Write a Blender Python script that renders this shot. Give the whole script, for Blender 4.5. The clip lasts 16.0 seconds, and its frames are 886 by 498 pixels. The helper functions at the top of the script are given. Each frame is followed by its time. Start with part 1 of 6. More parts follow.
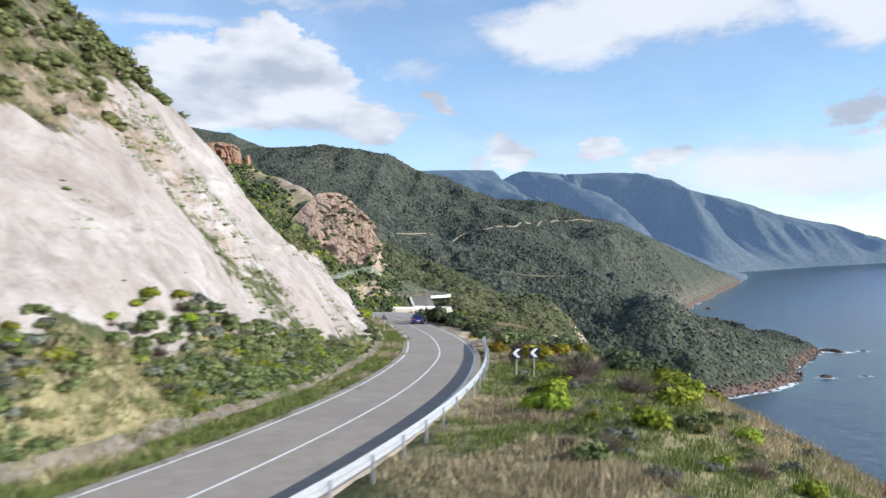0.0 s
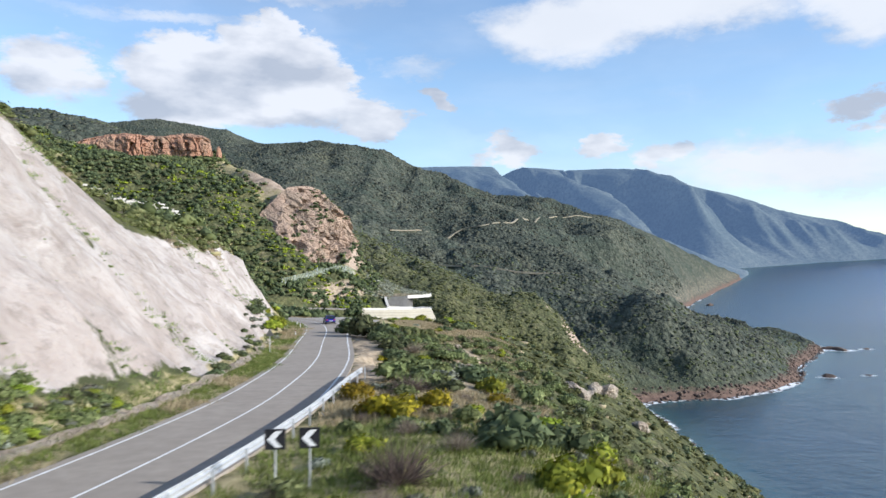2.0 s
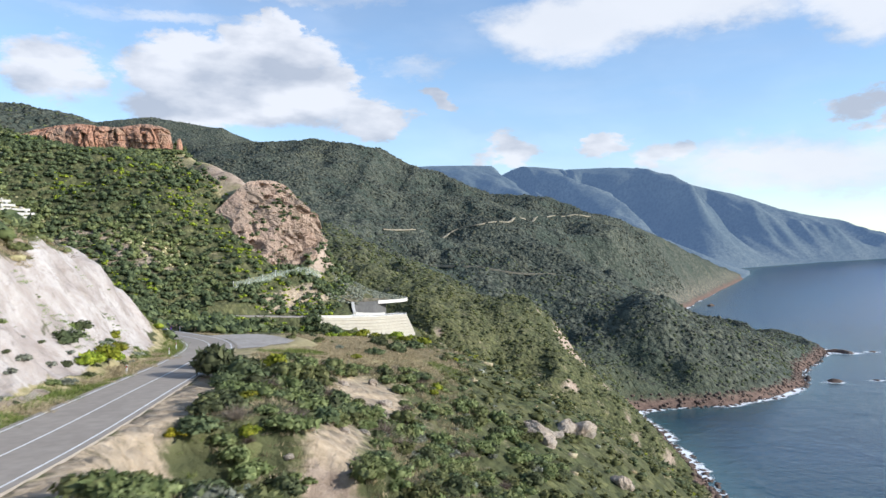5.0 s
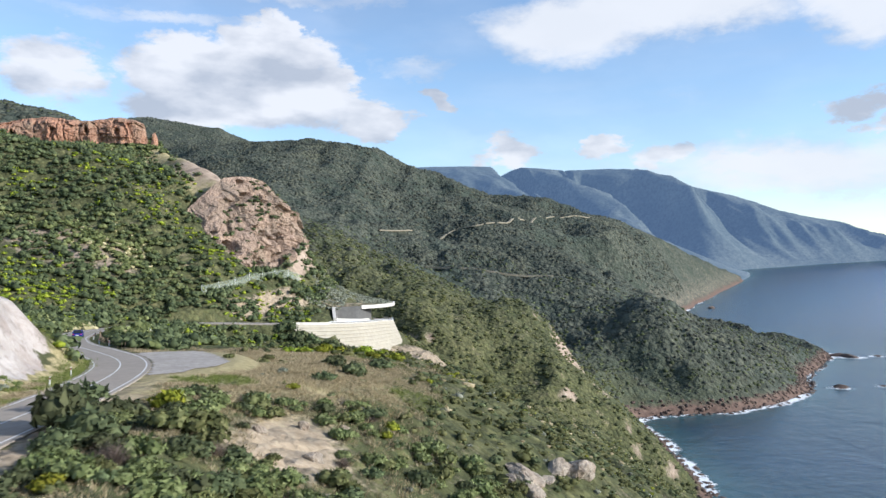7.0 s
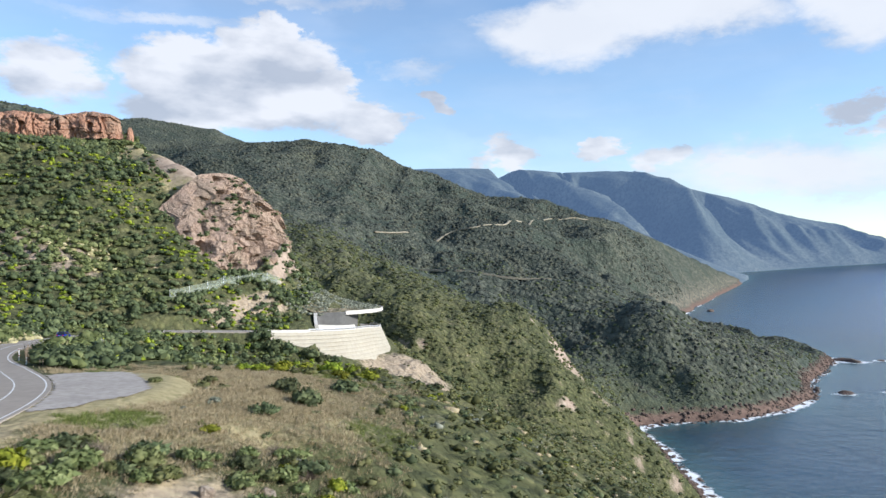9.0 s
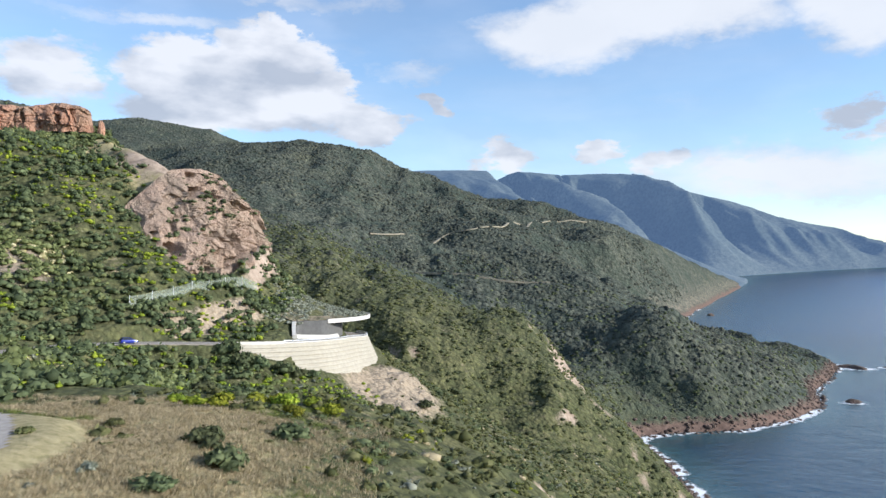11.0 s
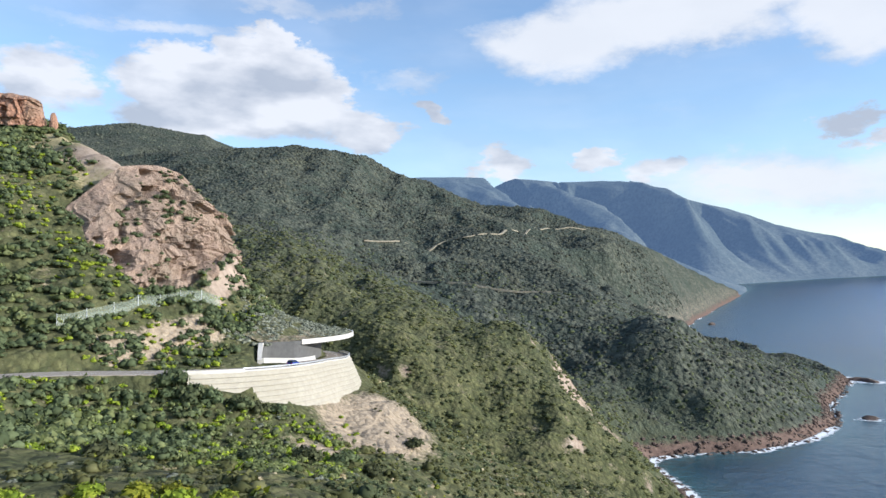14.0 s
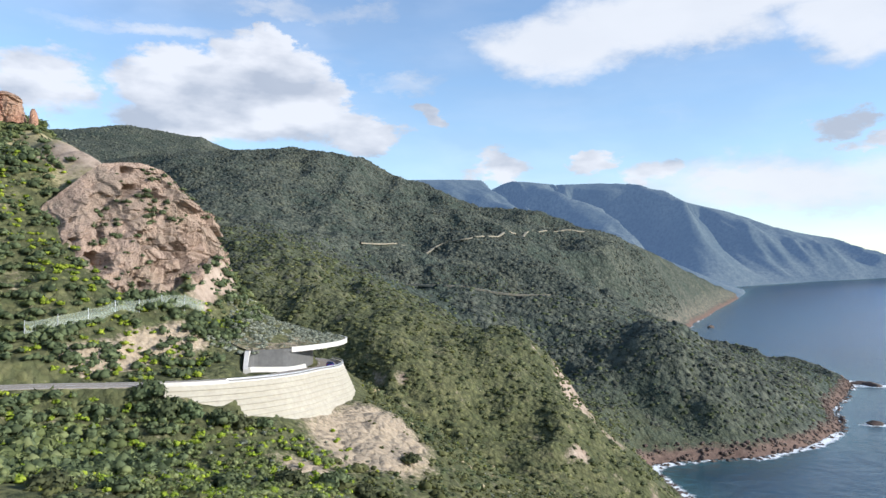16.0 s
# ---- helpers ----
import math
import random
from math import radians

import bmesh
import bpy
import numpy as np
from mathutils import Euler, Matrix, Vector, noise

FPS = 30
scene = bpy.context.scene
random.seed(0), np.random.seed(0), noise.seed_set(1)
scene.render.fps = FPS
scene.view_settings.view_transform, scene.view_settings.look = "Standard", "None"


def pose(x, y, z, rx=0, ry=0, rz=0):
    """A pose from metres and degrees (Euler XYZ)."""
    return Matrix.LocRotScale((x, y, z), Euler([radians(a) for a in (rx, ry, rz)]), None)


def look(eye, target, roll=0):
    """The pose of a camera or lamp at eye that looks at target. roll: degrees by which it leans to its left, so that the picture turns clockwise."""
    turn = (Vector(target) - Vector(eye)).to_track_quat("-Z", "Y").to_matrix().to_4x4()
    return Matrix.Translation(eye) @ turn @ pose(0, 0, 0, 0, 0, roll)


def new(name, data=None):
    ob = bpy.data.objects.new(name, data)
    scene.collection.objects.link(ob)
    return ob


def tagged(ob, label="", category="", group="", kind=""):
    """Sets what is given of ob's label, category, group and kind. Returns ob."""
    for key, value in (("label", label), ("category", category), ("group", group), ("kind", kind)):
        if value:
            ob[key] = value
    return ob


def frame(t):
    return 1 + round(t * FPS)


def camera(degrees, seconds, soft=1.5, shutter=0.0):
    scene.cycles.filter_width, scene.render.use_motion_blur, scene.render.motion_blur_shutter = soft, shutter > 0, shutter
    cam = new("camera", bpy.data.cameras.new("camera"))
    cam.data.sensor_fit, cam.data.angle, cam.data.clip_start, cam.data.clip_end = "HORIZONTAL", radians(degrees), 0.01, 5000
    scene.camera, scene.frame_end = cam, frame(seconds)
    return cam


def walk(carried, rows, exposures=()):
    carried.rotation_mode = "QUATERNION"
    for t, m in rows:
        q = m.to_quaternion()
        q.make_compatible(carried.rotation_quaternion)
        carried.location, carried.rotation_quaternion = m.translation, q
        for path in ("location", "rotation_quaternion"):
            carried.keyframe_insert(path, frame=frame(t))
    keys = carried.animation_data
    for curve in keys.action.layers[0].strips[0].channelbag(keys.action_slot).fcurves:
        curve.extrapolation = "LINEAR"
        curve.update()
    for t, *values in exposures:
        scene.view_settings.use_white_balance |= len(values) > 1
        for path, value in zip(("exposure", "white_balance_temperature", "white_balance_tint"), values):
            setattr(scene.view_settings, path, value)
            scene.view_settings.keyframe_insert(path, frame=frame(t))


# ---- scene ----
cam = camera(60.73, 16.0, shutter=0.5)
PATH = [
    (0, (-0.000, 0.000, 119.772), (-0.008, 99.987, 121.408), 0.00),
    (0.5, (2.874, 5.840, 119.850), (2.823, 105.828, 121.372), -0.12),
    (1, (5.385, 11.092, 119.940), (5.296, 111.082, 121.354), -0.19),
    (1.5, (7.923, 16.710, 119.989), (7.816, 116.702, 121.305), -0.17),
    (2, (10.126, 21.858, 120.042), (9.978, 121.851, 121.265), -0.15),
    (2.5, (12.338, 27.172, 120.154), (12.151, 127.165, 121.287), -0.18),
    (3, (14.158, 32.286, 120.124), (13.973, 132.280, 121.232), -0.23),
    (3.5, (15.922, 37.615, 120.121), (15.741, 137.608, 121.256), -0.23),
    (4, (17.591, 42.220, 120.280), (17.371, 142.214, 121.402), -0.23),
    (6.5, (23.879, 67.772, 120.855), (23.656, 167.763, 122.160), -0.11),
    (7, (24.631, 72.365, 120.937), (24.457, 172.356, 122.264), -0.08),
    (7.5, (25.375, 77.034, 121.024), (25.266, 177.024, 122.401), -0.02),
    (8, (26.063, 81.545, 121.064), (26.012, 181.535, 122.504), 0.01),
    (8.5, (26.744, 86.106, 121.026), (26.770, 186.093, 122.587), -0.00),
    (9, (27.185, 90.762, 120.964), (27.294, 190.749, 122.591), -0.01),
    (11.5, (29.680, 117.946, 121.845), (30.103, 217.926, 123.821), 0.33),
    (12, (29.884, 123.834, 122.022), (30.361, 223.812, 124.068), 0.40),
    (12.5, (30.247, 129.880, 122.253), (30.791, 229.855, 124.419), 0.41),
    (13, (30.483, 135.739, 122.483), (31.103, 235.708, 124.931), 0.39),
    (13.5, (30.557, 141.100, 122.642), (31.267, 241.061, 125.360), 0.36),
    (14, (30.535, 145.300, 122.723), (31.306, 245.256, 125.602), 0.33),
    (14.5, (30.469, 148.540, 122.745), (31.318, 248.492, 125.745), 0.30),
    (15, (30.339, 151.332, 122.818), (31.282, 251.279, 125.924), 0.25),
    (15.5, (30.283, 154.124, 122.845), (31.317, 254.072, 125.920), 0.27),
    (16, (30.361, 157.041, 122.870), (31.484, 256.983, 126.098), 0.30),
]
walk(cam, [(t, look(eye, target, roll)) for t, eye, target, roll in PATH])

# ---- daylight: a low sun over the sea, broken cloud ----
SUN_ELEV, SUN_AZ = radians(23), radians(-14)      # azimuth from +x towards +y
sun_dir = Vector((math.cos(SUN_ELEV) * math.cos(SUN_AZ), math.cos(SUN_ELEV) * math.sin(SUN_AZ), math.sin(SUN_ELEV)))
sun = new("sun", bpy.data.lights.new("sun", "SUN"))
sun.data.energy, sun.data.angle, sun.data.color = 4.3, radians(0.6), (1.0, 0.945, 0.865)
sun.matrix_world = look((0, 0, 0), -sun_dir)
scene.view_settings.exposure = 0.59
scene.view_settings.use_white_balance = True
scene.view_settings.white_balance_temperature, scene.view_settings.white_balance_tint = 6150, 11


def link(nt, a, b):
    nt.links.new(a, b)


def math_node(nt, op, a, b=None, c=None, clamp=False):
    n = nt.nodes.new("ShaderNodeMath")
    n.operation, n.use_clamp = op, clamp
    for i, v in enumerate((a, b, c)):
        if v is None:
            continue
        if isinstance(v, (int, float)):
            n.inputs[i].default_value = v
        else:
            nt.links.new(v, n.inputs[i])
    return n.outputs[0]


SKY_STRENGTH, CLOUD_STRENGTH = 0.14, 0.63
# centre azimuth and elevation, half width and half height in degrees, density
CUMULUS = [(-27.5, 12.6, 4.6, 3.2, 1.0), (-18.6, 13.0, 6.0, 3.0, 1.05), (-12.6, 13.6, 5.4, 4.0, 1.1), (-11.6, 16.2, 2.2, 1.9, 1.0), (-16.5, 11.0, 11.0, 2.4, 1.0), (-5.4, 10.2, 3.6, 2.0, 1.0), (-9.0, 12.2, 3.2, 2.6, 1.0), (-0.6, 12.3, 1.7, 1.1, 0.95),
           (5.2, 7.9, 3.0, 1.5, 0.95), (12.0, 8.3, 2.1, 1.4, 1.0), (16.8, 7.6, 3.2, 1.5, 0.95), (23.5, 6.6, 8.0, 1.2, 0.8), (28.0, 10.2, 3.2, 1.2, 0.95), (31.0, 8.9, 2.6, 0.9, 0.8), (44, 9, 9, 3, 0.9), (-50, 13, 12, 5, 0.95), (-75, 14, 12, 5, 0.9)]
STREAKS = [(9.5, 16.6, 8.5, 2.8, 1.0), (17.5, 18.2, 12.0, 3.2, 1.2), (29.5, 17.0, 6.0, 3.6, 1.2), (24.0, 19.5, 12.0, 3.0, 1.2), (-22.0, 16.8, 9.0, 0.8, 0.55), (-9.0, 19.2, 9.0, 1.0, 0.6), (-2.5, 14.5, 4.0, 1.0, 0.6), (24.0, 6.4, 15.0, 2.4, 0.85), (80, 25, 25, 9, 0.8), (-110, 22, 30, 9, 0.8), (160, 24, 25, 9, 0.8)]


def build_world():
    w = bpy.data.worlds.new("sky")
    scene.world = w
    w.use_nodes = True
    nt = w.node_tree
    nt.nodes.clear()
    out = nt.nodes.new("ShaderNodeOutputWorld")
    sky = nt.nodes.new("ShaderNodeTexSky")
    sky.sky_type, sky.sun_disc = "NISHITA", False
    sky.sun_elevation, sky.sun_rotation = SUN_ELEV, math.pi / 2 - SUN_AZ
    sky.altitude, sky.air_density, sky.dust_density, sky.ozone_density = 100, 1.0, 0.25, 2.2
    bg = nt.nodes.new("ShaderNodeBackground")
    bg.inputs[1].default_value = SKY_STRENGTH
    link(nt, sky.outputs[0], bg.inputs[0])
    # cloud cover over a dome: banks of cumulus near the horizon, thin streaks higher up
    co = nt.nodes.new("ShaderNodeTexCoord")
    sep = nt.nodes.new("ShaderNodeSeparateXYZ")
    link(nt, co.outputs["Generated"], sep.inputs[0])
    wob = nt.nodes.new("ShaderNodeTexNoise")
    wob.inputs["Scale"].default_value, wob.inputs["Detail"].default_value = 5.5, 9.0
    wob.inputs["Roughness"].default_value = 0.6
    mp = nt.nodes.new("ShaderNodeMapping")
    mp.inputs["Scale"].default_value = (1.0, 1.0, 2.1)
    link(nt, co.outputs["Generated"], mp.inputs[0])
    link(nt, mp.outputs[0], wob.inputs["Vector"])
    az = math_node(nt, "ARCTAN2", sep.outputs[0], sep.outputs[1])
    el = math_node(nt, "ARCSINE", sep.outputs[2])
    # ragged outlines: the banks are torn by two scales of noise
    tear = nt.nodes.new("ShaderNodeTexNoise")
    tear.inputs["Scale"].default_value, tear.inputs["Detail"].default_value, tear.inputs["Roughness"].default_value = 9.0, 8.0, 0.65
    link(nt, mp.outputs[0], tear.inputs["Vector"])
    tsep = nt.nodes.new("ShaderNodeSeparateColor")
    link(nt, tear.outputs[1], tsep.inputs[0])
    az = math_node(nt, "ADD", az, math_node(nt, "MULTIPLY", math_node(nt, "SUBTRACT", tsep.outputs[0], 0.5), 0.17))
    el = math_node(nt, "ADD", el, math_node(nt, "MULTIPLY", math_node(nt, "SUBTRACT", tsep.outputs[1], 0.5), 0.085))
    def banks(items):
        total = None
        for ca, ce, ra, re, power in items:
            dx = math_node(nt, "DIVIDE", math_node(nt, "SUBTRACT", az, radians(ca)), radians(ra))
            dy = math_node(nt, "DIVIDE", math_node(nt, "SUBTRACT", el, radians(ce)), radians(re))
            rr = math_node(nt, "ADD", math_node(nt, "MULTIPLY", dx, dx), math_node(nt, "MULTIPLY", dy, dy))
            m = math_node(nt, "MULTIPLY", math_node(nt, "SUBTRACT", 1.0, rr, clamp=True), power)
            total = m if total is None else math_node(nt, "MAXIMUM", total, m)
        return total

    def stops(fac, lo, hi, top):
        r = nt.nodes.new("ShaderNodeMapRange")
        r.interpolation_type = "SMOOTHSTEP"
        for i, v in ((1, lo), (2, hi), (3, 0.0), (4, top)):
            r.inputs[i].default_value = v
        link(nt, fac, r.inputs[0])
        return r.outputs[0]

    heap = banks(CUMULUS)
    body = math_node(nt, "ADD", heap, math_node(nt, "MULTIPLY", math_node(nt, "SUBTRACT", wob.outputs[0], 0.5), 1.5))
    puffs = stops(body, 0.16, 0.62, 0.94)
    thin = math_node(nt, "ADD", banks(STREAKS), math_node(nt, "MULTIPLY", math_node(nt, "SUBTRACT", wob.outputs[0], 0.5), 1.6))
    streaks = stops(thin, -0.05, 1.0, 0.92)
    # thin veil over the rest of the sky
    veil = nt.nodes.new("ShaderNodeTexNoise")
    veil.inputs["Scale"].default_value, veil.inputs["Detail"].default_value = 2.2, 7.0
    mv = nt.nodes.new("ShaderNodeMapping")
    mv.inputs["Scale"].default_value, mv.inputs["Rotation"].default_value = (1.0, 0.6, 4.5), (0.0, 0.25, 0.5)
    link(nt, co.outputs["Generated"], mv.inputs[0])
    link(nt, mv.outputs[0], veil.inputs["Vector"])
    vr = nt.nodes.new("ShaderNodeMapRange")
    vr.inputs[1].default_value, vr.inputs[2].default_value, vr.inputs[3].default_value, vr.inputs[4].default_value = 0.42, 0.8, 0.0, 0.34
    link(nt, veil.outputs[0], vr.inputs[0])
    cover = math_node(nt, "MAXIMUM", math_node(nt, "MAXIMUM", puffs, streaks), vr.outputs[0], clamp=True)
    # cloud tone: lit flank towards the sun, greyer bases
    shade = nt.nodes.new("ShaderNodeTexNoise")
    shade.inputs["Scale"].default_value, shade.inputs["Detail"].default_value = 9.0, 9.0
    ms = nt.nodes.new("ShaderNodeMapping")
    ms.inputs["Location"].default_value, ms.inputs["Scale"].default_value = (-0.05, 0.0, -0.03), (1.0, 1.0, 2.4)
    link(nt, co.outputs["Generated"], ms.inputs[0])
    link(nt, ms.outputs[0], shade.inputs["Vector"])
    tone = nt.nodes.new("ShaderNodeValToRGB")
    tone.color_ramp.elements[0].position, tone.color_ramp.elements[0].color = 0.40, (0.54, 0.59, 0.68, 1)
    tone.color_ramp.elements[1].position, tone.color_ramp.elements[1].color = 0.60, (0.96, 0.97, 1.0, 1)
    link(nt, shade.outputs[0], tone.inputs[0])
    pale = nt.nodes.new("ShaderNodeMix")
    pale.data_type = "RGBA"
    pale.inputs[7].default_value = (0.95, 0.97, 1.0, 1)
    link(nt, streaks, pale.inputs[0])
    link(nt, tone.outputs[0], pale.inputs[6])
    cb = nt.nodes.new("ShaderNodeBackground")
    cb.inputs[1].default_value = CLOUD_STRENGTH
    link(nt, pale.outputs[2], cb.inputs[0])
    mix = nt.nodes.new("ShaderNodeMixShader")
    link(nt, cover, mix.inputs[0])
    link(nt, bg.outputs[0], mix.inputs[1])
    link(nt, cb.outputs[0], mix.inputs[2])
    link(nt, mix.outputs[0], out.inputs[0])



build_world()

# ---- materials ----
def material(name, rough=0.8, metal=0.0, spec=0.3):
    m = bpy.data.materials.new(name)
    m.use_nodes = True
    nt = m.node_tree
    b = nt.nodes["Principled BSDF"]
    b.inputs["Roughness"].default_value, b.inputs["Metallic"].default_value = rough, metal
    b.inputs["Specular IOR Level"].default_value = spec
    return m, nt, b


def rgb(nt, c):
    n = nt.nodes.new("ShaderNodeRGB")
    n.outputs[0].default_value = (*c, 1)
    return n.outputs[0]


def noise_tex(nt, scale, detail=6.0, rough=0.55, vec=None, distort=0.0):
    n = nt.nodes.new("ShaderNodeTexNoise")
    n.inputs["Scale"].default_value, n.inputs["Detail"].default_value = scale, detail
    n.inputs["Roughness"].default_value, n.inputs["Distortion"].default_value = rough, distort
    if vec is not None:
        nt.links.new(vec, n.inputs["Vector"])
    return n.outputs[0]


def noise_tex_color(nt, scale, vec):
    n = nt.nodes.new("ShaderNodeTexNoise")
    n.inputs["Scale"].default_value, n.inputs["Detail"].default_value = scale, 3.0
    nt.links.new(vec, n.inputs["Vector"])
    return n.outputs["Color"]


def ramp(nt, fac, stops):
    r = nt.nodes.new("ShaderNodeValToRGB")
    e = r.color_ramp.elements
    while len(e) < len(stops):
        e.new(0.5)
    for el, (p, c) in zip(e, stops):
        el.position, el.color = p, ((*c, 1) if not isinstance(c, float) else (c, c, c, 1))
    nt.links.new(fac, r.inputs[0])
    return r.outputs[0]


def mixc(nt, fac, a, b, mode="MIX"):
    n = nt.nodes.new("ShaderNodeMix")
    n.data_type, n.blend_type = "RGBA", mode
    for sock, v in ((n.inputs[0], fac), (n.inputs[6], a), (n.inputs[7], b)):
        if isinstance(v, (int, float)):
            sock.default_value = v
        elif isinstance(v, tuple):
            sock.default_value = (*v, 1)
        else:
            nt.links.new(v, sock)
    return n.outputs[2]


def bump(nt, bsdf, height, strength=0.5, dist=0.05):
    n = nt.nodes.new("ShaderNodeBump")
    n.inputs["Strength"].default_value, n.inputs["Distance"].default_value = strength, dist
    nt.links.new(height, n.inputs["Height"])
    nt.links.new(n.outputs[0], bsdf.inputs["Normal"])


def position(nt):
    return nt.nodes.new("ShaderNodeNewGeometry").outputs["Position"]


def attribute(nt, name):
    n = nt.nodes.new("ShaderNodeAttribute")
    n.attribute_name = name
    return n.outputs["Fac"]


def plain(name, base, rough=0.7, metal=0.0, scale=3.0, vary=0.25, bumps=0.2, dist=0.02, spec=0.3, stain=None):
    """A surface of one colour with grain, stains and fine relief at real size."""
    m, nt, b = material(name, rough, metal, spec)
    p = position(nt)
    a = noise_tex(nt, scale, 8, 0.6, p)
    lo, hi = tuple(c * (1 - vary) for c in base), tuple(min(1, c * (1 + vary)) for c in base)
    col = ramp(nt, a, [(0.3, lo), (0.7, hi)])
    big = noise_tex(nt, scale * 0.12, 4, 0.6, p)
    col = mixc(nt, ramp(nt, big, [(0.45, 0.0), (0.75, 0.6)]), col, stain or tuple(c * 0.72 for c in base))
    nt.links.new(col, b.inputs["Base Color"])
    bump(nt, b, noise_tex(nt, scale * 6, 5, 0.6, p), bumps, dist)
    return m


def foliage(name, dark, light, tip, spec=0.15):
    m, nt, b = material(name, 0.75, 0, spec)
    isl = nt.nodes.new("ShaderNodeNewGeometry").outputs["Random Per Island"]
    obr = nt.nodes.new("ShaderNodeObjectInfo").outputs["Random"]
    p = position(nt)
    col = ramp(nt, isl, [(0.0, dark), (0.6, light), (1.0, tip)])
    hs = nt.nodes.new("ShaderNodeHueSaturation")
    nt.links.new(col, hs.inputs["Color"])
    nt.links.new(math_node(nt, "MULTIPLY_ADD", obr, 0.05, 0.475), hs.inputs["Hue"])
    nt.links.new(math_node(nt, "MULTIPLY_ADD", obr, 0.7, 0.65), hs.inputs["Value"])
    nt.links.new(mixc(nt, ramp(nt, noise_tex(nt, 0.7, 5, 0.6, p), [(0.4, 0.0), (0.7, 0.35)]), hs.outputs[0], tuple(c * 0.6 for c in dark)), b.inputs["Base Color"])
    tr = nt.nodes.new("ShaderNodeBsdfTranslucent")
    nt.links.new(hs.outputs[0], tr.inputs[0])
    mx = nt.nodes.new("ShaderNodeMixShader")
    mx.inputs[0].default_value = 0.25
    out = nt.nodes["Material Output"]
    nt.links.new(b.outputs[0], mx.inputs[1])
    nt.links.new(tr.outputs[0], mx.inputs[2])
    nt.links.new(mx.outputs[0], out.inputs[0])
    return m


MAT = {
    "asphalt": plain("asphalt", (0.31, 0.272, 0.228), 0.85, scale=1.2, vary=0.13, bumps=0.25, dist=0.01, stain=(0.255, 0.222, 0.186)),
    "line": plain("road_paint", (0.72, 0.72, 0.70), 0.6, scale=5, vary=0.15, stain=(0.5, 0.49, 0.47)),
    "gravel": plain("gravel", (0.37, 0.335, 0.295), 0.95, scale=1.5, vary=0.25, bumps=0.6, dist=0.04),
    "track": plain("dusty_track", (0.30, 0.27, 0.20), 0.95, scale=0.4, vary=0.3, bumps=0.4, dist=0.05),
    "steel": plain("galvanised_steel", (0.62, 0.63, 0.64), 0.45, 0.55, scale=4, vary=0.12),
    "concrete": plain("concrete", (0.38, 0.35, 0.28), 0.85, scale=0.8, vary=0.12, bumps=0.3, dist=0.03, stain=(0.33, 0.30, 0.23)),
    "white_concrete": plain("white_concrete", (0.56, 0.54, 0.49), 0.8, scale=1.0, vary=0.1, stain=(0.46, 0.43, 0.37)),
    "grey_concrete": plain("grey_concrete", (0.115, 0.114, 0.11), 0.85, scale=0.7, vary=0.15, stain=(0.085, 0.084, 0.08)),
    "wood": plain("weathered_wood", (0.22, 0.17, 0.12), 0.85, scale=6),
    "dark": plain("black_plastic", (0.03, 0.03, 0.033), 0.6, scale=6),
    "sign_black": plain("sign_black", (0.02, 0.02, 0.025), 0.4, scale=4),
    "sign_white": plain("sign_white", (0.78, 0.78, 0.78), 0.4, scale=4, vary=0.05),
    "red": plain("red_reflector", (0.6, 0.03, 0.02), 0.4),
    "glass_dark": plain("tinted_glass", (0.02, 0.025, 0.03), 0.08, spec=0.6, bumps=0.0),
    "car_paint": plain("blue_car_paint", (0.012, 0.03, 0.26), 0.22, 0.2, scale=2, vary=0.06, bumps=0.0, spec=0.6, stain=(0.010, 0.026, 0.22)),
    "tyre": plain("rubber", (0.02, 0.02, 0.02), 0.9),
    "rim": plain("alloy", (0.5, 0.5, 0.52), 0.3, 0.9),
    "bark": plain("bark", (0.12, 0.09, 0.065), 0.95, scale=8, bumps=0.6),
    "maquis": foliage("maquis_leaves", (0.076, 0.092, 0.034), (0.155, 0.174, 0.066), (0.26, 0.275, 0.12)),
    "dark_green": foliage("mastic_leaves", (0.052, 0.066, 0.032), (0.098, 0.118, 0.055), (0.165, 0.19, 0.09)),
    # oak leaves of the distant woods, with blue-grey haze in their colour
    "oak": foliage("hazed_oak_woods", (0.066, 0.079, 0.065), (0.11, 0.122, 0.095), (0.168, 0.178, 0.125)),
    "spurge": foliage("spurge_leaves", (0.11, 0.14, 0.016), (0.24, 0.275, 0.028), (0.38, 0.39, 0.045)),
    "gorse": foliage("gorse_bloom", (0.13, 0.12, 0.015), (0.32, 0.27, 0.02), (0.50, 0.40, 0.03)),
    "silver": foliage("silver_leaves", (0.11, 0.12, 0.085), (0.22, 0.235, 0.175), (0.34, 0.35, 0.275)),
    "twig": foliage("bare_twigs", (0.13, 0.10, 0.08), (0.22, 0.175, 0.14), (0.32, 0.265, 0.21)),
    "straw": foliage("dry_grass", (0.28, 0.235, 0.125), (0.48, 0.41, 0.245), (0.62, 0.54, 0.35)),
    "green_grass": foliage("green_grass", (0.10, 0.14, 0.035), (0.19, 0.245, 0.065), (0.30, 0.33, 0.11)),
}


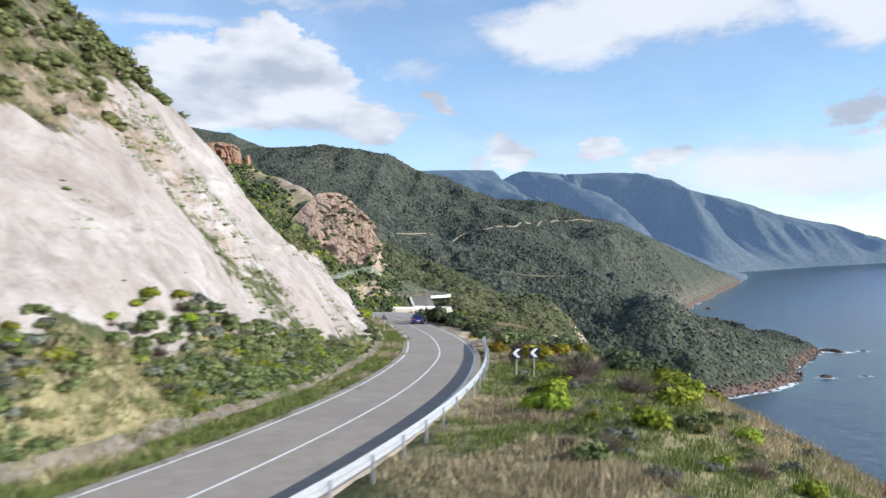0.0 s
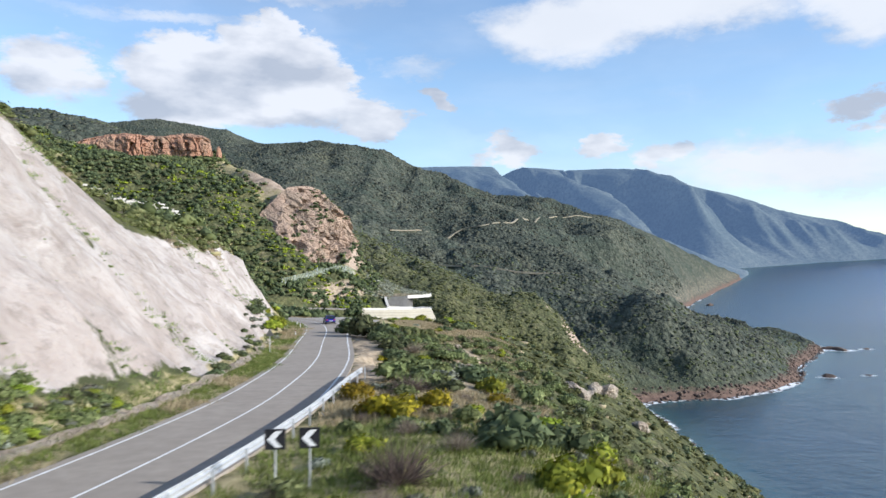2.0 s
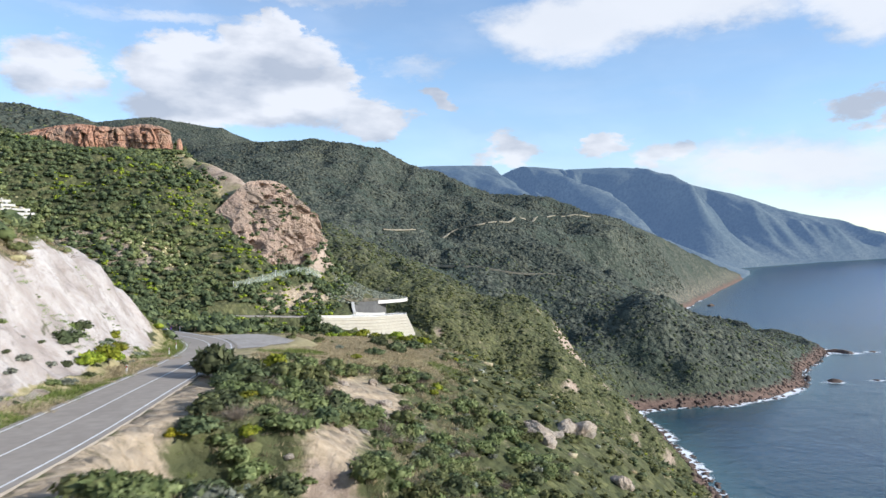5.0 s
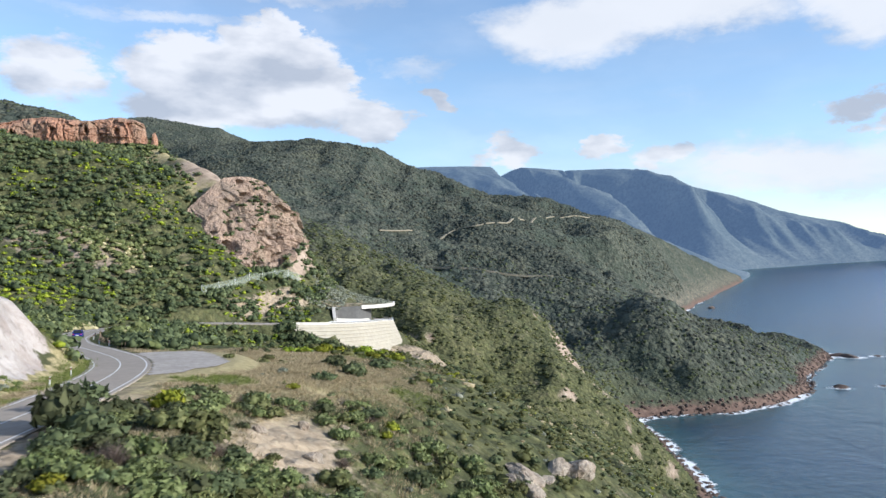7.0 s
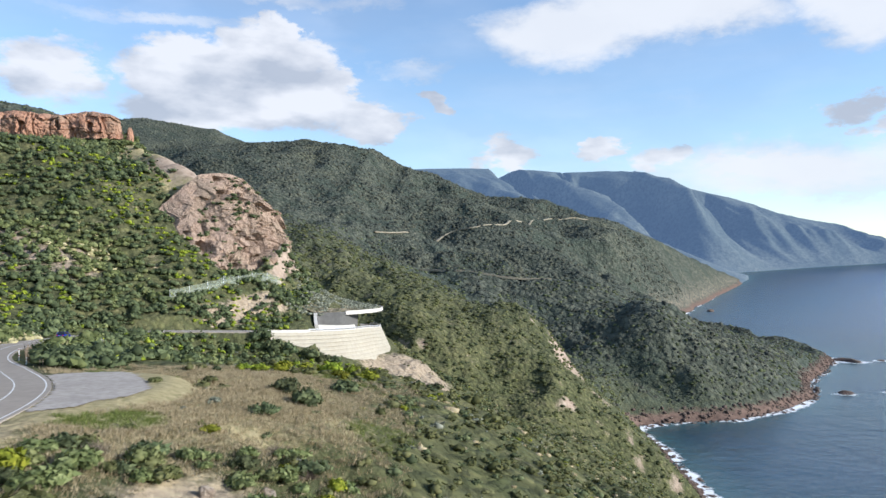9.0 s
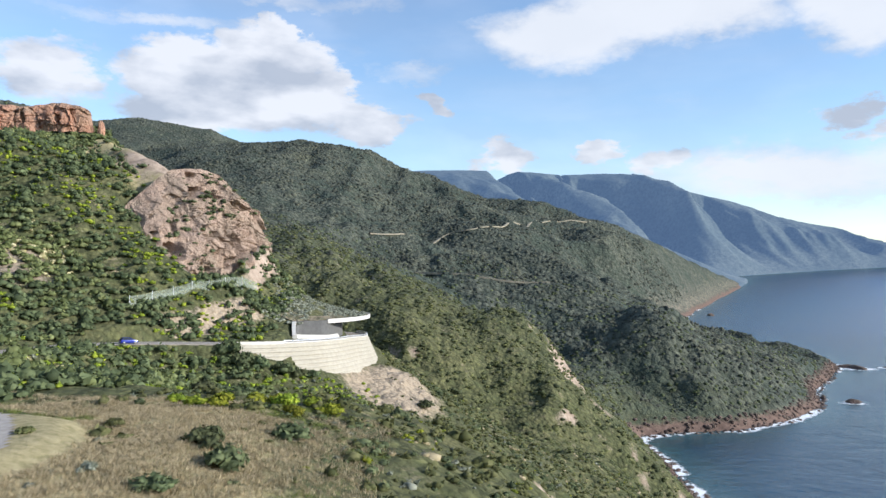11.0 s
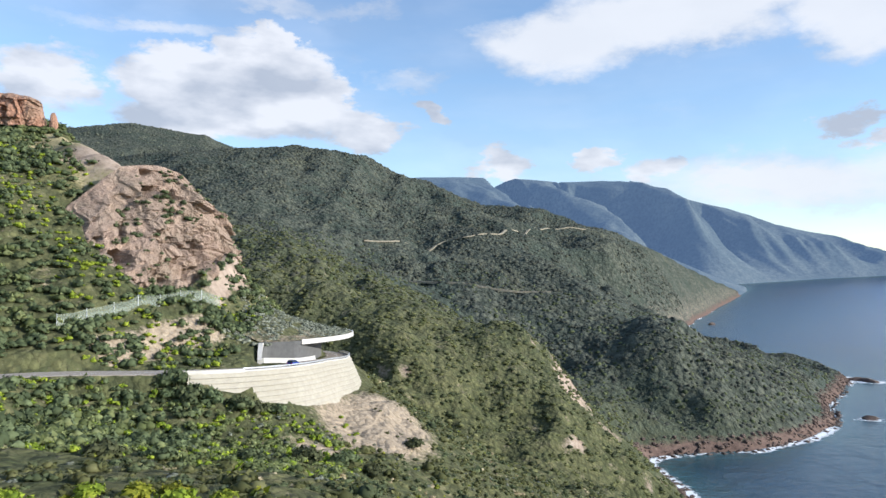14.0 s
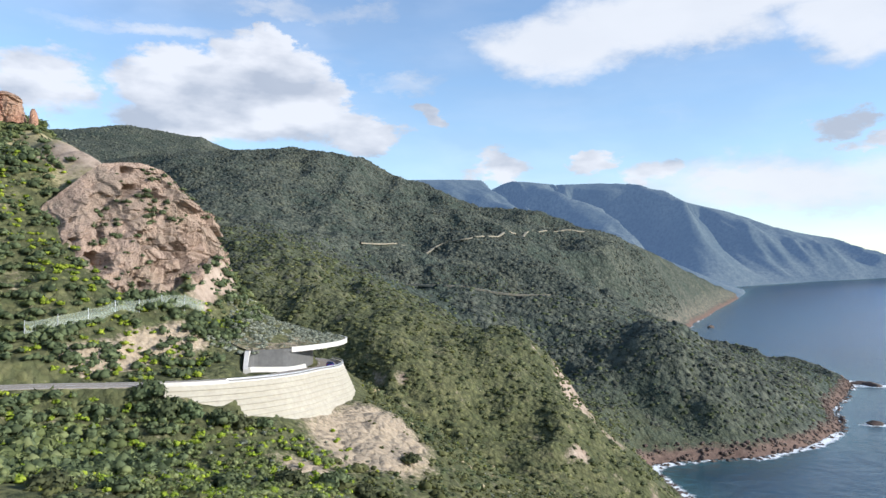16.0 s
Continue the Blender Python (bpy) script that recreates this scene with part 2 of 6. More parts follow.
def rock_material(name, light, dark, stain, scale=0.35):
    m, nt, b = material(name, 0.92, 0, 0.2)
    p = position(nt)
    mp = nt.nodes.new("ShaderNodeMapping")
    mp.inputs["Scale"].default_value = (1, 1, 0.35)
    nt.links.new(p, mp.inputs[0])
    streak = noise_tex(nt, scale, 9, 0.65, mp.outputs[0], 0.6)
    fine = noise_tex(nt, scale * 6, 8, 0.65, p)
    col = ramp(nt, streak, [(0.25, dark), (0.5, light), (0.8, tuple(min(1, c * 1.2) for c in light))])
    col = mixc(nt, ramp(nt, noise_tex(nt, scale * 0.3, 5, 0.6, p), [(0.45, 0.0), (0.65, 0.8)]), col, stain)
    col = mixc(nt, ramp(nt, fine, [(0.30, 0.7), (0.44, 0.0)]), col, tuple(c * 0.45 for c in dark))
    col = mixc(nt, ramp(nt, noise_tex(nt, scale * 0.5, 6, 0.6, mp.outputs[0], 0.4), [(0.58, 0.0), (0.70, 0.4)]), col, tuple(min(0.62, c * 1.35) for c in light))
    nt.links.new(col, b.inputs["Base Color"])
    vor = nt.nodes.new("ShaderNodeTexVoronoi")
    vor.inputs["Scale"].default_value = scale * 1.6
    nt.links.new(mp.outputs[0], vor.inputs["Vector"])
    h = math_node(nt, "ADD", math_node(nt, "MULTIPLY", vor.outputs["Distance"], 0.8), math_node(nt, "ADD", streak, fine))
    bump(nt, b, h, 0.9, 0.8)
    return m


MAT["tuff"] = rock_material("pink_tuff", (0.39, 0.285, 0.215), (0.19, 0.13, 0.095), (0.30, 0.235, 0.175))
MAT["red_rock"] = rock_material("red_trachyte", (0.40, 0.225, 0.15), (0.24, 0.12, 0.075), (0.33, 0.24, 0.17), 0.3)
MAT["shore_rock"] = rock_material("dark_shore_rock", (0.115, 0.082, 0.068), (0.055, 0.04, 0.034), (0.16, 0.125, 0.10), 0.4)
MAT["pale_rock"] = rock_material("pale_rock", (0.50, 0.43, 0.35), (0.33, 0.26, 0.2), (0.42, 0.32, 0.24), 0.8)


def ground_material():
    """Soil, maquis, dry grass, pale cutting and bare rock, laid out by masks on the sheet."""
    m, nt, b = material("ground", 0.95, 0, 0.12)
    p = position(nt)
    big = noise_tex(nt, 0.02, 6, 0.6, p)
    mid = noise_tex(nt, 0.12, 7, 0.6, p)
    fine = noise_tex(nt, 1.1, 8, 0.65, p)
    tiny = noise_tex(nt, 7.0, 5, 0.6, p)
    # close maquis cover
    veg = ramp(nt, mid, [(0.3, (0.060, 0.068, 0.030)), (0.55, (0.090, 0.097, 0.045)), (0.8, (0.135, 0.130, 0.068))])
    veg = mixc(nt, ramp(nt, big, [(0.42, 0.0), (0.62, 0.7)]), veg, (0.145, 0.138, 0.066))
    # crowns of single shrubs: each its own tone, shade between them painted dark
    crowns = []
    for size in (0.30, 0.62):
        cr = nt.nodes.new("ShaderNodeTexVoronoi")
        cr.inputs["Scale"].default_value = size
        nt.links.new(mixc(nt, 0.9, p, mixc(nt, 1.0, noise_tex_color(nt, size * 1.7, p), (0.5, 0.5, 0.5), "SUBTRACT"), "ADD"), cr.inputs["Vector"])
        tone = nt.nodes.new("ShaderNodeSeparateColor")
        nt.links.new(cr.outputs["Color"], tone.inputs[0])
        crowns.append((cr.outputs["Distance"], tone.outputs[0]))
    (d_big, t_big), (d_small, t_small) = crowns
    veg = mixc(nt, ramp(nt, t_big, [(0.0, 0.55), (0.6, 0.0)]), veg, (0.062, 0.078, 0.034))
    veg = mixc(nt, ramp(nt, t_small, [(0.6, 0.0), (1.0, 0.5)]), veg, (0.20, 0.20, 0.085))
    gap_shade = ramp(nt, math_node(nt, "ADD", math_node(nt, "MULTIPLY", d_big, 0.6), math_node(nt, "MULTIPLY", d_small, 0.5)), [(0.42, 0.0), (0.78, 0.7)])
    veg = mixc(nt, gap_shade, veg, (0.05, 0.056, 0.028))
    soil = ramp(nt, fine, [(0.3, (0.27, 0.21, 0.14)), (0.6, (0.40, 0.325, 0.235)), (0.8, (0.50, 0.43, 0.33))])
    grass = ramp(nt, fine, [(0.3, (0.21, 0.19, 0.09)), (0.55, (0.37, 0.315, 0.175)), (0.8, (0.49, 0.42, 0.26))])
    cut = ramp(nt, noise_tex(nt, 0.16, 9, 0.7, p, 0.8), [(0.34, (0.25, 0.212, 0.187)), (0.46, (0.375, 0.335, 0.305)), (0.60, (0.485, 0.45, 0.42))])
    cut = mixc(nt, ramp(nt, fine, [(0.3, 0.5), (0.5, 0.0)]), cut, (0.30, 0.25, 0.21))
    mpz = nt.nodes.new("ShaderNodeMapping")
    mpz.inputs["Rotation"].default_value, mpz.inputs["Scale"].default_value = (0, radians(48), 0), (0.12, 1.0, 1.0)
    nt.links.new(p, mpz.inputs[0])
    run = noise_tex(nt, 0.6, 7, 0.65, mpz.outputs[0])
    cut = mixc(nt, ramp(nt, run, [(0.36, 0.45), (0.5, 0.0)]), cut, (0.33, 0.285, 0.25))
    cut = mixc(nt, ramp(nt, noise_tex(nt, 0.05, 4, 0.6, p), [(0.48, 0.0), (0.64, 0.5)]), cut, (0.37, 0.31, 0.275))
    cut = mixc(nt, ramp(nt, noise_tex(nt, 0.55, 8, 0.75, p, 0.5), [(0.36, 0.7), (0.47, 0.0)]), cut, (0.24, 0.205, 0.18))
    rock = ramp(nt, noise_tex(nt, 0.3, 9, 0.7, p), [(0.3, (0.16, 0.115, 0.085)), (0.5, (0.33, 0.26, 0.2)), (0.75, (0.46, 0.375, 0.30))])
    shore = ramp(nt, noise_tex(nt, 0.25, 9, 0.7, p), [(0.3, (0.075, 0.05, 0.04)), (0.7, (0.21, 0.145, 0.115))])

    def soft(name, sharp=0.35):
        a = attribute(nt, name)
        s = math_node(nt, "ADD", a, math_node(nt, "MULTIPLY", math_node(nt, "SUBTRACT", math_node(nt, "ADD", mid, fine), 1.0), 0.9))
        return ramp(nt, s, [(0.5 - sharp / 2, 0.0), (0.5 + sharp / 2, 1.0)])

    # woods and scrub of the far hills: stands of trees, paler terraces of grass between
    stand = noise_tex(nt, 0.009, 5, 0.6, p, 0.6)
    # greyer and bluer than the near scrub: distance haze put into the colour
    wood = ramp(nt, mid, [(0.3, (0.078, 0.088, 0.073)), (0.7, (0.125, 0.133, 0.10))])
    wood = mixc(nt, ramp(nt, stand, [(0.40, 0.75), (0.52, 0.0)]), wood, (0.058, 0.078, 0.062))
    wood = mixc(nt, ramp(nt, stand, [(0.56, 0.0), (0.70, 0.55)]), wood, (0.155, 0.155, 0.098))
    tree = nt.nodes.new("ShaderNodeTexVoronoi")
    tree.inputs["Scale"].default_value = 0.15
    nt.links.new(mixc(nt, 1.0, p, mixc(nt, 1.0, noise_tex_color(nt, 0.3, p), (0.5, 0.5, 0.5), "SUBTRACT"), "ADD"), tree.inputs["Vector"])
    tt = nt.nodes.new("ShaderNodeSeparateColor")
    nt.links.new(tree.outputs["Color"], tt.inputs[0])
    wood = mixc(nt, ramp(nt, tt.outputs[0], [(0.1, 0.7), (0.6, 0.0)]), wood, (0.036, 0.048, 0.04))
    # shade between neighbouring trees painted as a near-black mix
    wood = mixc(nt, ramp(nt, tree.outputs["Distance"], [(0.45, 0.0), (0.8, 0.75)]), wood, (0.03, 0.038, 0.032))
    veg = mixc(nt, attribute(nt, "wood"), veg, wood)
    col = mixc(nt, soft("bare"), veg, soil)
    col = mixc(nt, soft("grass"), col, grass)
    col = mixc(nt, soft("rock"), col, rock)
    col = mixc(nt, soft("cut", 0.15), col, cut)
    col = mixc(nt, soft("shore"), col, shore)
    nt.links.new(col, b.inputs["Base Color"])
    h = math_node(nt, "ADD", math_node(nt, "MULTIPLY", fine, 0.5), math_node(nt, "MULTIPLY", tiny, 0.12))
    h = math_node(nt, "ADD", h, math_node(nt, "MULTIPLY", run, attribute(nt, "cut")))
    # rounded crowns, but not on bare, cut or rocky ground
    open_ground = math_node(nt, "MAXIMUM", math_node(nt, "MAXIMUM", attribute(nt, "cut"), attribute(nt, "grass")), math_node(nt, "MAXIMUM", attribute(nt, "rock"), attribute(nt, "shore")))
    leafy = math_node(nt, "SUBTRACT", 1.0, open_ground, clamp=True)
    dome = math_node(nt, "SUBTRACT", 1.0, math_node(nt, "ADD", math_node(nt, "MULTIPLY", d_big, 0.8), math_node(nt, "MULTIPLY", d_small, 0.45)))
    dome = math_node(nt, "SUBTRACT", dome, math_node(nt, "MULTIPLY", math_node(nt, "MULTIPLY", tree.outputs["Distance"], 2.2), attribute(nt, "wood")))
    h = math_node(nt, "ADD", h, math_node(nt, "MULTIPLY", math_node(nt, "MULTIPLY", dome, 2.6), leafy))
    bump(nt, b, h, 0.85, 0.6)
    return m


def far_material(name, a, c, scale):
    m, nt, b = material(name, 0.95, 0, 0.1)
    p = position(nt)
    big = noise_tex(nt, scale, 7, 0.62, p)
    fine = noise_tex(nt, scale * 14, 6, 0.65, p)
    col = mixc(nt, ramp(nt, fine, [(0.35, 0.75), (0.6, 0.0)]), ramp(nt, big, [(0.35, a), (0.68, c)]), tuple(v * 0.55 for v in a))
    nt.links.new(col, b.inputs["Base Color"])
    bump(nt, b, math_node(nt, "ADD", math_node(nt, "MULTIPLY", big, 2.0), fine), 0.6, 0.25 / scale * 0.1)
    # air haze painted on: the plain far backdrop has a faint blue emission
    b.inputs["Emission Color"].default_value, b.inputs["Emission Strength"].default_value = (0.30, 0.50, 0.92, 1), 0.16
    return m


def sea_material():
    m, nt, b = material("sea", 0.12, 0, 0.36)
    p = position(nt)
    depth, foam = attribute(nt, "depth"), attribute(nt, "foam")
    swell = noise_tex(nt, 0.006, 6, 0.6, p)
    # pale shallows, then dark; lighter blue far out paints in the sky's reflection
    col = ramp(nt, depth, [(0.0, (0.05, 0.12, 0.125)), (0.04, (0.009, 0.046, 0.066)), (0.2, (0.004, 0.025, 0.055)), (0.6, (0.018, 0.072, 0.165))])
    col = mixc(nt, ramp(nt, swell, [(0.4, 0.0), (0.7, 0.35)]), col, (0.010, 0.05, 0.12))
    f1 = noise_tex(nt, 0.09, 9, 0.72, p, 1.2)
    f2 = noise_tex(nt, 0.5, 6, 0.7, p, 0.8)
    ff = math_node(nt, "ADD", foam, math_node(nt, "MULTIPLY", math_node(nt, "SUBTRACT", math_node(nt, "ADD", f1, math_node(nt, "MULTIPLY", f2, 0.5)), 0.75), 1.5))
    fm = ramp(nt, ff, [(0.52, 0.0), (0.66, 1.0)])
    nt.links.new(mixc(nt, fm, col, (0.82, 0.85, 0.86)), b.inputs["Base Color"])
    nt.links.new(math_node(nt, "MULTIPLY_ADD", fm, 0.6, 0.22), b.inputs["Roughness"])
    w = math_node(nt, "ADD", noise_tex(nt, 0.12, 7, 0.62, p, 0.4), math_node(nt, "MULTIPLY", noise_tex(nt, 0.03, 4, 0.5, p, 0.5), 2.0))
    bump(nt, b, w, 0.6, 1.2)
    return m


MAT["ground"] = ground_material()
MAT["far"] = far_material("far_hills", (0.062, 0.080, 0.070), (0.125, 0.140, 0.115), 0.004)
MAT["sea"] = sea_material()

# ---- the lie of the land ----
def fade(t):
    return t * t * (3 - 2 * t)


def lattice(x, y, seed):
    h = (x.astype(np.int64) * 374761393 + y.astype(np.int64) * 668265263 + seed * 1442695041) & 0xFFFFFFFF
    h = ((h ^ (h >> 13)) * 1274126177) & 0xFFFFFFFF
    return ((h ^ (h >> 16)) & 0xFFFF) / 65535.0


def vnoise(x, y, seed=0):
    xi, yi = np.floor(x), np.floor(y)
    fx, fy = fade(x - xi), fade(y - yi)
    a, b = lattice(xi, yi, seed), lattice(xi + 1, yi, seed)
    c, d = lattice(xi, yi + 1, seed), lattice(xi + 1, yi + 1, seed)
    return (a * (1 - fx) + b * fx) * (1 - fy) + (c * (1 - fx) + d * fx) * fy - 0.5


def fbm(x, y, size, octaves=5, seed=0, gain=0.5):
    total, amp = np.zeros(np.shape(x)), 1.0
    for k in range(octaves):
        total += amp * vnoise(np.asarray(x) * 2**k / size + 17.3 * k, np.asarray(y) * 2**k / size - 9.1 * k, seed + k)
        amp *= gain
    return total


def spline(points, step=1.5):
    """Points every step metres along a smooth line through the given ones."""
    p = np.array(points, float)
    p = np.vstack([2 * p[0] - p[1], p, 2 * p[-1] - p[-2]])
    out = []
    for a, b, c, d in zip(p, p[1:], p[2:], p[3:]):
        n = max(2, int(np.linalg.norm(c - b) / step))
        for t in np.arange(n) / n:
            out.append(0.5 * (2 * b + (c - a) * t + (2 * a - 5 * b + 4 * c - d) * t**2 + (3 * b - a - 3 * c + d) * t**3))
    return np.array(out + [p[-2]])


def road_z(y):
    return 114.1 - 0.036 * y


ROAD = spline([(x, y, road_z(y)) for x, y in [(-74, -85), (-48, -52), (-31, -28), (-19, -8), (-12, 8), (-6.9, 20.6), (-2.5, 40.3), (-0.5, 60), (-0.5, 75),
               (-1.7, 92), (-4.5, 113), (-7.8, 137), (-11.8, 156), (-17.5, 170), (-26.5, 183), (-37, 197), (-45, 213), (-50.5, 232)]]
              + [(-54, 252, 104.6), (-55, 270, 103.6), (-51.5, 284, 102.9), (-43, 293.5, 102.3), (-33, 299.5, 101.7), (-25, 304.5, 101.2), (-17, 312.5, 100.5), (-10.5, 322, 99.8),
                 (-5.3, 335, 99.0), (-2.2, 350, 98.2), (0.2, 367, 96.9), (-0.8, 384, 96.0), (-6, 398, 95.3), (-17, 408, 95), (-32, 414, 95)])
ROAD_S = np.r_[0, np.cumsum(np.linalg.norm(np.diff(ROAD[:, :2], axis=0), axis=1))]
tang = np.gradient(ROAD[:, :2], axis=0)
tang /= np.linalg.norm(tang, axis=1)[:, None]
ROAD_N = np.c_[tang[:, 1], -tang[:, 0]]            # to the right of the road


def road_at(s, u=0.0):
    """A place s metres along the road, u metres to the right of its middle."""
    x, y, z = (np.interp(s, ROAD_S, ROAD[:, k]) for k in range(3))
    n = np.array([np.interp(s, ROAD_S, ROAD_N[:, k]) for k in range(2)])
    n = n / np.linalg.norm(n, axis=0)
    return np.array([x + u * n[0], y + u * n[1], z])


WALL_FROM = int(np.argmin((ROAD[:, 0] + 27) ** 2 + (ROAD[:, 1] - 303.5) ** 2))

SHELTER_FROM = int(np.argmin((ROAD[:, 0] + 4.5) ** 2 + (ROAD[:, 1] - 338) ** 2))


def road_s_of_y(y):
    return float(np.interp(y, ROAD[:, 1][ROAD_S < 330], ROAD_S[ROAD_S < 330]))


# cross-sections of the coast slope, from the hill on the land side down to the sea
SECTION = {}
SECTION[-90] = [(-330, 205), (-190, 175), (-125, 150), (-95, 124), (-88, 118), (-60, 117.5), (-40, 116), (-10, 108), (50, 80), (110, 40), (150, 0), (190, -12)]
SECTION[-30] = [(-330, 210), (-150, 180), (-75, 152), (-58, 136), (-40, 116.2), (-37, 115.3), (-25, 115.4), (0, 115), (20, 108), (60, 80), (110, 40), (150, 0), (190, -12)]
SECTION[20] = [(-320, 215), (-120, 182), (-60, 156), (-40, 146), (-35, 140), (-15, 114.6), (-12.5, 113), (-2.5, 113.1), (6, 113.4), (13, 112.6), (20, 109), (60, 80), (110, 40), (150, 0), (190, -12)]
SECTION[65] = [(-320, 220), (-110, 182), (-60, 160), (-38, 147), (-30, 138.5), (-9, 112.8), (-6.5, 111.6), (4, 111.7), (10, 111.8), (15, 110.8), (20, 108), (40, 93), (60, 80), (110, 40), (150, 0), (190, -12)]
SECTION[82] = [(-320, 220), (-110, 176), (-60, 157), (-40, 146), (-34.5, 142.5), (-24.5, 130.3), (-9.2, 112.2), (-7.2, 111.2), (3, 111.1), (10, 111), (15, 109.5), (35, 96), (60, 79), (110, 40), (151, 0), (190, -12)]
SECTION[100] = [(-320, 214), (-130, 160), (-70, 141), (-40, 132), (-30, 128.5), (-17.6, 118.5), (-10, 111.2), (-8, 110.4), (2, 110.4), (9, 110.2), (14, 107.8), (35, 95), (60, 78), (110, 40), (152, 0), (190, -12)]
SECTION[128] = [(-320, 212), (-150, 158), (-60, 129.5), (-44, 125.6), (-34, 124.8), (-24.5, 123.6), (-17.7, 114), (-14.3, 110.3), (-12.2, 109.4), (-1, 109.3), (6, 108.6), (11, 105.6), (20, 101), (40, 90), (60, 76), (110, 40), (153, 0), (190, -12)]
SECTION[150] = [(-320, 203), (-150, 150), (-60, 127), (-44, 124.4), (-36, 123.6), (-27.5, 121.8), (-24.3, 120.3), (-18.8, 110.4), (-16.8, 108.6), (-4, 108.6), (10, 107.6), (17, 105.6), (24.8, 101.2), (33.6, 96), (43, 91), (60, 79), (110, 42), (154, 0), (190, -12)]
SECTION[175] = [(-320, 195), (-150, 145), (-90, 125), (-60, 118), (-44, 111), (-33, 108), (-24, 107.8), (-8, 107.6), (8, 106.8), (18, 105), (28, 100), (41, 94), (60, 82), (110, 44), (154, 0), (190, -12)]
SECTION[215] = [(-320, 180), (-150, 137), (-90, 118), (-65, 110), (-53, 106.4), (-38, 106.2), (-20, 105.4), (5, 104.6), (18, 102.6), (28, 98.6), (60, 80), (110, 45), (155, 0), (190, -12)]
SECTION[250] = [(-320, 172), (-150, 132), (-95, 115), (-68, 107), (-60, 104.8), (-46, 104.6), (-38, 100), (-20, 98.5), (8, 97), (25, 92), (60, 74), (110, 43), (156, 0), (190, -12)]
SECTION[285] = [(-320, 170), (-170, 140), (-107, 120), (-80, 112), (-62, 104.5), (-57, 103), (-44, 102.2), (-34, 96), (-21, 91.7), (-5, 91), (15, 87), (40, 72), (100, 36), (157, 0), (200, -10)]
SECTION[308] = [(-320, 178), (-170, 148), (-107, 129), (-80, 121.5), (-60, 113), (-45, 108), (-38, 103), (-34, 101.4), (-18, 100.3), (-15, 97.5), (-8, 93.5), (5, 89.5), (20, 84), (45, 68), (100, 36), (157, 0), (200, -10)]
SECTION[319] = [(-320, 181), (-170, 152), (-107, 134), (-80, 126), (-56, 117), (-42, 110.5), (-34, 105), (-26, 102.3), (-20, 100.6), (-9.8, 100.0), (-8.2, 94.2), (-2, 91.8), (5, 89.5), (20, 84.5), (45, 68.5), (100, 36), (157, 0), (200, -10)]
SECTION[330] = [(-320, 185), (-170, 157), (-107, 140), (-75, 132), (-52, 121), (-40, 114), (-30, 107), (-24, 103.5), (-15, 101.8), (-12.5, 99.4), (-4, 98.8), (-2.4, 92), (5, 88.8), (18, 85.5), (30, 79), (45, 69), (100, 37), (157, 0), (200, -10)]
SECTION[342] = [(-320, 190), (-170, 163), (-107, 147), (-75, 138), (-52, 126), (-38, 116), (-30, 109), (-24, 105.5), (-15.4, 103.6), (-14.4, 98.8), (-0.8, 98.4), (0.6, 91.5), (6, 88.0), (18, 85.8), (30, 79.6), (45, 70), (100, 38), (157, 0), (200, -10)]
SECTION[346] = [(-320, 191), (-170, 165), (-107, 149), (-75, 140), (-52, 128), (-38, 117), (-30, 110), (-24, 105.8), (-12.2, 103.7), (-11.2, 98.5), (0.1, 98.2), (1.4, 91.3), (7, 87.8), (18, 85.9), (30, 79.8), (45, 70.5), (100, 38), (157, 0), (200, -10)]
SECTION[350] = [(-320, 193), (-170, 168), (-107, 152), (-75, 142), (-52, 130), (-38, 118), (-30, 111), (-24, 106), (-8.2, 103.8), (-7.0, 98), (1, 98), (2.4, 91), (8, 87.5), (18, 86), (30, 80), (45, 71), (100, 38), (157, 0), (200, -10)]
SECTION[378] = [(-320, 205), (-190, 178), (-127, 165), (-66, 153), (-45, 145), (-34, 136), (-29, 121), (-20, 112), (-7.5, 103.5), (-5.5, 96.5), (3.6, 96.3), (5, 90), (9, 87.5), (14, 85), (30, 75), (60, 58), (100, 38), (157, 0), (200, -10)]
SECTION[402] = [(-320, 215), (-190, 174), (-115, 173), (-80, 155), (-50, 128), (-25, 108), (-12, 97), (0, 93), (20, 80), (60, 55), (100, 36), (157, 0), (200, -10)]
SECTION[425] = [(-320, 225), (-190, 183), (-112, 179), (-95, 160), (-50, 116), (0, 80), (40, 58), (100, 36), (158, 0), (200, -10)]
SECTION[500] = [(-320, 225), (-200, 180), (-120, 140), (-50, 90), (20, 60), (100, 30), (118, 18), (166, 0), (200, -10)]
SECTION[620] = [(-320, 200), (-200, 160), (-100, 105), (0, 62), (60, 38), (120, 15), (166, 0), (200, -10)]
SECTION[720] = [(-320, 190), (-200, 140), (0, 45), (100, 15), (200, -10)]
SECTION[820] = [(-320, 60), (0, -30), (200, -80)]
SECTION[900] = [(-320, -100), (200, -120)]
SECTION_Y = sorted(SECTION)


def shift(y):
    """The line that the cross-sections follow: the road, as far as it runs along the slope."""
    return np.interp(y, [-85, -28, 8, 20.6, 40.3, 60, 75, 92, 113, 137, 156, 200], [-74, -31, -12, -6.9, -2.5, -0.5, -0.5, -1.7, -4.5, -7.8, -11.5, -11.5])


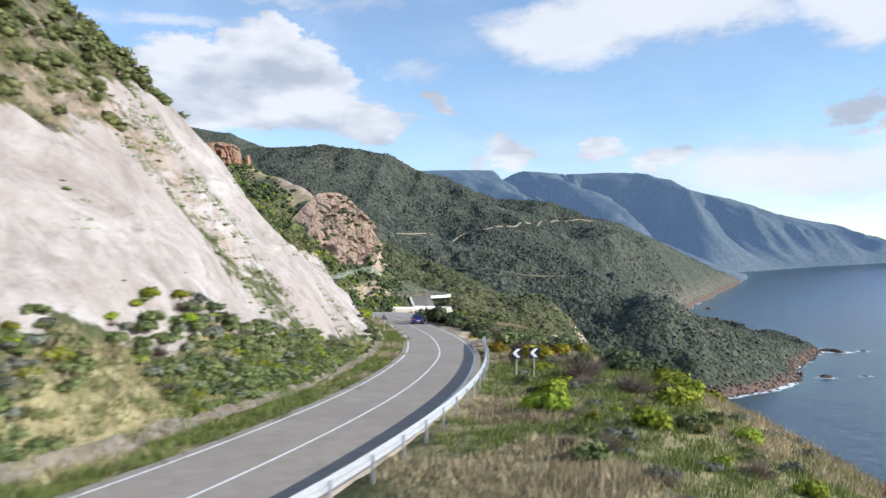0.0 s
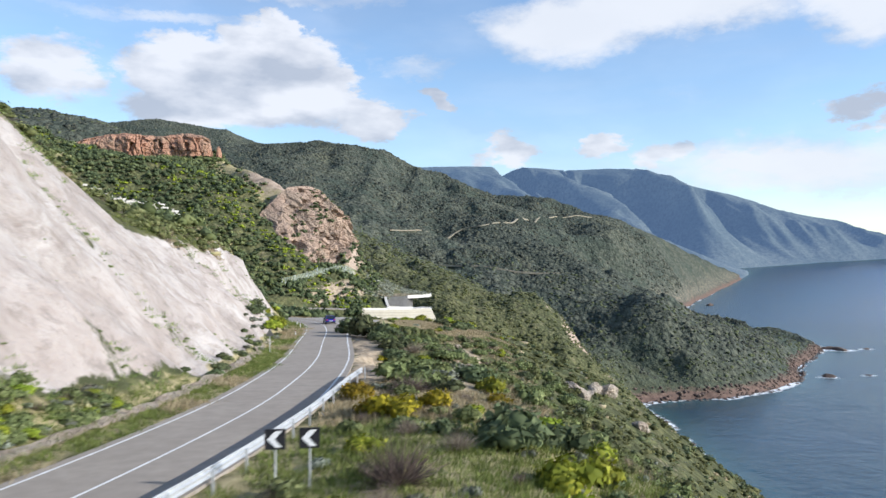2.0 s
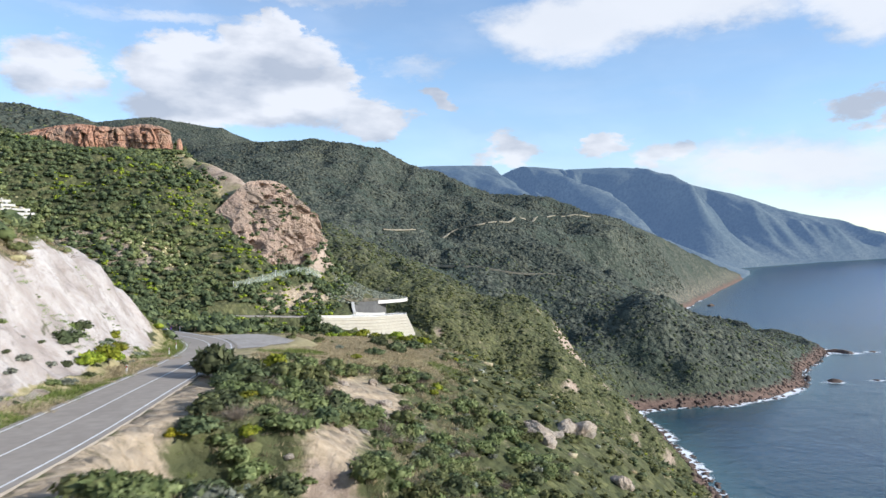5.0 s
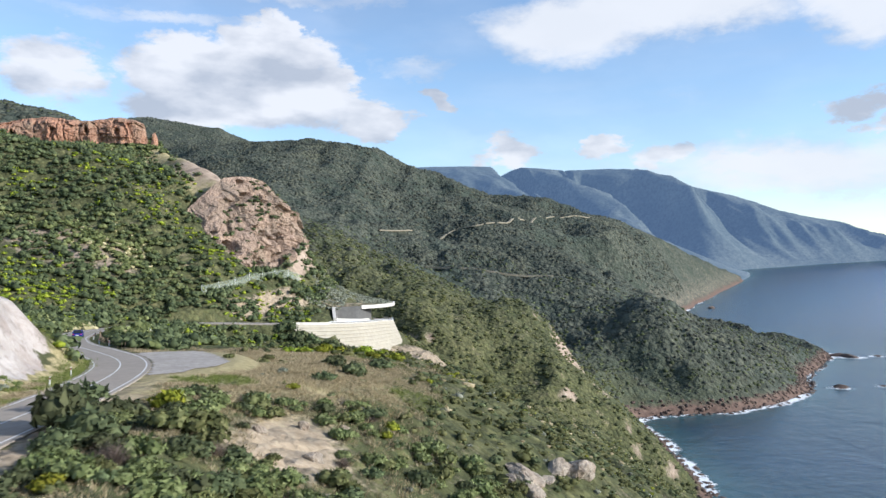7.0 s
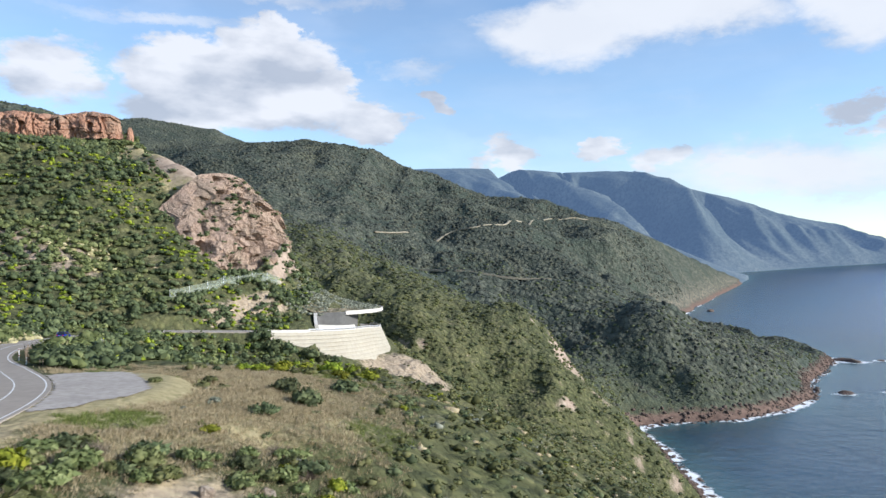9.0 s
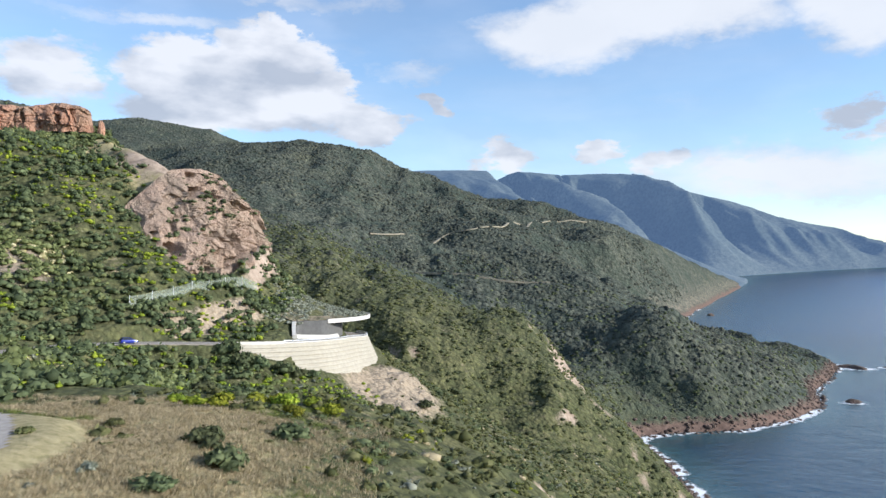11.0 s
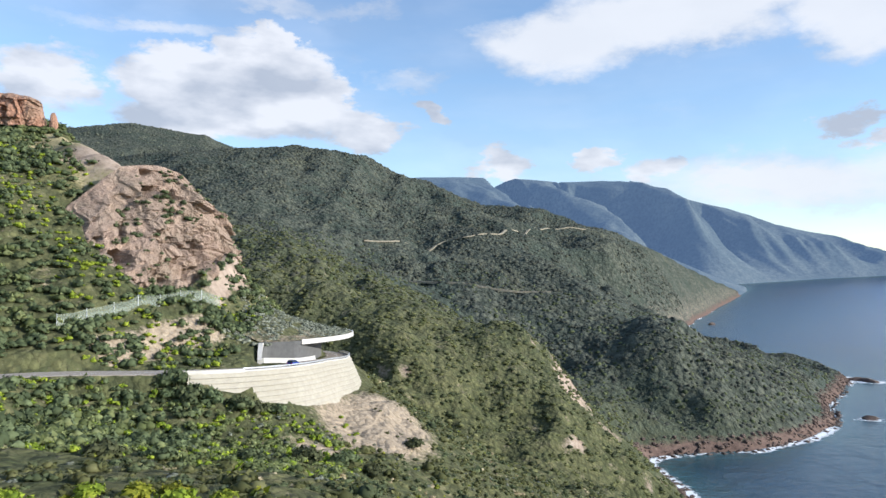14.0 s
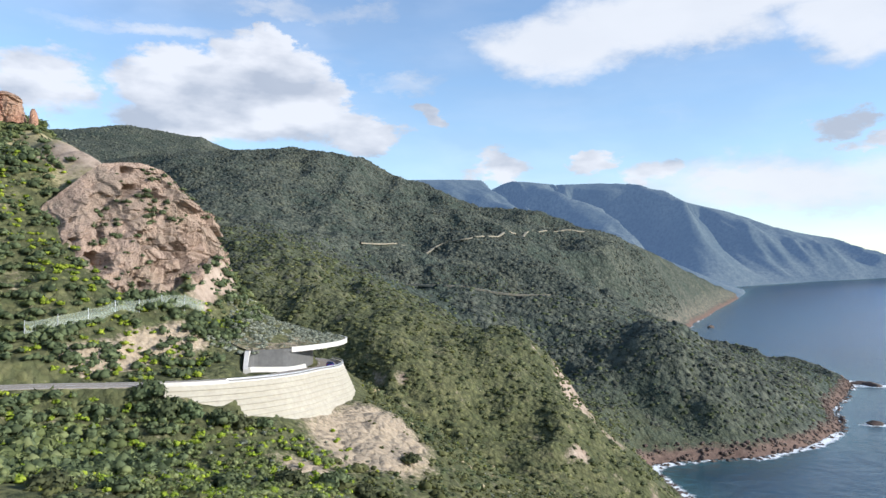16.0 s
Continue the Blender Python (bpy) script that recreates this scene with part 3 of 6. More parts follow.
def slope_field(x, y):
    z = np.full(x.shape, -120.0)
    u = x - shift(y)
    rows = []
    for sy in SECTION_Y:
        sec = np.array(SECTION[sy], float)
        rows.append((sec[:, 0] - shift(sy), sec[:, 1]))
    for k in range(len(SECTION_Y) - 1):
        y0, y1 = SECTION_Y[k], SECTION_Y[k + 1]
        m = (y >= y0) & (y < y1)
        if m.any():
            t = (y[m] - y0) / (y1 - y0)
            z[m] = np.interp(u[m], *rows[k]) * (1 - t) + np.interp(u[m], *rows[k + 1]) * t
    m = y < SECTION_Y[0]
    z[m] = np.interp(u[m], *rows[0])
    return z


# far ridges: crest points and the steepness of their flanks
RIDGES = [
    ([(-1200, 2150, 380), (-468, 2000, 419), (-320, 2000, 425), (-149, 1990, 402), (-85, 1990, 366), (7, 1990, 338), (143, 2040, 289)], 0.33),
    ([(143, 2040, 289), (298, 2040, 283), (376, 2000, 238), (471, 2050, 225)], 0.48),
    ([(471, 2050, 225), (521, 2080, 209), (611, 2250, 191), (734, 2500, 165), (883, 2800, 131), (1112, 3100, 61), (1360, 3500, 5)], 0.8),
    ([(376, 2000, 238), (430, 1860, 150), (500, 1780, 70)], 0.6),
    ([(-60, 1700, 250), (120, 1500, 190), (260, 1350, 110), (340, 1300, 60)], 0.36),
    ([(-2300, 2950, 600), (-1143, 2900, 628), (-986, 2900, 622), (-818, 2900, 594), (-600, 2950, 515)], 0.36),
    ([(-700, 900, 330), (-330, 760, 255), (-124, 730, 162), (-50, 800, 130), (0, 893, 114)], 0.42),
    ([(0, 893, 114), (70, 880, 110), (155, 882, 99), (250, 960, 74), (330, 1050, 48), (416, 1120, 26), (470, 1130, 16)], 0.45),
    ([(155, 882, 99), (230, 840, 62), (335, 843, 33), (430, 930, 24), (490, 1000, 11)], 0.40),
]
COAST = np.array([(150, -700), (150, 200), (158, 450), (167, 560), (163, 630), (172, 650), (204, 661), (250, 670), (305, 707), (357, 765), (389, 842), (450, 930), (500, 1011), (529, 1115), (515, 1260),
                  (440, 1400), (440, 1550), (490, 1680), (566, 1800), (640, 1950), (683, 2069), (800, 2300), (938, 2601), (1206, 3115), (1405, 3488), (1490, 3700), (1520, 3904), (1733, 4002), (2060, 4131), (2459, 4204), (3200, 4420)], float)
FAR_CREST = [(-974, 4800, 652), (-58, 4800, 699), (435, 4800, 699), (787, 4800, 675), (1228, 4800, 685), (1493, 4800, 593), (1843, 4800, 509), (2015, 4800, 445), (2322, 4800, 375), (2518, 4800, 330), (2754, 4800, 250), (3014, 4800, 147)]


def to_chain(x, y, chain):
    """Distance from a chain of points, and how far along (0 to its count - 1) the nearest place lies."""
    best, where = np.full(x.shape, 1e12), np.zeros(x.shape)
    for k, (a, b) in enumerate(zip(chain[:-1], chain[1:])):
        d = b - a
        t = np.clip(((x - a[0]) * d[0] + (y - a[1]) * d[1]) / (d @ d), 0, 1)
        q = (x - a[0] - t * d[0]) ** 2 + (y - a[1] - t * d[1]) ** 2
        m = q < best
        best[m], where[m] = q[m], (k + t)[m]
    return np.sqrt(best), where


def beside(x, y, chain):
    """Metres to the right of a chain of points (negative to its left), and how far along it."""
    c = np.array(chain, float)[:, :2]
    d, w = to_chain(x, y, c)
    k = np.clip(w.astype(int), 0, len(c) - 2)
    a, t = c[k], c[k + 1] - c[k]
    right = (x - a[..., 0]) * t[..., 1] - (y - a[..., 1]) * t[..., 0]
    return np.where(right > 0, d, -d), w


CLIFF_FOOT = [(-72, 307, 109), (-60, 318, 110), (-48, 331, 111), (-39.5, 346, 112), (-34.5, 362, 113.5), (-32.5, 377, 116.5), (-35.5, 388, 117), (-44, 398, 121)]
SHELTER_BACK = [(-12.6, 332, 0), (-13.9, 338, 0), (-14.2, 343, 0), (-10.2, 346.6, 0), (-6.3, 350.5, 0), (-4.9, 360, 0), (-4.4, 372, 0), (-6.0, 385, 0), (-10.5, 394, 0), (-18, 401, 0)]


def inland(x, y):
    """Metres inland from the shore; negative at sea."""
    d, _ = to_chain(x, y, COAST)
    loop = np.vstack([COAST, [(2700, 6000), (-6000, 6000), (-6000, -700)]])
    inside = np.zeros(x.shape, bool)
    for (x0, y0), (x1, y1) in zip(loop, np.roll(loop, -1, axis=0)):
        if y0 != y1:
            inside ^= ((y0 > y) != (y1 > y)) & (x < (x1 - x0) * (y - y0) / (y1 - y0) + x0)
    return np.where(inside, d, -d)


def ridge_field(x, y):
    z = np.full(x.shape, -150.0)
    rough = fbm(x, y, 260, 6, 31, 0.55)
    warp = fbm(x, y, 420, 4, 77)
    for chain, steep in RIDGES:
        c = np.array(chain, float)
        d, w = to_chain(x, y, c[:, :2])
        crest = np.interp(w, np.arange(len(c)), c[:, 2])
        near = np.clip(d / 110, 0, 1)
        gully = np.abs(fbm(x + 60 * warp, y - 40 * warp, 150, 4, 5)) * 75
        z = np.maximum(z, crest - steep * np.sqrt(d * d + 900) + steep * 30 + near * (rough * 46 - gully * 0.55 + 8))
    return z


def sea_lift(x, y):
    """The sheet of water curves up gently towards the horizon beyond two kilometres."""
    d = np.hypot(x - 27, y - 90)
    return 116.0 * np.clip((d - 2000) / 2850, 0, 1) ** 2


def near_road(x, y):
    best, which = np.full(x.shape, 1e9), np.zeros(x.shape, int)
    for k in range(0, len(ROAD), 2):
        q = (x - ROAD[k, 0]) ** 2 + (y - ROAD[k, 1]) ** 2
        m = q < best
        best[m], which[m] = q[m], k
    dx, dy = x - ROAD[which, 0], y - ROAD[which, 1]
    return np.sqrt(best), ROAD[which, 2], dx * ROAD_N[which, 0] + dy * ROAD_N[which, 1], which


def land(x, y):
    """Height of the ground, and the masks of its cover."""
    x, y = np.asarray(x, float), np.asarray(y, float)
    c = inland(x, y)
    z = np.maximum(slope_field(x, y), ridge_field(x, y))
    # the bare spine between the crag and the cliff
    spine = np.array([(-110, 413, 174), (-90.6, 395, 165), (-74.4, 380, 158), (-64, 371, 153.5), (-54, 368, 149)], float)
    d, w = to_chain(x, y, spine[:, :2])
    z = np.maximum(z, np.interp(w, np.arange(5), spine[:, 2]) - np.interp(d, [0, 3, 10, 60], [0, 0.6, 6, 180]))
    away = np.clip((np.hypot(x - 10, y - 100) - 60) / 250, 0, 1)
    dist, rz, side, which = near_road(x, y)
    calm = np.clip((dist - 6.0) / 12, 0, 1)
    z = z + calm * (fbm(x, y, 9, 4, 3) * (0.9 + 1.6 * away) + fbm(x, y, 45, 4, 8) * (1.2 + 7 * away))
    # the cutting above the road
    top = np.interp(y, [-30, 20, 45, 65, 82, 100, 128, 152], [128, 128, 131.5, 134, 134, 127.5, 123.8, 121.6])
    cut = np.clip((top + fbm(x, y, 14, 4, 12) * 9 - z) / 2.5, 0, 1) * np.clip((-side - 6.3) / 1.5, 0, 1) * np.clip((163 - y) / 4, 0, 1) * (dist < 48) * np.clip((y + 45) / 10, 0, 1) * (which < 240)
    apron = np.clip((-6.2 - side) / np.interp(y, [0, 30, 48, 66, 80], [2.4, 3.6, 3.4, 2.0, 0.5]), 0, 2)
    cut = cut * np.clip((apron - 0.95 + fbm(x, y, 7, 3, 70) * 0.9) * 4, 0, 1)
    z = z + cut * (np.abs(fbm(x + z * 0.2, y, 8, 4, 21)) * 3.2 - 0.6 + fbm(x, y + z, 3.0, 3, 27) * 1.0)
    # the ground keeps behind the rock face, and clear of the room under the shelter
    foot = np.array(CLIFF_FOOT, float)
    off, w = beside(x, y, CLIFF_FOOT)
    behind = np.interp(w, np.arange(8), foot[:, 2]) + np.interp(-off, [0, 10, 19, 26], [-1, -1, 14, 45])
    z = np.where((off < 0) & (off > -26) & (w > 2.35) & (w < 6.2), np.minimum(z, behind), z)
    off, w = beside(x, y, SHELTER_BACK)
    z = np.where((off > -0.6) & (off < 9) & (w > 0.3) & (w < 5.5), np.minimum(z, np.interp(w, [0, 2, 4, 5, 6], [99.4, 98.4, 97.6, 97.0, 96.2])), z)
    # shore and sea bed
    cap = np.where(c > 0, 1.5 + c * (np.where(y > 1650, 1.5, 0.9) + 0.5 * fbm(x, y, 60, 3, 40)), np.maximum(-14, c * 0.35 - 0.6))
    z = np.where(c > 0, np.minimum(z, cap), cap)
    # carriageway and verges
    narrow = (which > WALL_FROM) & ((side > 0) | (which > SHELTER_FROM))
    bed = np.where(narrow, np.clip((3.7 - dist) / 0.7, 0, 1), np.clip((6.2 - dist) / 2.2, 0, 1))
    z = z * (1 - bed) + (rz - 0.12) * bed
    layby = np.clip(1.2 - np.hypot((x + 12) / 11, (y - 167) / 17), 0, 0.25) * 4 * (side > -1) * (z < 112)
    z = z * (1 - layby) + (road_z(y) - 0.06) * layby
    lift = sea_lift(x, y)
    return z + lift, c, cut, layby, dist, side


def axis_lines(stretches):
    out = [stretches[0][0]]
    for a, b, s0, s1 in stretches:
        v, step = a, s0
        while v < b - 1e-6:
            step = s0 + (s1 - s0) * (v - a) / (b - a)
            v = min(b, v + step)
            out.append(v)
    return np.array(out)


GX = axis_lines([(-3000, -900, 110, 45), (-900, -220, 30, 8), (-220, -60, 6, 1.2), (-60, 40, 1.0, 1.0), (40, 200, 1.2, 5), (200, 700, 5, 13), (700, 1500, 13, 24), (1500, 3100, 30, 110)])
GY = axis_lines([(-400, -40, 30, 4), (-40, 0, 3, 0.9), (0, 190, 1.0, 1.0), (190, 430, 1.1, 1.9), (430, 1200, 2.5, 6), (1200, 2300, 7, 14), (2300, 4300, 18, 45)])
XX, YY = np.meshgrid(GX, GY)
ZZ, CC, CUT, LAYBY, RDIST, RSIDE = land(XX, YY)


def ground_z(x, y):
    """Height of the ground sheet at a place."""
    i, j = np.clip(np.searchsorted(GX, x) - 1, 0, len(GX) - 2), np.clip(np.searchsorted(GY, y) - 1, 0, len(GY) - 2)
    tx, ty = (x - GX[i]) / (GX[i + 1] - GX[i]), (y - GY[j]) / (GY[j + 1] - GY[j])
    return (ZZ[j, i] * (1 - tx) + ZZ[j, i + 1] * tx) * (1 - ty) + (ZZ[j + 1, i] * (1 - tx) + ZZ[j + 1, i + 1] * tx) * ty


def mask_at(grid, x, y):
    i, j = np.clip(np.searchsorted(GX, x) - 1, 0, len(GX) - 2), np.clip(np.searchsorted(GY, y) - 1, 0, len(GY) - 2)
    return grid[j, i]


def mesh_from(name, verts, faces, mat, smooth=False):
    me = bpy.data.meshes.new(name)
    verts = np.asarray(verts, np.float32)
    faces = np.asarray(faces, np.int32)
    n = faces.shape[1]
    me.vertices.add(len(verts))
    me.vertices.foreach_set("co", verts.ravel())
    me.loops.add(faces.size)
    me.loops.foreach_set("vertex_index", faces.ravel())
    me.polygons.add(len(faces))
    me.polygons.foreach_set("loop_start", np.arange(0, faces.size, n, dtype=np.int32))
    me.update(calc_edges=True)
    me.validate()
    me.materials.append(mat)
    me.polygons.foreach_set("use_smooth", np.full(len(me.polygons), smooth))
    return me


def grid_faces(nx, ny, keep=None):
    j, i = np.meshgrid(np.arange(ny - 1), np.arange(nx - 1), indexing="ij")
    a = (j * nx + i).ravel()
    f = np.stack([a, a + 1, a + nx + 1, a + nx], 1)
    return f if keep is None else f[keep.ravel()]


def put_attribute(me, name, values):
    at = me.attributes.new(name, "FLOAT", "POINT")
    at.data.foreach_set("value", np.asarray(values, np.float32).ravel())


def cutting_green(x, y):
    """Where tufts and weeds hold on the face of the cutting, 0 to 1."""
    clump = fbm(x, y * 1.6, 9, 4, 44)
    return np.clip((clump - 0.19) * 6, 0, 1)


PATCH = cutting_green(XX, YY)
gyz, gxz = np.gradient(ZZ)
steep = np.hypot(gxz / np.gradient(XX)[1], gyz / np.gradient(YY)[0])
hazy = np.hypot(XX - 27, YY - 90)
GRASS = np.clip(np.maximum.reduce([
    1.3 - np.hypot((XX - 1) / 19, (YY - 170) / 38),
    1.35 - np.hypot((XX - 11) / 13, (YY - 34) / 40),
    1.25 - np.abs((XX + 80) * 0.69 + (YY - 386) * 0.72) / 15 - np.clip(np.hypot(XX + 80, YY - 386) - 34, 0, 9) * 0.2,
    np.where((RSIDE < -3.4) & (RDIST < 7.5) & (YY < 200), 0.75, 0), np.where((RSIDE < -3.4) & (RDIST < 13) & (YY < 75), 0.5, 0) * (CUT < 0.25)]), 0, 1)
ROCK = np.clip((steep - 0.95) * 1.4, 0, 0.9) * (CC > 14) + np.clip(1.2 - np.hypot((XX + 90) / 26, (YY - 306) / 14), 0, 0.55)
ROCK = np.maximum(ROCK, np.clip(1.3 - np.hypot((XX + 50) / 50, (YY - 380) / 16), 0, 0.75) * (ZZ > 118))
ROCK *= (hazy < 520) * (RDIST > 14)
ROCK = np.maximum(ROCK, np.clip((90 - CC) / 190, 0, 0.4) * (YY > 1650) * (YY < 3500) * (CC > 0))
BARE = np.clip(np.maximum.reduce([
    1.15 - np.hypot((XX - 12.0) / 6, (YY - 134) / 12), np.where((RSIDE > 3.2) & (RDIST < 6.3) & (YY > 72) & (YY < 152), 0.75, 0), 1.5 - np.hypot((XX - 16) / 14, (YY - 334) / 26), 0.9 - np.hypot((XX - 6) / 12, (YY - 300) / 14), 1.15 - np.hypot((XX - 13) / 2.6, (YY - 106) / 16), 1.0 - np.hypot((XX - 11) / 3, (YY - 76) / 7),
    np.where((hazy < 500) & (CC > 10), 0.20, 0.10), 1.5 - np.abs((XX + 34) * 0.92 - (YY - 324) * 0.38) / 4 - np.clip(np.hypot(XX + 34, YY - 324) - 19, 0, 9)]), 0, 1)
SHORE = np.clip((6 - ZZ + sea_lift(XX, YY)) / 6, 0, 1) * (CC > -20) + np.clip(1 - np.abs(CC - 3) / 10, 0, 1) * 0.6

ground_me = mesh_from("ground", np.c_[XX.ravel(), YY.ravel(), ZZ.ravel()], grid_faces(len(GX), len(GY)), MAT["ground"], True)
# the wood weight rises with distance and brings in the haze-tinted tones
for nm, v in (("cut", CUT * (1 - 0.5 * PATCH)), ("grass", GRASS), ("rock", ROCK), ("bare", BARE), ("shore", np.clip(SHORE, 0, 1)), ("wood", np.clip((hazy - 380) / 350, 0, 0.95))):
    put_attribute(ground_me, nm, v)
ground = tagged(new("ground", ground_me), "maquis-covered coastal hillside with pale road cutting and bare rock", kind="structure")


# ---- sea ----
def build_sea():
    xs = axis_lines([(-400, 100, 60, 20), (100, 700, 3.0, 4), (700, 4600, 6, 160)])
    ys = axis_lines([(-900, 100, 120, 12), (100, 1250, 4, 4), (1250, 2200, 7, 12), (2200, 5000, 20, 60)])
    x, y = np.meshgrid(xs, ys)
    c = inland(x, y)
    z = sea_lift(x, y)
    keep = (c < 30)
    k4 = keep[:-1, :-1] | keep[1:, :-1] | keep[:-1, 1:] | keep[1:, 1:]
    me = mesh_from("sea", np.c_[x.ravel(), y.ravel(), z.ravel()], grid_faces(len(xs), len(ys), k4), MAT["sea"], True)
    # metres offshore, scaled; its far end carries the painted sky reflection
    put_attribute(me, "depth", np.clip(-c / 900, 0, 1))
    foam = np.clip(1 - np.abs(c + 4) / 11, 0, 1) * np.clip(0.62 + fbm(x, y, 45, 3, 4), 0, 0.9)
    for rx, ry, rr in ((395, 780, 12), (520, 1000, 24), (505, 1035, 20), (440, 790, 9), (375, 800, 9), (560, 1010, 12)):
        foam = np.maximum(foam, np.clip(1.1 - np.hypot((x - rx) / (rr * 1.5), (y - ry) / rr), 0, 0.85))
    put_attribute(me, "foam", foam * (hypot_far(x, y) < 2600))
    tagged(new("water", me), "blue sea with ripples and white surf along the shore", kind="structure")


def hypot_far(x, y):
    return np.hypot(x - 27, y - 90)


build_sea()


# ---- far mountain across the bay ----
def build_far():
    xs, ys = np.linspace(-1600, 3400, 460), np.linspace(2700, 4960, 220)
    x, y = np.meshgrid(xs, ys)
    c = np.array(FAR_CREST, float)
    d, w = to_chain(x, y, c[:, :2])
    crest = np.interp(w, np.arange(len(c)), c[:, 2])
    # spurs and ravines that run down towards the bay
    across, down = x * 0.86 + y * 0.51, x * 0.51 - y * 0.86
    bend = fbm(x, y, 900, 3, 61) * 260
    spur = np.abs(fbm(across + bend, down * 0.16, 430, 2, 60)) * 2.2
    rill = np.abs(fbm(across + bend, down * 0.25, 170, 4, 64))
    deep = np.clip(d / 650, 0, 1)
    z = crest - 0.33 * np.sqrt(d * d + 2500) + 16 + deep * (70 - 300 * np.clip(spur, 0, 0.9)) - np.clip(d / 250, 0, 1) * (rill * 70 - 12) + np.clip(d / 200, 0, 1) * fbm(x, y, 260, 5, 9) * 34
    z = np.minimum(z, crest + 6 - 0.04 * d)
    cc = inland(x, y)
    z = np.minimum(z, sea_lift(x, y) + np.where(cc > 0, 2 + cc * (1.15 - 1.1 * np.clip(spur, 0, 0.7) - 0.5 * rill), -25))
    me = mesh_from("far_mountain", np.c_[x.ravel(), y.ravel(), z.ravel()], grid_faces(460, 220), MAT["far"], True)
    tagged(new("backdrop", me), "long mountain ridge beyond the bay, tinted blue-grey by painted haze", kind="structure")


build_far()


def part(name, data, parent, label="", mat=None):
    """Links a mesh, or a bmesh with a material, as one object under a thing or a part."""
    if isinstance(data, bmesh.types.BMesh):
        me = bpy.data.meshes.new(name)
        data.to_mesh(me)
        data.free()
        me.materials.append(mat)
        data = me
    ob = new(name, data)
    ob.parent = parent
    return tagged(ob, label)


# ---- road ----
def ribbon(name, s0, s1, u0, u1, lift, mat, thick=0.0, step=1.5):
    ss = np.arange(s0, s1 + step, step)
    l, r = road_at(ss, u0).T, road_at(ss, u1).T
    l[:, 2] += lift
    r[:, 2] += lift
    n = len(ss)
    v = np.vstack([l, r])
    f = [(i, n + i, n + i + 1, i + 1) for i in range(n - 1)]
    if thick:
        low = v.copy()
        low[:, 2] -= thick
        v = np.vstack([v, low])
        f += [(i, i + 1, 2 * n + i + 1, 2 * n + i) for i in range(n - 1)] + [(n + i + 1, n + i, 3 * n + i, 3 * n + i + 1) for i in range(n - 1)]
    return mesh_from(name, v, f, mat)


S_END = ROAD_S[-1] - 2
road = tagged(new("road", ribbon("road", 2, S_END, -3.45, 3.45, 0.0, MAT["asphalt"], 0.25)), "two-lane grey asphalt coast road with white lines", kind="structure")
for nm, u, wd in (("edge_line", -2.95, 0.14), ("centre_line", 0.0, 0.13), ("edge_line", 2.95, 0.14)):
    part(nm, ribbon(nm, 3, S_END, u - wd / 2, u + wd / 2, 0.006, MAT["line"]), road, "worn white road marking")


def build_layby():
    """Gravel lay-by on the outer side of the bend."""
    xs, ys = np.linspace(-24, 3, 46), np.linspace(146, 188, 70)
    x, y = np.meshgrid(xs, ys)
    dist, rz, side, _ = near_road(x, y)
    edge = np.hypot((x + 12.5) / 10.5, (y - 167) / 16.5) + fbm(x, y, 5, 3, 2) * 0.16
    keep = ((side > 3.2) & (side < 13) & (edge < 1.03))
    k4 = keep[:-1, :-1] & keep[1:, :-1] & keep[:-1, 1:] & keep[1:, 1:]
    me = mesh_from("lay_by", np.c_[x.ravel(), y.ravel(), (road_z(y) + 0.02 + 0.03 * fbm(x, y, 2, 3, 5)).ravel()], grid_faces(46, 70, k4), MAT["gravel"], True)
    tagged(new("pavement", me), "pale worn gravel lay-by beside the bend", kind="structure")


build_layby()


def sweep(name, s_values, profile, mat, closed=True, rows=None):
    """A profile of (u, z) pairs swept along the road."""
    s_values = np.asarray(s_values, float)
    n, k = len(s_values), len(profile)
    v = np.zeros((n, k, 3))
    for j, (u, z) in enumerate(profile):
        p = road_at(s_values, u).T
        p[:, 2] += z
        v[:, j] = p
    f = []
    for i in range(n - 1):
        for j in range(k if closed else k - 1):
            a, b = i * k + j, i * k + (j + 1) % k
            f.append((a, b, b + k, a + k))
    me = mesh_from(name, v.reshape(-1, 3), f, mat)
    return me


def box_bm(size, at=(0, 0, 0), bevel=0.0):
    bm = bmesh.new()
    bmesh.ops.create_cube(bm, size=1, matrix=Matrix.Translation(at) @ Matrix.Diagonal((*size, 1)))
    if bevel:
        bmesh.ops.bevel(bm, geom=bm.edges[:], offset=bevel, segments=2, affect="EDGES")
    return bm


def tube_bm(r0, r1, a, b, seg=8):
    a, b = Vector(a), Vector(b)
    bm = bmesh.new()
    d = b - a
    m = Matrix.Translation((a + b) / 2) @ d.to_track_quat("Z", "Y").to_matrix().to_4x4()
    bmesh.ops.create_cone(bm, cap_ends=True, segments=seg, radius1=r0, radius2=r1, depth=d.length, matrix=m)
    return bm


def to_mesh(name, bm, mat, smooth=False):
    me = bpy.data.meshes.new(name)
    bm.to_mesh(me)
    bm.free()
    me.materials.append(mat)
    if smooth:
        me.polygons.foreach_set("use_smooth", np.ones(len(me.polygons), bool))
    return me


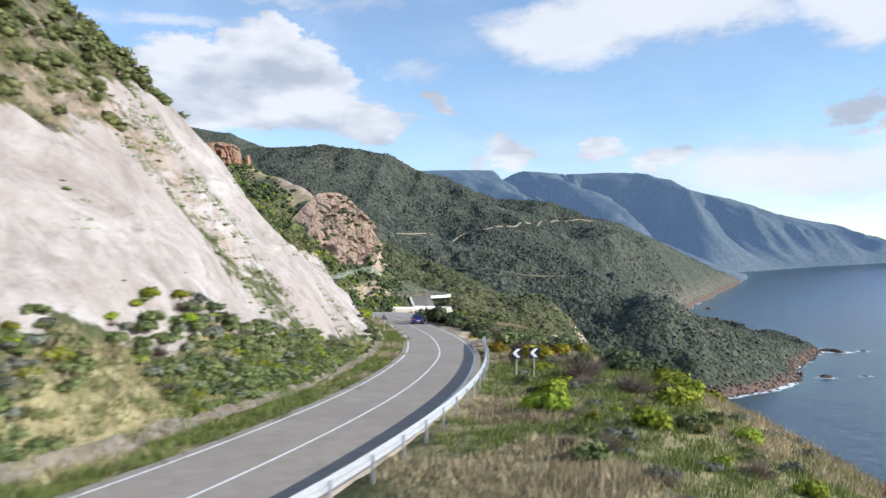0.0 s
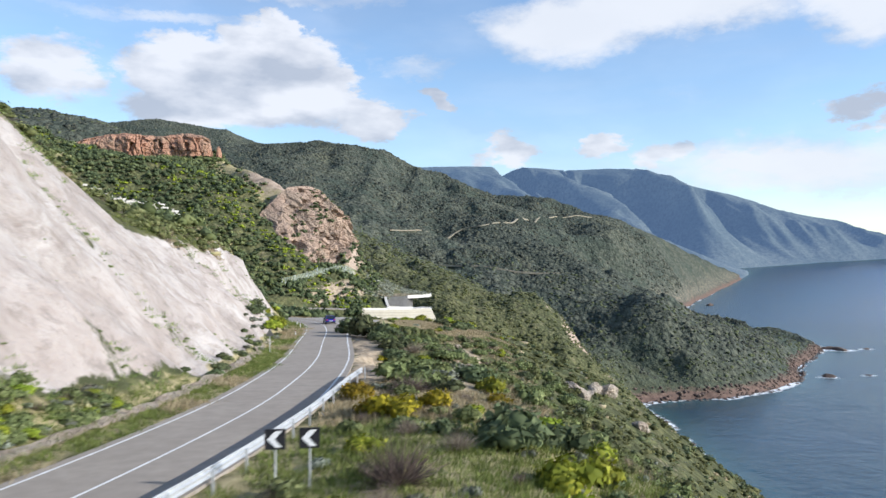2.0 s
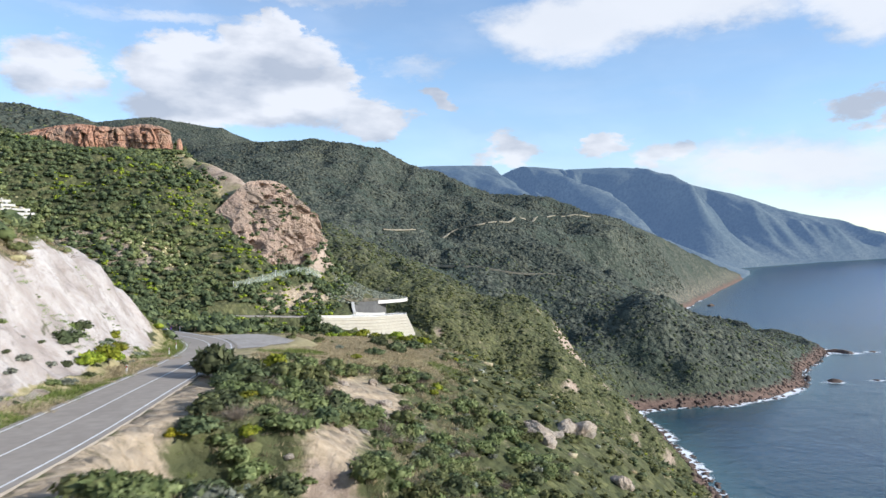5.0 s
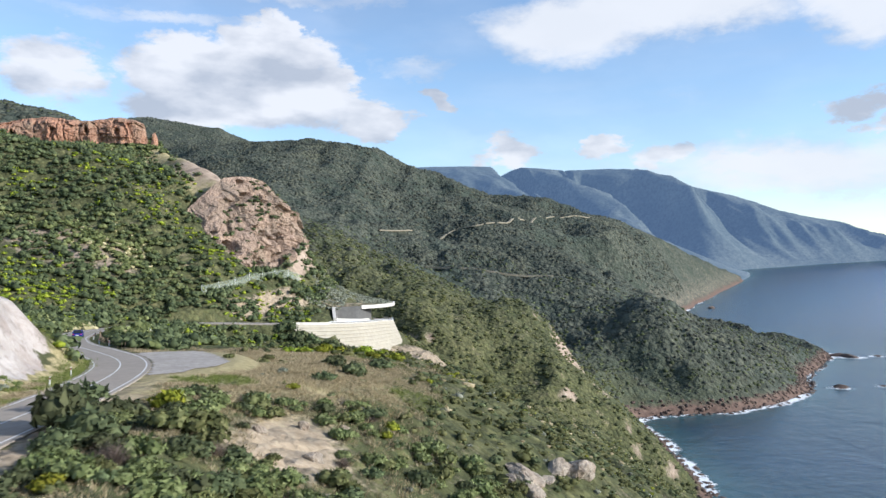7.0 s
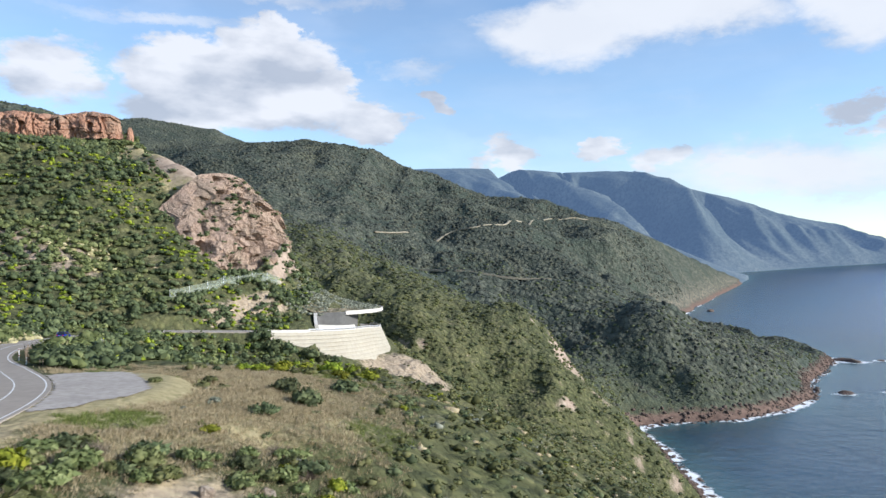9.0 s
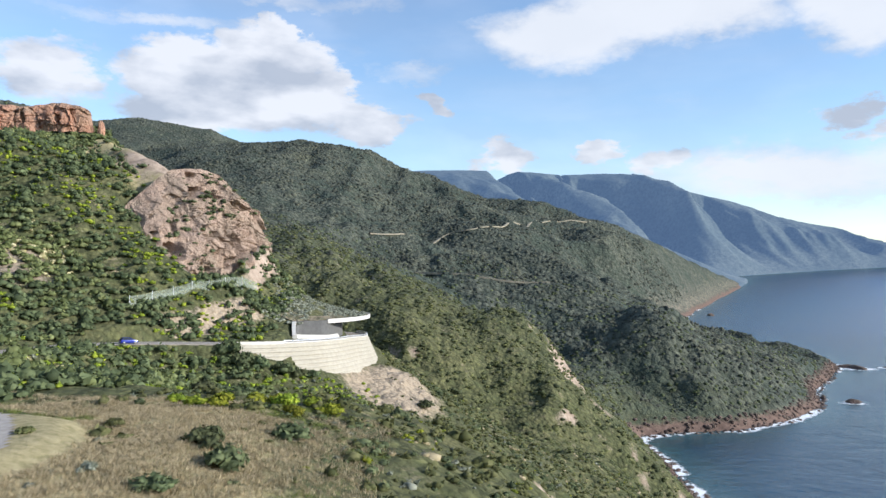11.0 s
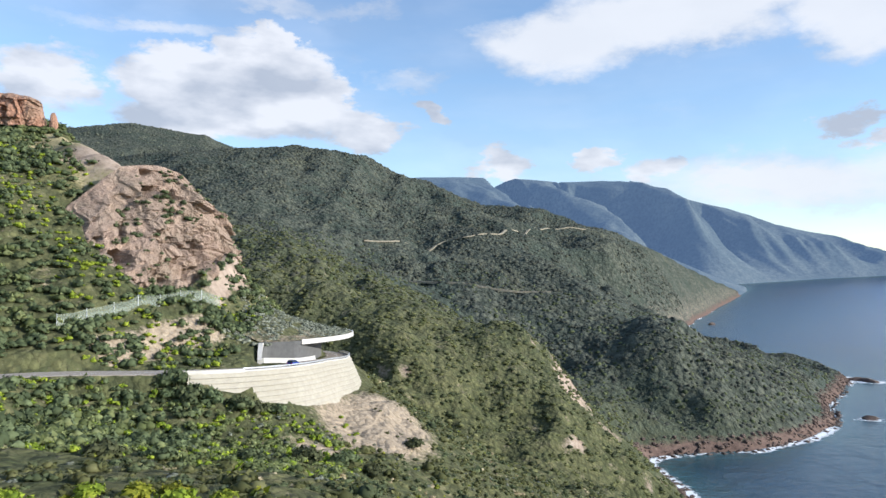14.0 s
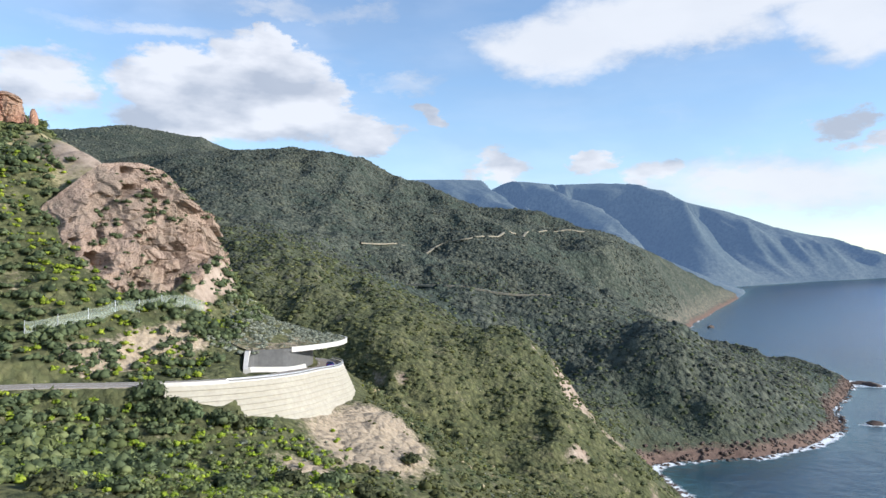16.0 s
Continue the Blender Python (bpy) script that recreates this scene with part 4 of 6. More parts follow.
# ---- guard rail on the sea side of the first bend ----
def build_guard_rail():
    rail = tagged(new("guard_rail"), "galvanised steel guard rail with posts beside the road", "guard rail")
    s0, s1 = road_s_of_y(-30), road_s_of_y(78)
    ss = np.arange(s0, s1, 1.0)
    flare = np.clip((ss - (s1 - 14)) / 14, 0, 1) ** 2 * 0.9
    prof = [(0.0, 0.42), (0.07, 0.47), (0.07, 0.53), (0.0, 0.585), (0.0, 0.615), (0.07, 0.67), (0.07, 0.73), (0.0, 0.78), (0.02, 0.80), (0.10, 0.74), (0.10, 0.66), (0.035, 0.60), (0.10, 0.54), (0.10, 0.46), (0.02, 0.40)]
    v = []
    for s, fl in zip(ss, flare):
        for u, z in prof:
            p = road_at(s, 3.95 + fl - u)
            v.append((p[0], p[1], p[2] + z))
    k, n = len(prof), len(ss)
    f = [(i * k + j, i * k + (j + 1) % k, (i + 1) * k + (j + 1) % k, (i + 1) * k + j) for i in range(n - 1) for j in range(k)]
    part("beam", mesh_from("beam", v, f, MAT["steel"]), rail, "corrugated steel beam")
    post_me = to_mesh("post", box_bm((0.10, 0.06, 1.0), (0, 0, 0.28), 0.012), MAT["steel"])
    for s, fl in zip(ss[::3], flare[::3]):
        p = road_at(s, 4.09 + fl)
        t = road_at(s + 0.5) - road_at(s)
        ob = part("post", post_me, rail)
        ob.matrix_local = Matrix.Translation(p) @ Matrix.Rotation(math.atan2(t[1], t[0]) + math.pi / 2, 4, "Z")


build_guard_rail()


# ---- chevron boards, warning sign and marker posts ----
def build_chevron(x, y, z_mid, turn):
    gz = float(ground_z(x, y))
    th = tagged(new("chevron_sign"), "black bend marker board with white chevron on post", "road sign", "bend marker boards")
    th.matrix_world = Matrix.Translation((x, y, gz - 0.05)) @ Matrix.Rotation(turn, 4, "Z")
    h = z_mid - gz
    part("board", box_bm((0.68, 0.04, 0.68), (0, 0, h), 0.012), th, "black square board", MAT["sign_black"])
    bm = bmesh.new()
    for sgn in (1, -1):
        pts = [(-0.26, -0.024, 0.0), (-0.015, -0.024, 0.0), (0.24, -0.024, sgn * 0.27), (0.0, -0.024, sgn * 0.27)]
        front = [bm.verts.new((px, py, pz + h)) for px, py, pz in pts]
        back = [bm.verts.new((px, py + 0.006, pz + h)) for px, py, pz in pts]
        bm.faces.new(front)
        bm.faces.new(back)
        for i in range(4):
            bm.faces.new((front[i], front[(i + 1) % 4], back[(i + 1) % 4], back[i]))
    bmesh.ops.recalc_face_normals(bm, faces=bm.faces[:])
    part("chevron", bm, th, "white chevron pointing into the bend", MAT["sign_white"])
    part("post", tube_bm(0.035, 0.035, (0, 0.05, 0), (0, 0.05, h + 0.2)), th, "grey steel post", MAT["steel"])


build_chevron(4.55, 46.8, 114.15, 0.12)
build_chevron(5.65, 47.0, 114.15, 0.12)


def build_warning_sign(s, u):
    p = road_at(s, u)
    th = tagged(new("warning_sign"), "triangular road sign seen from its dark back, on a post", "road sign")
    th.matrix_world = Matrix.Translation((p[0], p[1], float(ground_z(p[0], p[1])) - 0.05))
    bm = bmesh.new()
    tri = [(-0.45, 1.75), (0.45, 1.75), (0.0, 2.5)]
    a = [bm.verts.new((x, -0.02, z)) for x, z in tri]
    b = [bm.verts.new((x, 0.02, z)) for x, z in tri]
    bm.faces.new(a)
    bm.faces.new(b[::-1])
    for i in range(3):
        bm.faces.new((a[i], a[(i + 1) % 3], b[(i + 1) % 3], b[i]))
    bmesh.ops.recalc_face_normals(bm, faces=bm.faces[:])
    part("plate", bm, th, "dark grey sign back", MAT["grey_concrete"])
    part("post", tube_bm(0.035, 0.035, (0, 0.06, 0), (0, 0.06, 2.45)), th, "grey steel post", MAT["steel"])


build_warning_sign(road_s_of_y(100), -5.1)


def build_marker(s, u):
    p = road_at(s, u)
    th = tagged(new("marker_post"), "white plastic roadside marker post with black band", "marker post", "marker posts along the road")
    th.matrix_world = Matrix.Translation((p[0], p[1], float(ground_z(p[0], p[1])) - 0.05))
    part("shaft", box_bm((0.12, 0.09, 1.0), (0, 0, 0.5), 0.025), th, "", MAT["sign_white"])
    part("band", box_bm((0.126, 0.096, 0.22), (0, 0, 0.8), 0.02), th, "black band", MAT["sign_black"])
    part("reflector", box_bm((0.05, 0.01, 0.16), (0, -0.052, 0.8)), th, "red reflector", MAT["red"])


for yy, uu in ((126, -4.1), (146, -4.0), (155, -4.2), (190, 4.2), (196, 4.2), (206, 4.2), (214, -4.2), (222, 4.3), (232, 4.3)):
    build_marker(road_s_of_y(yy), uu)


# ---- kerb of pale stone along the ditch under the cutting ----
def build_ditch_kerb():
    ss = np.arange(road_s_of_y(12), road_s_of_y(112), 1.2)
    rng = np.random.RandomState(4)
    prof = [(-6.1, -0.15), (-5.75, -0.15), (-5.7, 0.16), (-6.25, 0.24)]
    v = []
    for s in ss:
        for u, z in prof:
            p = road_at(s, u + rng.uniform(-0.2, 0.2))
            v.append((p[0], p[1], float(ground_z(p[0], p[1])) + max(0, z) + rng.uniform(-0.06, 0.1)))
    k = 4
    f = [(i * k + j, i * k + (j + 1) % k, (i + 1) * k + (j + 1) % k, (i + 1) * k + j) for i in range(len(ss) - 1) for j in range(k)]
    tagged(new("trim", mesh_from("ditch_edge", v, f, MAT["pale_rock"])), "broken pale stone edge of the roadside ditch", kind="structure")


build_ditch_kerb()


# ---- curved retaining wall on the sea side of the hairpin ----
def s_near(x, y):
    return float(ROAD_S[np.argmin((ROAD[:, 0] - x) ** 2 + (ROAD[:, 1] - y) ** 2)])


W0, W1 = s_near(-24, 305), s_near(-6, 398)


def build_retaining_wall():
    wall = tagged(new("retaining_wall"), "tall curved cream concrete retaining wall in stepped courses under the road", "retaining wall")
    ss = np.arange(W0, W1, 1.5)
    n = 10
    for k in range(n):
        u0, z0 = 3.95 + 0.50 * k, -0.02 - 1.12 * k
        prof = [(u0 - 1.2, z0), (u0 - 0.1, z0), (u0 + 0.02, z0 - 0.10), (u0 + 0.26, z0 - 0.55), (u0 + 0.62, z0 - 0.98), (u0 + 0.60, z0 - 1.08), (u0 + 0.30, z0 - 1.12), (u0 - 1.2, z0 - 1.12)]
        part("course", sweep("course", ss, prof, MAT["concrete"]), wall)
    part("coping", sweep("coping", ss, [(3.5, 0.0), (4.05, 0.0), (4.05, 0.32), (3.5, 0.32)], MAT["white_concrete"]), wall, "pale concrete coping")
    left = np.arange(s_near(-27, 303.5), s_near(-14, 317), 1.5)
    part("parapet", sweep("parapet", left, [(3.6, -0.6), (4.0, -0.6), (3.98, 0.6), (3.62, 0.6)], MAT["white_concrete"]), wall, "white concrete parapet")
    rail = tagged(new("parapet_rail"), "low steel guard rail along the top of the retaining wall", "guard rail")
    sr = np.arange(s_near(-15, 315), W1, 1.5)
    part("beam", sweep("beam", sr, [(3.70, 0.55), (3.78, 0.55), (3.80, 0.70), (3.78, 0.85), (3.70, 0.85), (3.72, 0.70)], MAT["steel"]), rail)
    pm = to_mesh("post", box_bm((0.1, 0.08, 0.6), (0, 0, 0.55)), MAT["steel"])
    for s in sr[::2]:
        p = road_at(s, 3.84)
        ob = part("post", pm, rail)
        ob.matrix_local = Matrix.Translation(p)


build_retaining_wall()


# ---- rock shelter over the hairpin ----
def build_shelter():
    sh = tagged(new("rock_shelter"), "concrete rock shelter over the road with earth-covered roof slab", "road shelter")
    line = spline(SHELTER_BACK, 1.0)[:, :2]
    w = len(line)
    t = np.gradient(line, axis=0)
    t /= np.linalg.norm(t, axis=1)[:, None]
    left = np.c_[-t[:, 1], t[:, 0]]
    ls = np.r_[0, np.cumsum(np.linalg.norm(np.diff(line, axis=0), axis=1))]
    base = np.interp(ls, [0, 12, 22, 40, 55, 80], [100.0, 98.9, 98.2, 97.2, 96, 95])
    top = np.minimum(base + 0.5 + (103.7 - base) * np.clip(ls / 9.5, 0, 1), 103.7)
    o = line + left * 0.7
    v = np.vstack([np.c_[line, base - 0.8], np.c_[line, top], np.c_[o, top], np.c_[o, base - 0.8]])
    f = [(j * w + i, j * w + i + 1, ((j + 1) % 4) * w + i + 1, ((j + 1) % 4) * w + i) for i in range(w - 1) for j in range(4)]
    part("back_wall", mesh_from("back_wall", v, f, MAT["grey_concrete"]), sh, "dark grey concrete back wall")
    k = int(np.searchsorted(ls, 11.0))
    a, b2 = line[:k] - left[:k] * 0.25, line[:k] + left[:k] * 0.8
    tz = top[:k]
    v = np.vstack([np.c_[a, tz - 0.9], np.c_[a, tz + 0.15], np.c_[b2, tz + 0.15], np.c_[b2, tz - 0.9]])
    f = [(j * k + i, j * k + i + 1, ((j + 1) % 4) * k + i + 1, ((j + 1) % 4) * k + i) for i in range(k - 1) for j in range(4)] + [(0, k, 2 * k, 3 * k)]
    part("wing_wall", mesh_from("wing_wall", v, f, MAT["white_concrete"]), sh, "white sloping wing wall")
    k0, k1 = int(np.searchsorted(ls, 5.0)), int(np.searchsorted(ls, 34.0))
    q0, q1, bz = line[k0:k1] - left[k0:k1] * 0.9, line[k0:k1] - left[k0:k1] * 0.15, base[k0:k1]
    kk = k1 - k0
    v = np.vstack([np.c_[q0, bz - 0.4], np.c_[q0 + left[k0:k1] * 0.25, bz + 0.85], np.c_[q1, bz + 0.85], np.c_[q1, bz - 0.4]])
    f = [(j * kk + i, j * kk + i + 1, ((j + 1) % 4) * kk + i + 1, ((j + 1) % 4) * kk + i) for i in range(kk - 1) for j in range(4)] + [(0, kk, 2 * kk, 3 * kk)]
    part("kerb_barrier", mesh_from("kerb_barrier", v, f, MAT["white_concrete"]), sh, "white concrete barrier at the wall foot")
    # roof slab with a pale front edge
    edge = spline([(-14.6, 343.5, 103.6), (-10.5, 346.5, 103.6), (-5.8, 350.5, 103.6), (-0.5, 362, 103.3), (2.8, 374, 103.0), (3.9, 385, 102.8), (3.0, 393, 102.8), (-1, 401, 102.8)], 2.0)
    back = spline([(-16.4, 345, 103.6), (-14.8, 350, 103.6), (-13, 356, 103.6), (-11, 366, 103.3), (-10, 376, 103.0), (-10, 386, 102.8), (-11.5, 394, 102.8), (-15, 402, 102.8)], 2.0)
    m = min(len(edge), len(back))
    pick = lambda a: a[np.linspace(0, len(a) - 1, m).astype(int)]
    e, b = pick(edge), pick(back)
    lo = np.array([0, 0, 0.75])
    v = np.vstack([e, e - lo, b - lo, b])
    f = [(j * m + i, j * m + i + 1, ((j + 1) % 4) * m + i + 1, ((j + 1) % 4) * m + i) for i in range(m - 1) for j in range(4)] + [(0, m, 2 * m, 3 * m)]
    part("roof_slab", mesh_from("roof_slab", v, f, MAT["grey_concrete"]), sh, "grey roof slab")
    q = int(m * 0.2)
    e2 = e[q:] + np.array([0.05, -0.05, 0.0])
    n2 = len(e2)
    inn = e2 + (b[q:] - e2) / np.linalg.norm(b[q:] - e2, axis=1)[:, None] * 0.5
    v = np.vstack([e2 + [0, 0, 0.35], e2 - [0, 0, 0.95], inn - [0, 0, 0.95], inn + [0, 0, 0.35]])
    f = [(j * n2 + i, j * n2 + i + 1, ((j + 1) % 4) * n2 + i + 1, ((j + 1) % 4) * n2 + i) for i in range(n2 - 1) for j in range(4)] + [(0, n2, 2 * n2, 3 * n2)]
    part("fascia", mesh_from("fascia", v, f, MAT["white_concrete"]), sh, "white concrete roof edge")
    # earth on the roof, running back into the hillside
    rows = []
    for t in np.linspace(0, 1, 12):
        line = e * (1 - t) + (b + np.array([-7, 1.5, 0])) * t
        line = line.copy()
        line[:, 2] += 0.12 + 3.6 * t**1.4 + fbm(line[:, 0], line[:, 1], 4, 3, 6) * 0.5 * t
        rows.append(line)
    me = mesh_from("roof_earth", np.vstack(rows), grid_faces(m, 12), MAT["ground"], True)
    put_attribute(me, "bare", np.full(12 * m, 0.45))
    part("roof_earth", me, sh, "earth and low scrub on the roof")


build_shelter()


# ---- rock ----
def facet_rock(seed, planes=22, sub=3, rough=0.10):
    """A unit boulder: a body cut by random planes, then roughened."""
    rng = np.random.RandomState(seed)
    bm = bmesh.new()
    bmesh.ops.create_icosphere(bm, subdivisions=sub, radius=1)
    n = rng.normal(size=(planes, 3))
    n /= np.linalg.norm(n, axis=1)[:, None]
    d = rng.uniform(0.62, 1.0, planes)
    off = Vector(rng.uniform(-50, 50, 3))
    for v in bm.verts:
        q = np.array(v.co)
        q = q / np.linalg.norm(q)
        k = n @ q
        r = np.min(np.where(k > 0.05, d / np.maximum(k, 0.05), 9))
        r *= 1 + rough * noise.noise(Vector(q) * 2.5 + off) + 0.5 * rough * noise.noise(Vector(q) * 7 + off)
        v.co = Vector(q * r)
    return bm


ROCKS = {}


def rock_data(kind, mat, i):
    if (kind, i) not in ROCKS:
        ROCKS[kind, i] = to_mesh("rock", facet_rock(i * 7 + len(kind)), MAT[mat])
    return ROCKS[kind, i]


def build_boulders():
    rng = np.random.RandomState(11)
    groups = [("boulder", "pale_rock", "pinkish pale boulder half sunk in the scrub slope", [(40.9, 167.6, 2.2), (38.5, 166, 1.6), (33.6, 157.7, 1.8), (35.2, 159, 1.3), (36.5, 161, 1.1), (43.2, 150.6, 1.6), (44.5, 152.5, 1.1), (33.9, 151.4, 1.5), (31.5, 153, 1.0), (42.5, 168.5, 1.1),
              (16.5, 128, 0.9), (12.2, 139, 1.1), (9.5, 134, 0.8), (14.2, 133, 1.3), (11.5, 130, 0.8), (15.5, 142, 0.9), (7.2, 143, 0.5), (5.2, 90, 0.4), (8.6, 84, 0.45), (10.5, 101, 0.6), (11.5, 104, 0.5), (13, 109, 0.7), (14, 114, 0.8), (5.5, 33, 0.5), (3.6, 128, 0.4)])]
    for nm, mat, label, items in groups:
        for i, (x, y, r) in enumerate(items):
            r = r * 0.6 if x < 20 else r
            ob = tagged(new(nm, rock_data(nm, mat, i % 6)), label, "boulder", "boulders on the slope")
            ob.matrix_world = Matrix.LocRotScale((x, y, float(ground_z(x, y)) + r * 0.15), Euler(rng.uniform(-0.5, 0.5, 3) + np.array([0, 0, i])), (r * rng.uniform(0.9, 1.4), r, r * rng.uniform(0.6, 0.9)))


build_boulders()


def build_cliff(base, top, n, m, size, hollows, label, relief=1.0, seed=3, mat="tuff", name="rock_cliff"):
    """A leaning rock face with buttresses, ledges and hollows, from a line along its foot to one along its top."""
    base, top = spline(base, 0.7), spline(top, 0.7)
    ia = np.linspace(0, 1, n)
    pick = lambda a: np.stack([np.interp(ia * (len(a) - 1), np.arange(len(a)), a[:, k]) for k in range(3)], 1)
    b, t = pick(base), pick(top)
    hb = np.linspace(-0.08, 1.04, m)
    hh = hb[:, None, None]
    p = b[None] * (1 - hh) + t[None] * hh
    along = np.gradient(b, axis=0)
    out = np.stack([along[:, 1], -along[:, 0], 0 * along[:, 0]], 1)
    out /= np.linalg.norm(out, axis=1)[:, None]
    A, B = np.meshgrid(ia * size[0], hb * size[1])
    ends = np.clip(np.minimum(ia, 1 - ia) * 9, 0, 1)[None] * np.clip((1.04 - hb) * 7, 0, 1)[:, None]
    bulge = np.sin(np.clip(hb, 0, 1) * math.pi)[:, None] * size[1] * 0.13
    # towers and panels, stepped ledges, vertical cracks
    bx, by = A + fbm(A, B, 9, 3, seed + 40) * 6, B + fbm(A, B, 9, 3, seed + 50) * 5
    panel = lattice(np.floor((bx + 2.0 * fbm(A, B, 20, 2, seed + 3)) / 8.5), np.floor(by / 9.5), seed + 2)
    block = panel * 1.1 + lattice(np.floor(bx / 4.2), np.floor(by / 5.5), seed) * 0.5 + lattice(np.floor(bx / 1.9), np.floor(by / 2.3), seed + 1) * 0.18
    crack = np.clip(1 - np.abs(fbm(A, B * 0.22, 7, 3, seed + 5)) / 0.045, 0, 1)
    shelf = np.clip(1 - np.abs(fbm(A * 0.3, B, 9, 3, seed + 6)) / 0.05, 0, 1)
    d = bulge + (block - 0.8) * 4.6 * relief - np.abs(fbm(A, B * 0.5, 14, 3, seed)) * 6 * relief + fbm(A, B, 5, 3, seed + 11) * 1.6 * relief + fbm(A, B, 1.3, 3, seed + 15) * 0.45 - crack * 3.0 * relief - shelf * 1.1 * relief
    p = p + out[None] * (d * ends - (1 - ends) * 2.5)[..., None]
    p[..., 2] += fbm(A, B, 3, 3, seed + 30) * 0.7
    # caves and pits: arched above, flat below
    for fa, fh, ra, rh, deep in hollows:
        up = (B - fh * size[1]) / rh
        q = np.hypot((A - fa * size[0]) / ra, np.where(up < 0, up * 1.5, up)) * (1 + 0.6 * fbm(A, B, 2.5, 3, seed + 25))
        p = p - out[None] * (np.clip((1.08 - q) * 3.5, 0, 1) * deep * 1.5)[..., None]
    me = mesh_from("rock_face", p.reshape(-1, 3), grid_faces(n, m), MAT[mat], False)
    tagged(new(name, me), label, "cliff")
    return p


CLIFF = build_cliff(CLIFF_FOOT,
                    [(-82, 326, 120), (-77, 338, 128), (-67, 350, 139), (-57, 362, 150.5), (-46, 371, 151), (-36.5, 379, 141.5), (-38.5, 386, 140), (-48, 392, 144)], 320, 180, (105, 38),
                    [(0.36, 0.46, 2.6, 3.4, 6.0), (0.605, 0.34, 3.6, 5.0, 7.0), (0.41, 0.62, 1.5, 2.2, 4.0), (0.765, 0.93, 4.2, 1.6, 6.0), (0.53, 0.84, 3.6, 1.7, 5.0), (0.60, 0.78, 3.0, 1.5, 4.5), (0.57, 0.97, 2.4, 1.2, 4.0), (0.68, 0.12, 2.6, 1.6, 4.0),
                     (0.31, 0.92, 1.8, 0.8, 3.0), (0.36, 0.84, 1.6, 0.8, 3.0), (0.28, 0.72, 1.8, 0.9, 3.0), (0.24, 0.58, 1.5, 0.9, 3.0), (0.45, 0.75, 1.6, 0.9, 3.0), (0.33, 0.68, 1.5, 0.9, 3.0), (0.30, 0.22, 2.2, 1.3, 4.0), (0.20, 0.35, 1.5, 1.0, 3.0), (0.50, 0.55, 1.1, 1.3, 3.0), (0.68, 0.55, 0.9, 2.4, 2.5), (0.47, 0.20, 1.6, 1.0, 3.0)],
                    "pitted pinkish tuff cliff with dark weathered hollows")
build_cliff([(-128, 304, 121), (-112, 300, 117), (-96, 297, 114.5), (-82, 294, 110), (-68, 294, 106), (-58, 297, 104.5)],
            [(-134, 322, 136), (-116, 318, 133), (-98, 314, 130), (-82, 310, 123), (-70, 305, 115), (-60, 303, 109)], 150, 60, (74, 22),
            [(0.3, 0.5, 1.6, 0.9, 3), (0.5, 0.6, 1.8, 0.8, 3), (0.62, 0.4, 1.5, 0.9, 3), (0.2, 0.65, 1.4, 0.7, 2.5), (0.75, 0.5, 1.3, 0.8, 2.5), (0.42, 0.3, 1.6, 0.8, 3)], "weathered pale rock ledges breaking through the scrub", 0.7, 9)


build_cliff([(-205, 396, 168), (-190, 400, 170), (-176, 401, 171), (-165, 405, 172), (-150, 405, 173), (-138, 408, 173.5), (-125, 410, 174), (-115, 411, 174), (-110, 416, 174.5), (-111, 424, 176)],
            [(-206, 401, 175), (-191, 405, 177), (-177, 406, 180), (-166, 409, 183.5), (-151, 409, 184.5), (-139, 412, 183.5), (-126, 414, 185), (-116.5, 415, 184.5), (-112.5, 418, 183), (-115, 425, 183)], 240, 60, (112, 12),
            [(0.2, 0.3, 1.2, 2.5, 1.5), (0.38, 0.4, 1.0, 3.5, 2.0), (0.55, 0.35, 1.6, 3.0, 2.0), (0.68, 0.45, 0.9, 4.0, 2.0), (0.8, 0.35, 1.2, 3.0, 2.0)], "weathered red rock crag crowning the hill", 0.62, 29, "red_rock", "rock_crag")


def build_pinnacle(x, y, h, r):
    ob = tagged(new("rock_pinnacle", rock_data("crag", "red_rock", 3)), "slim free-standing red rock pinnacle on the ridge", "rock pinnacle")
    ob.matrix_world = Matrix.LocRotScale((x, y, float(ground_z(x, y)) + h * 0.25), Euler((0.05, 0.08, 0.4)), (r, r * 0.9, h))


build_pinnacle(-107.6, 417, 7.5, 1.4)


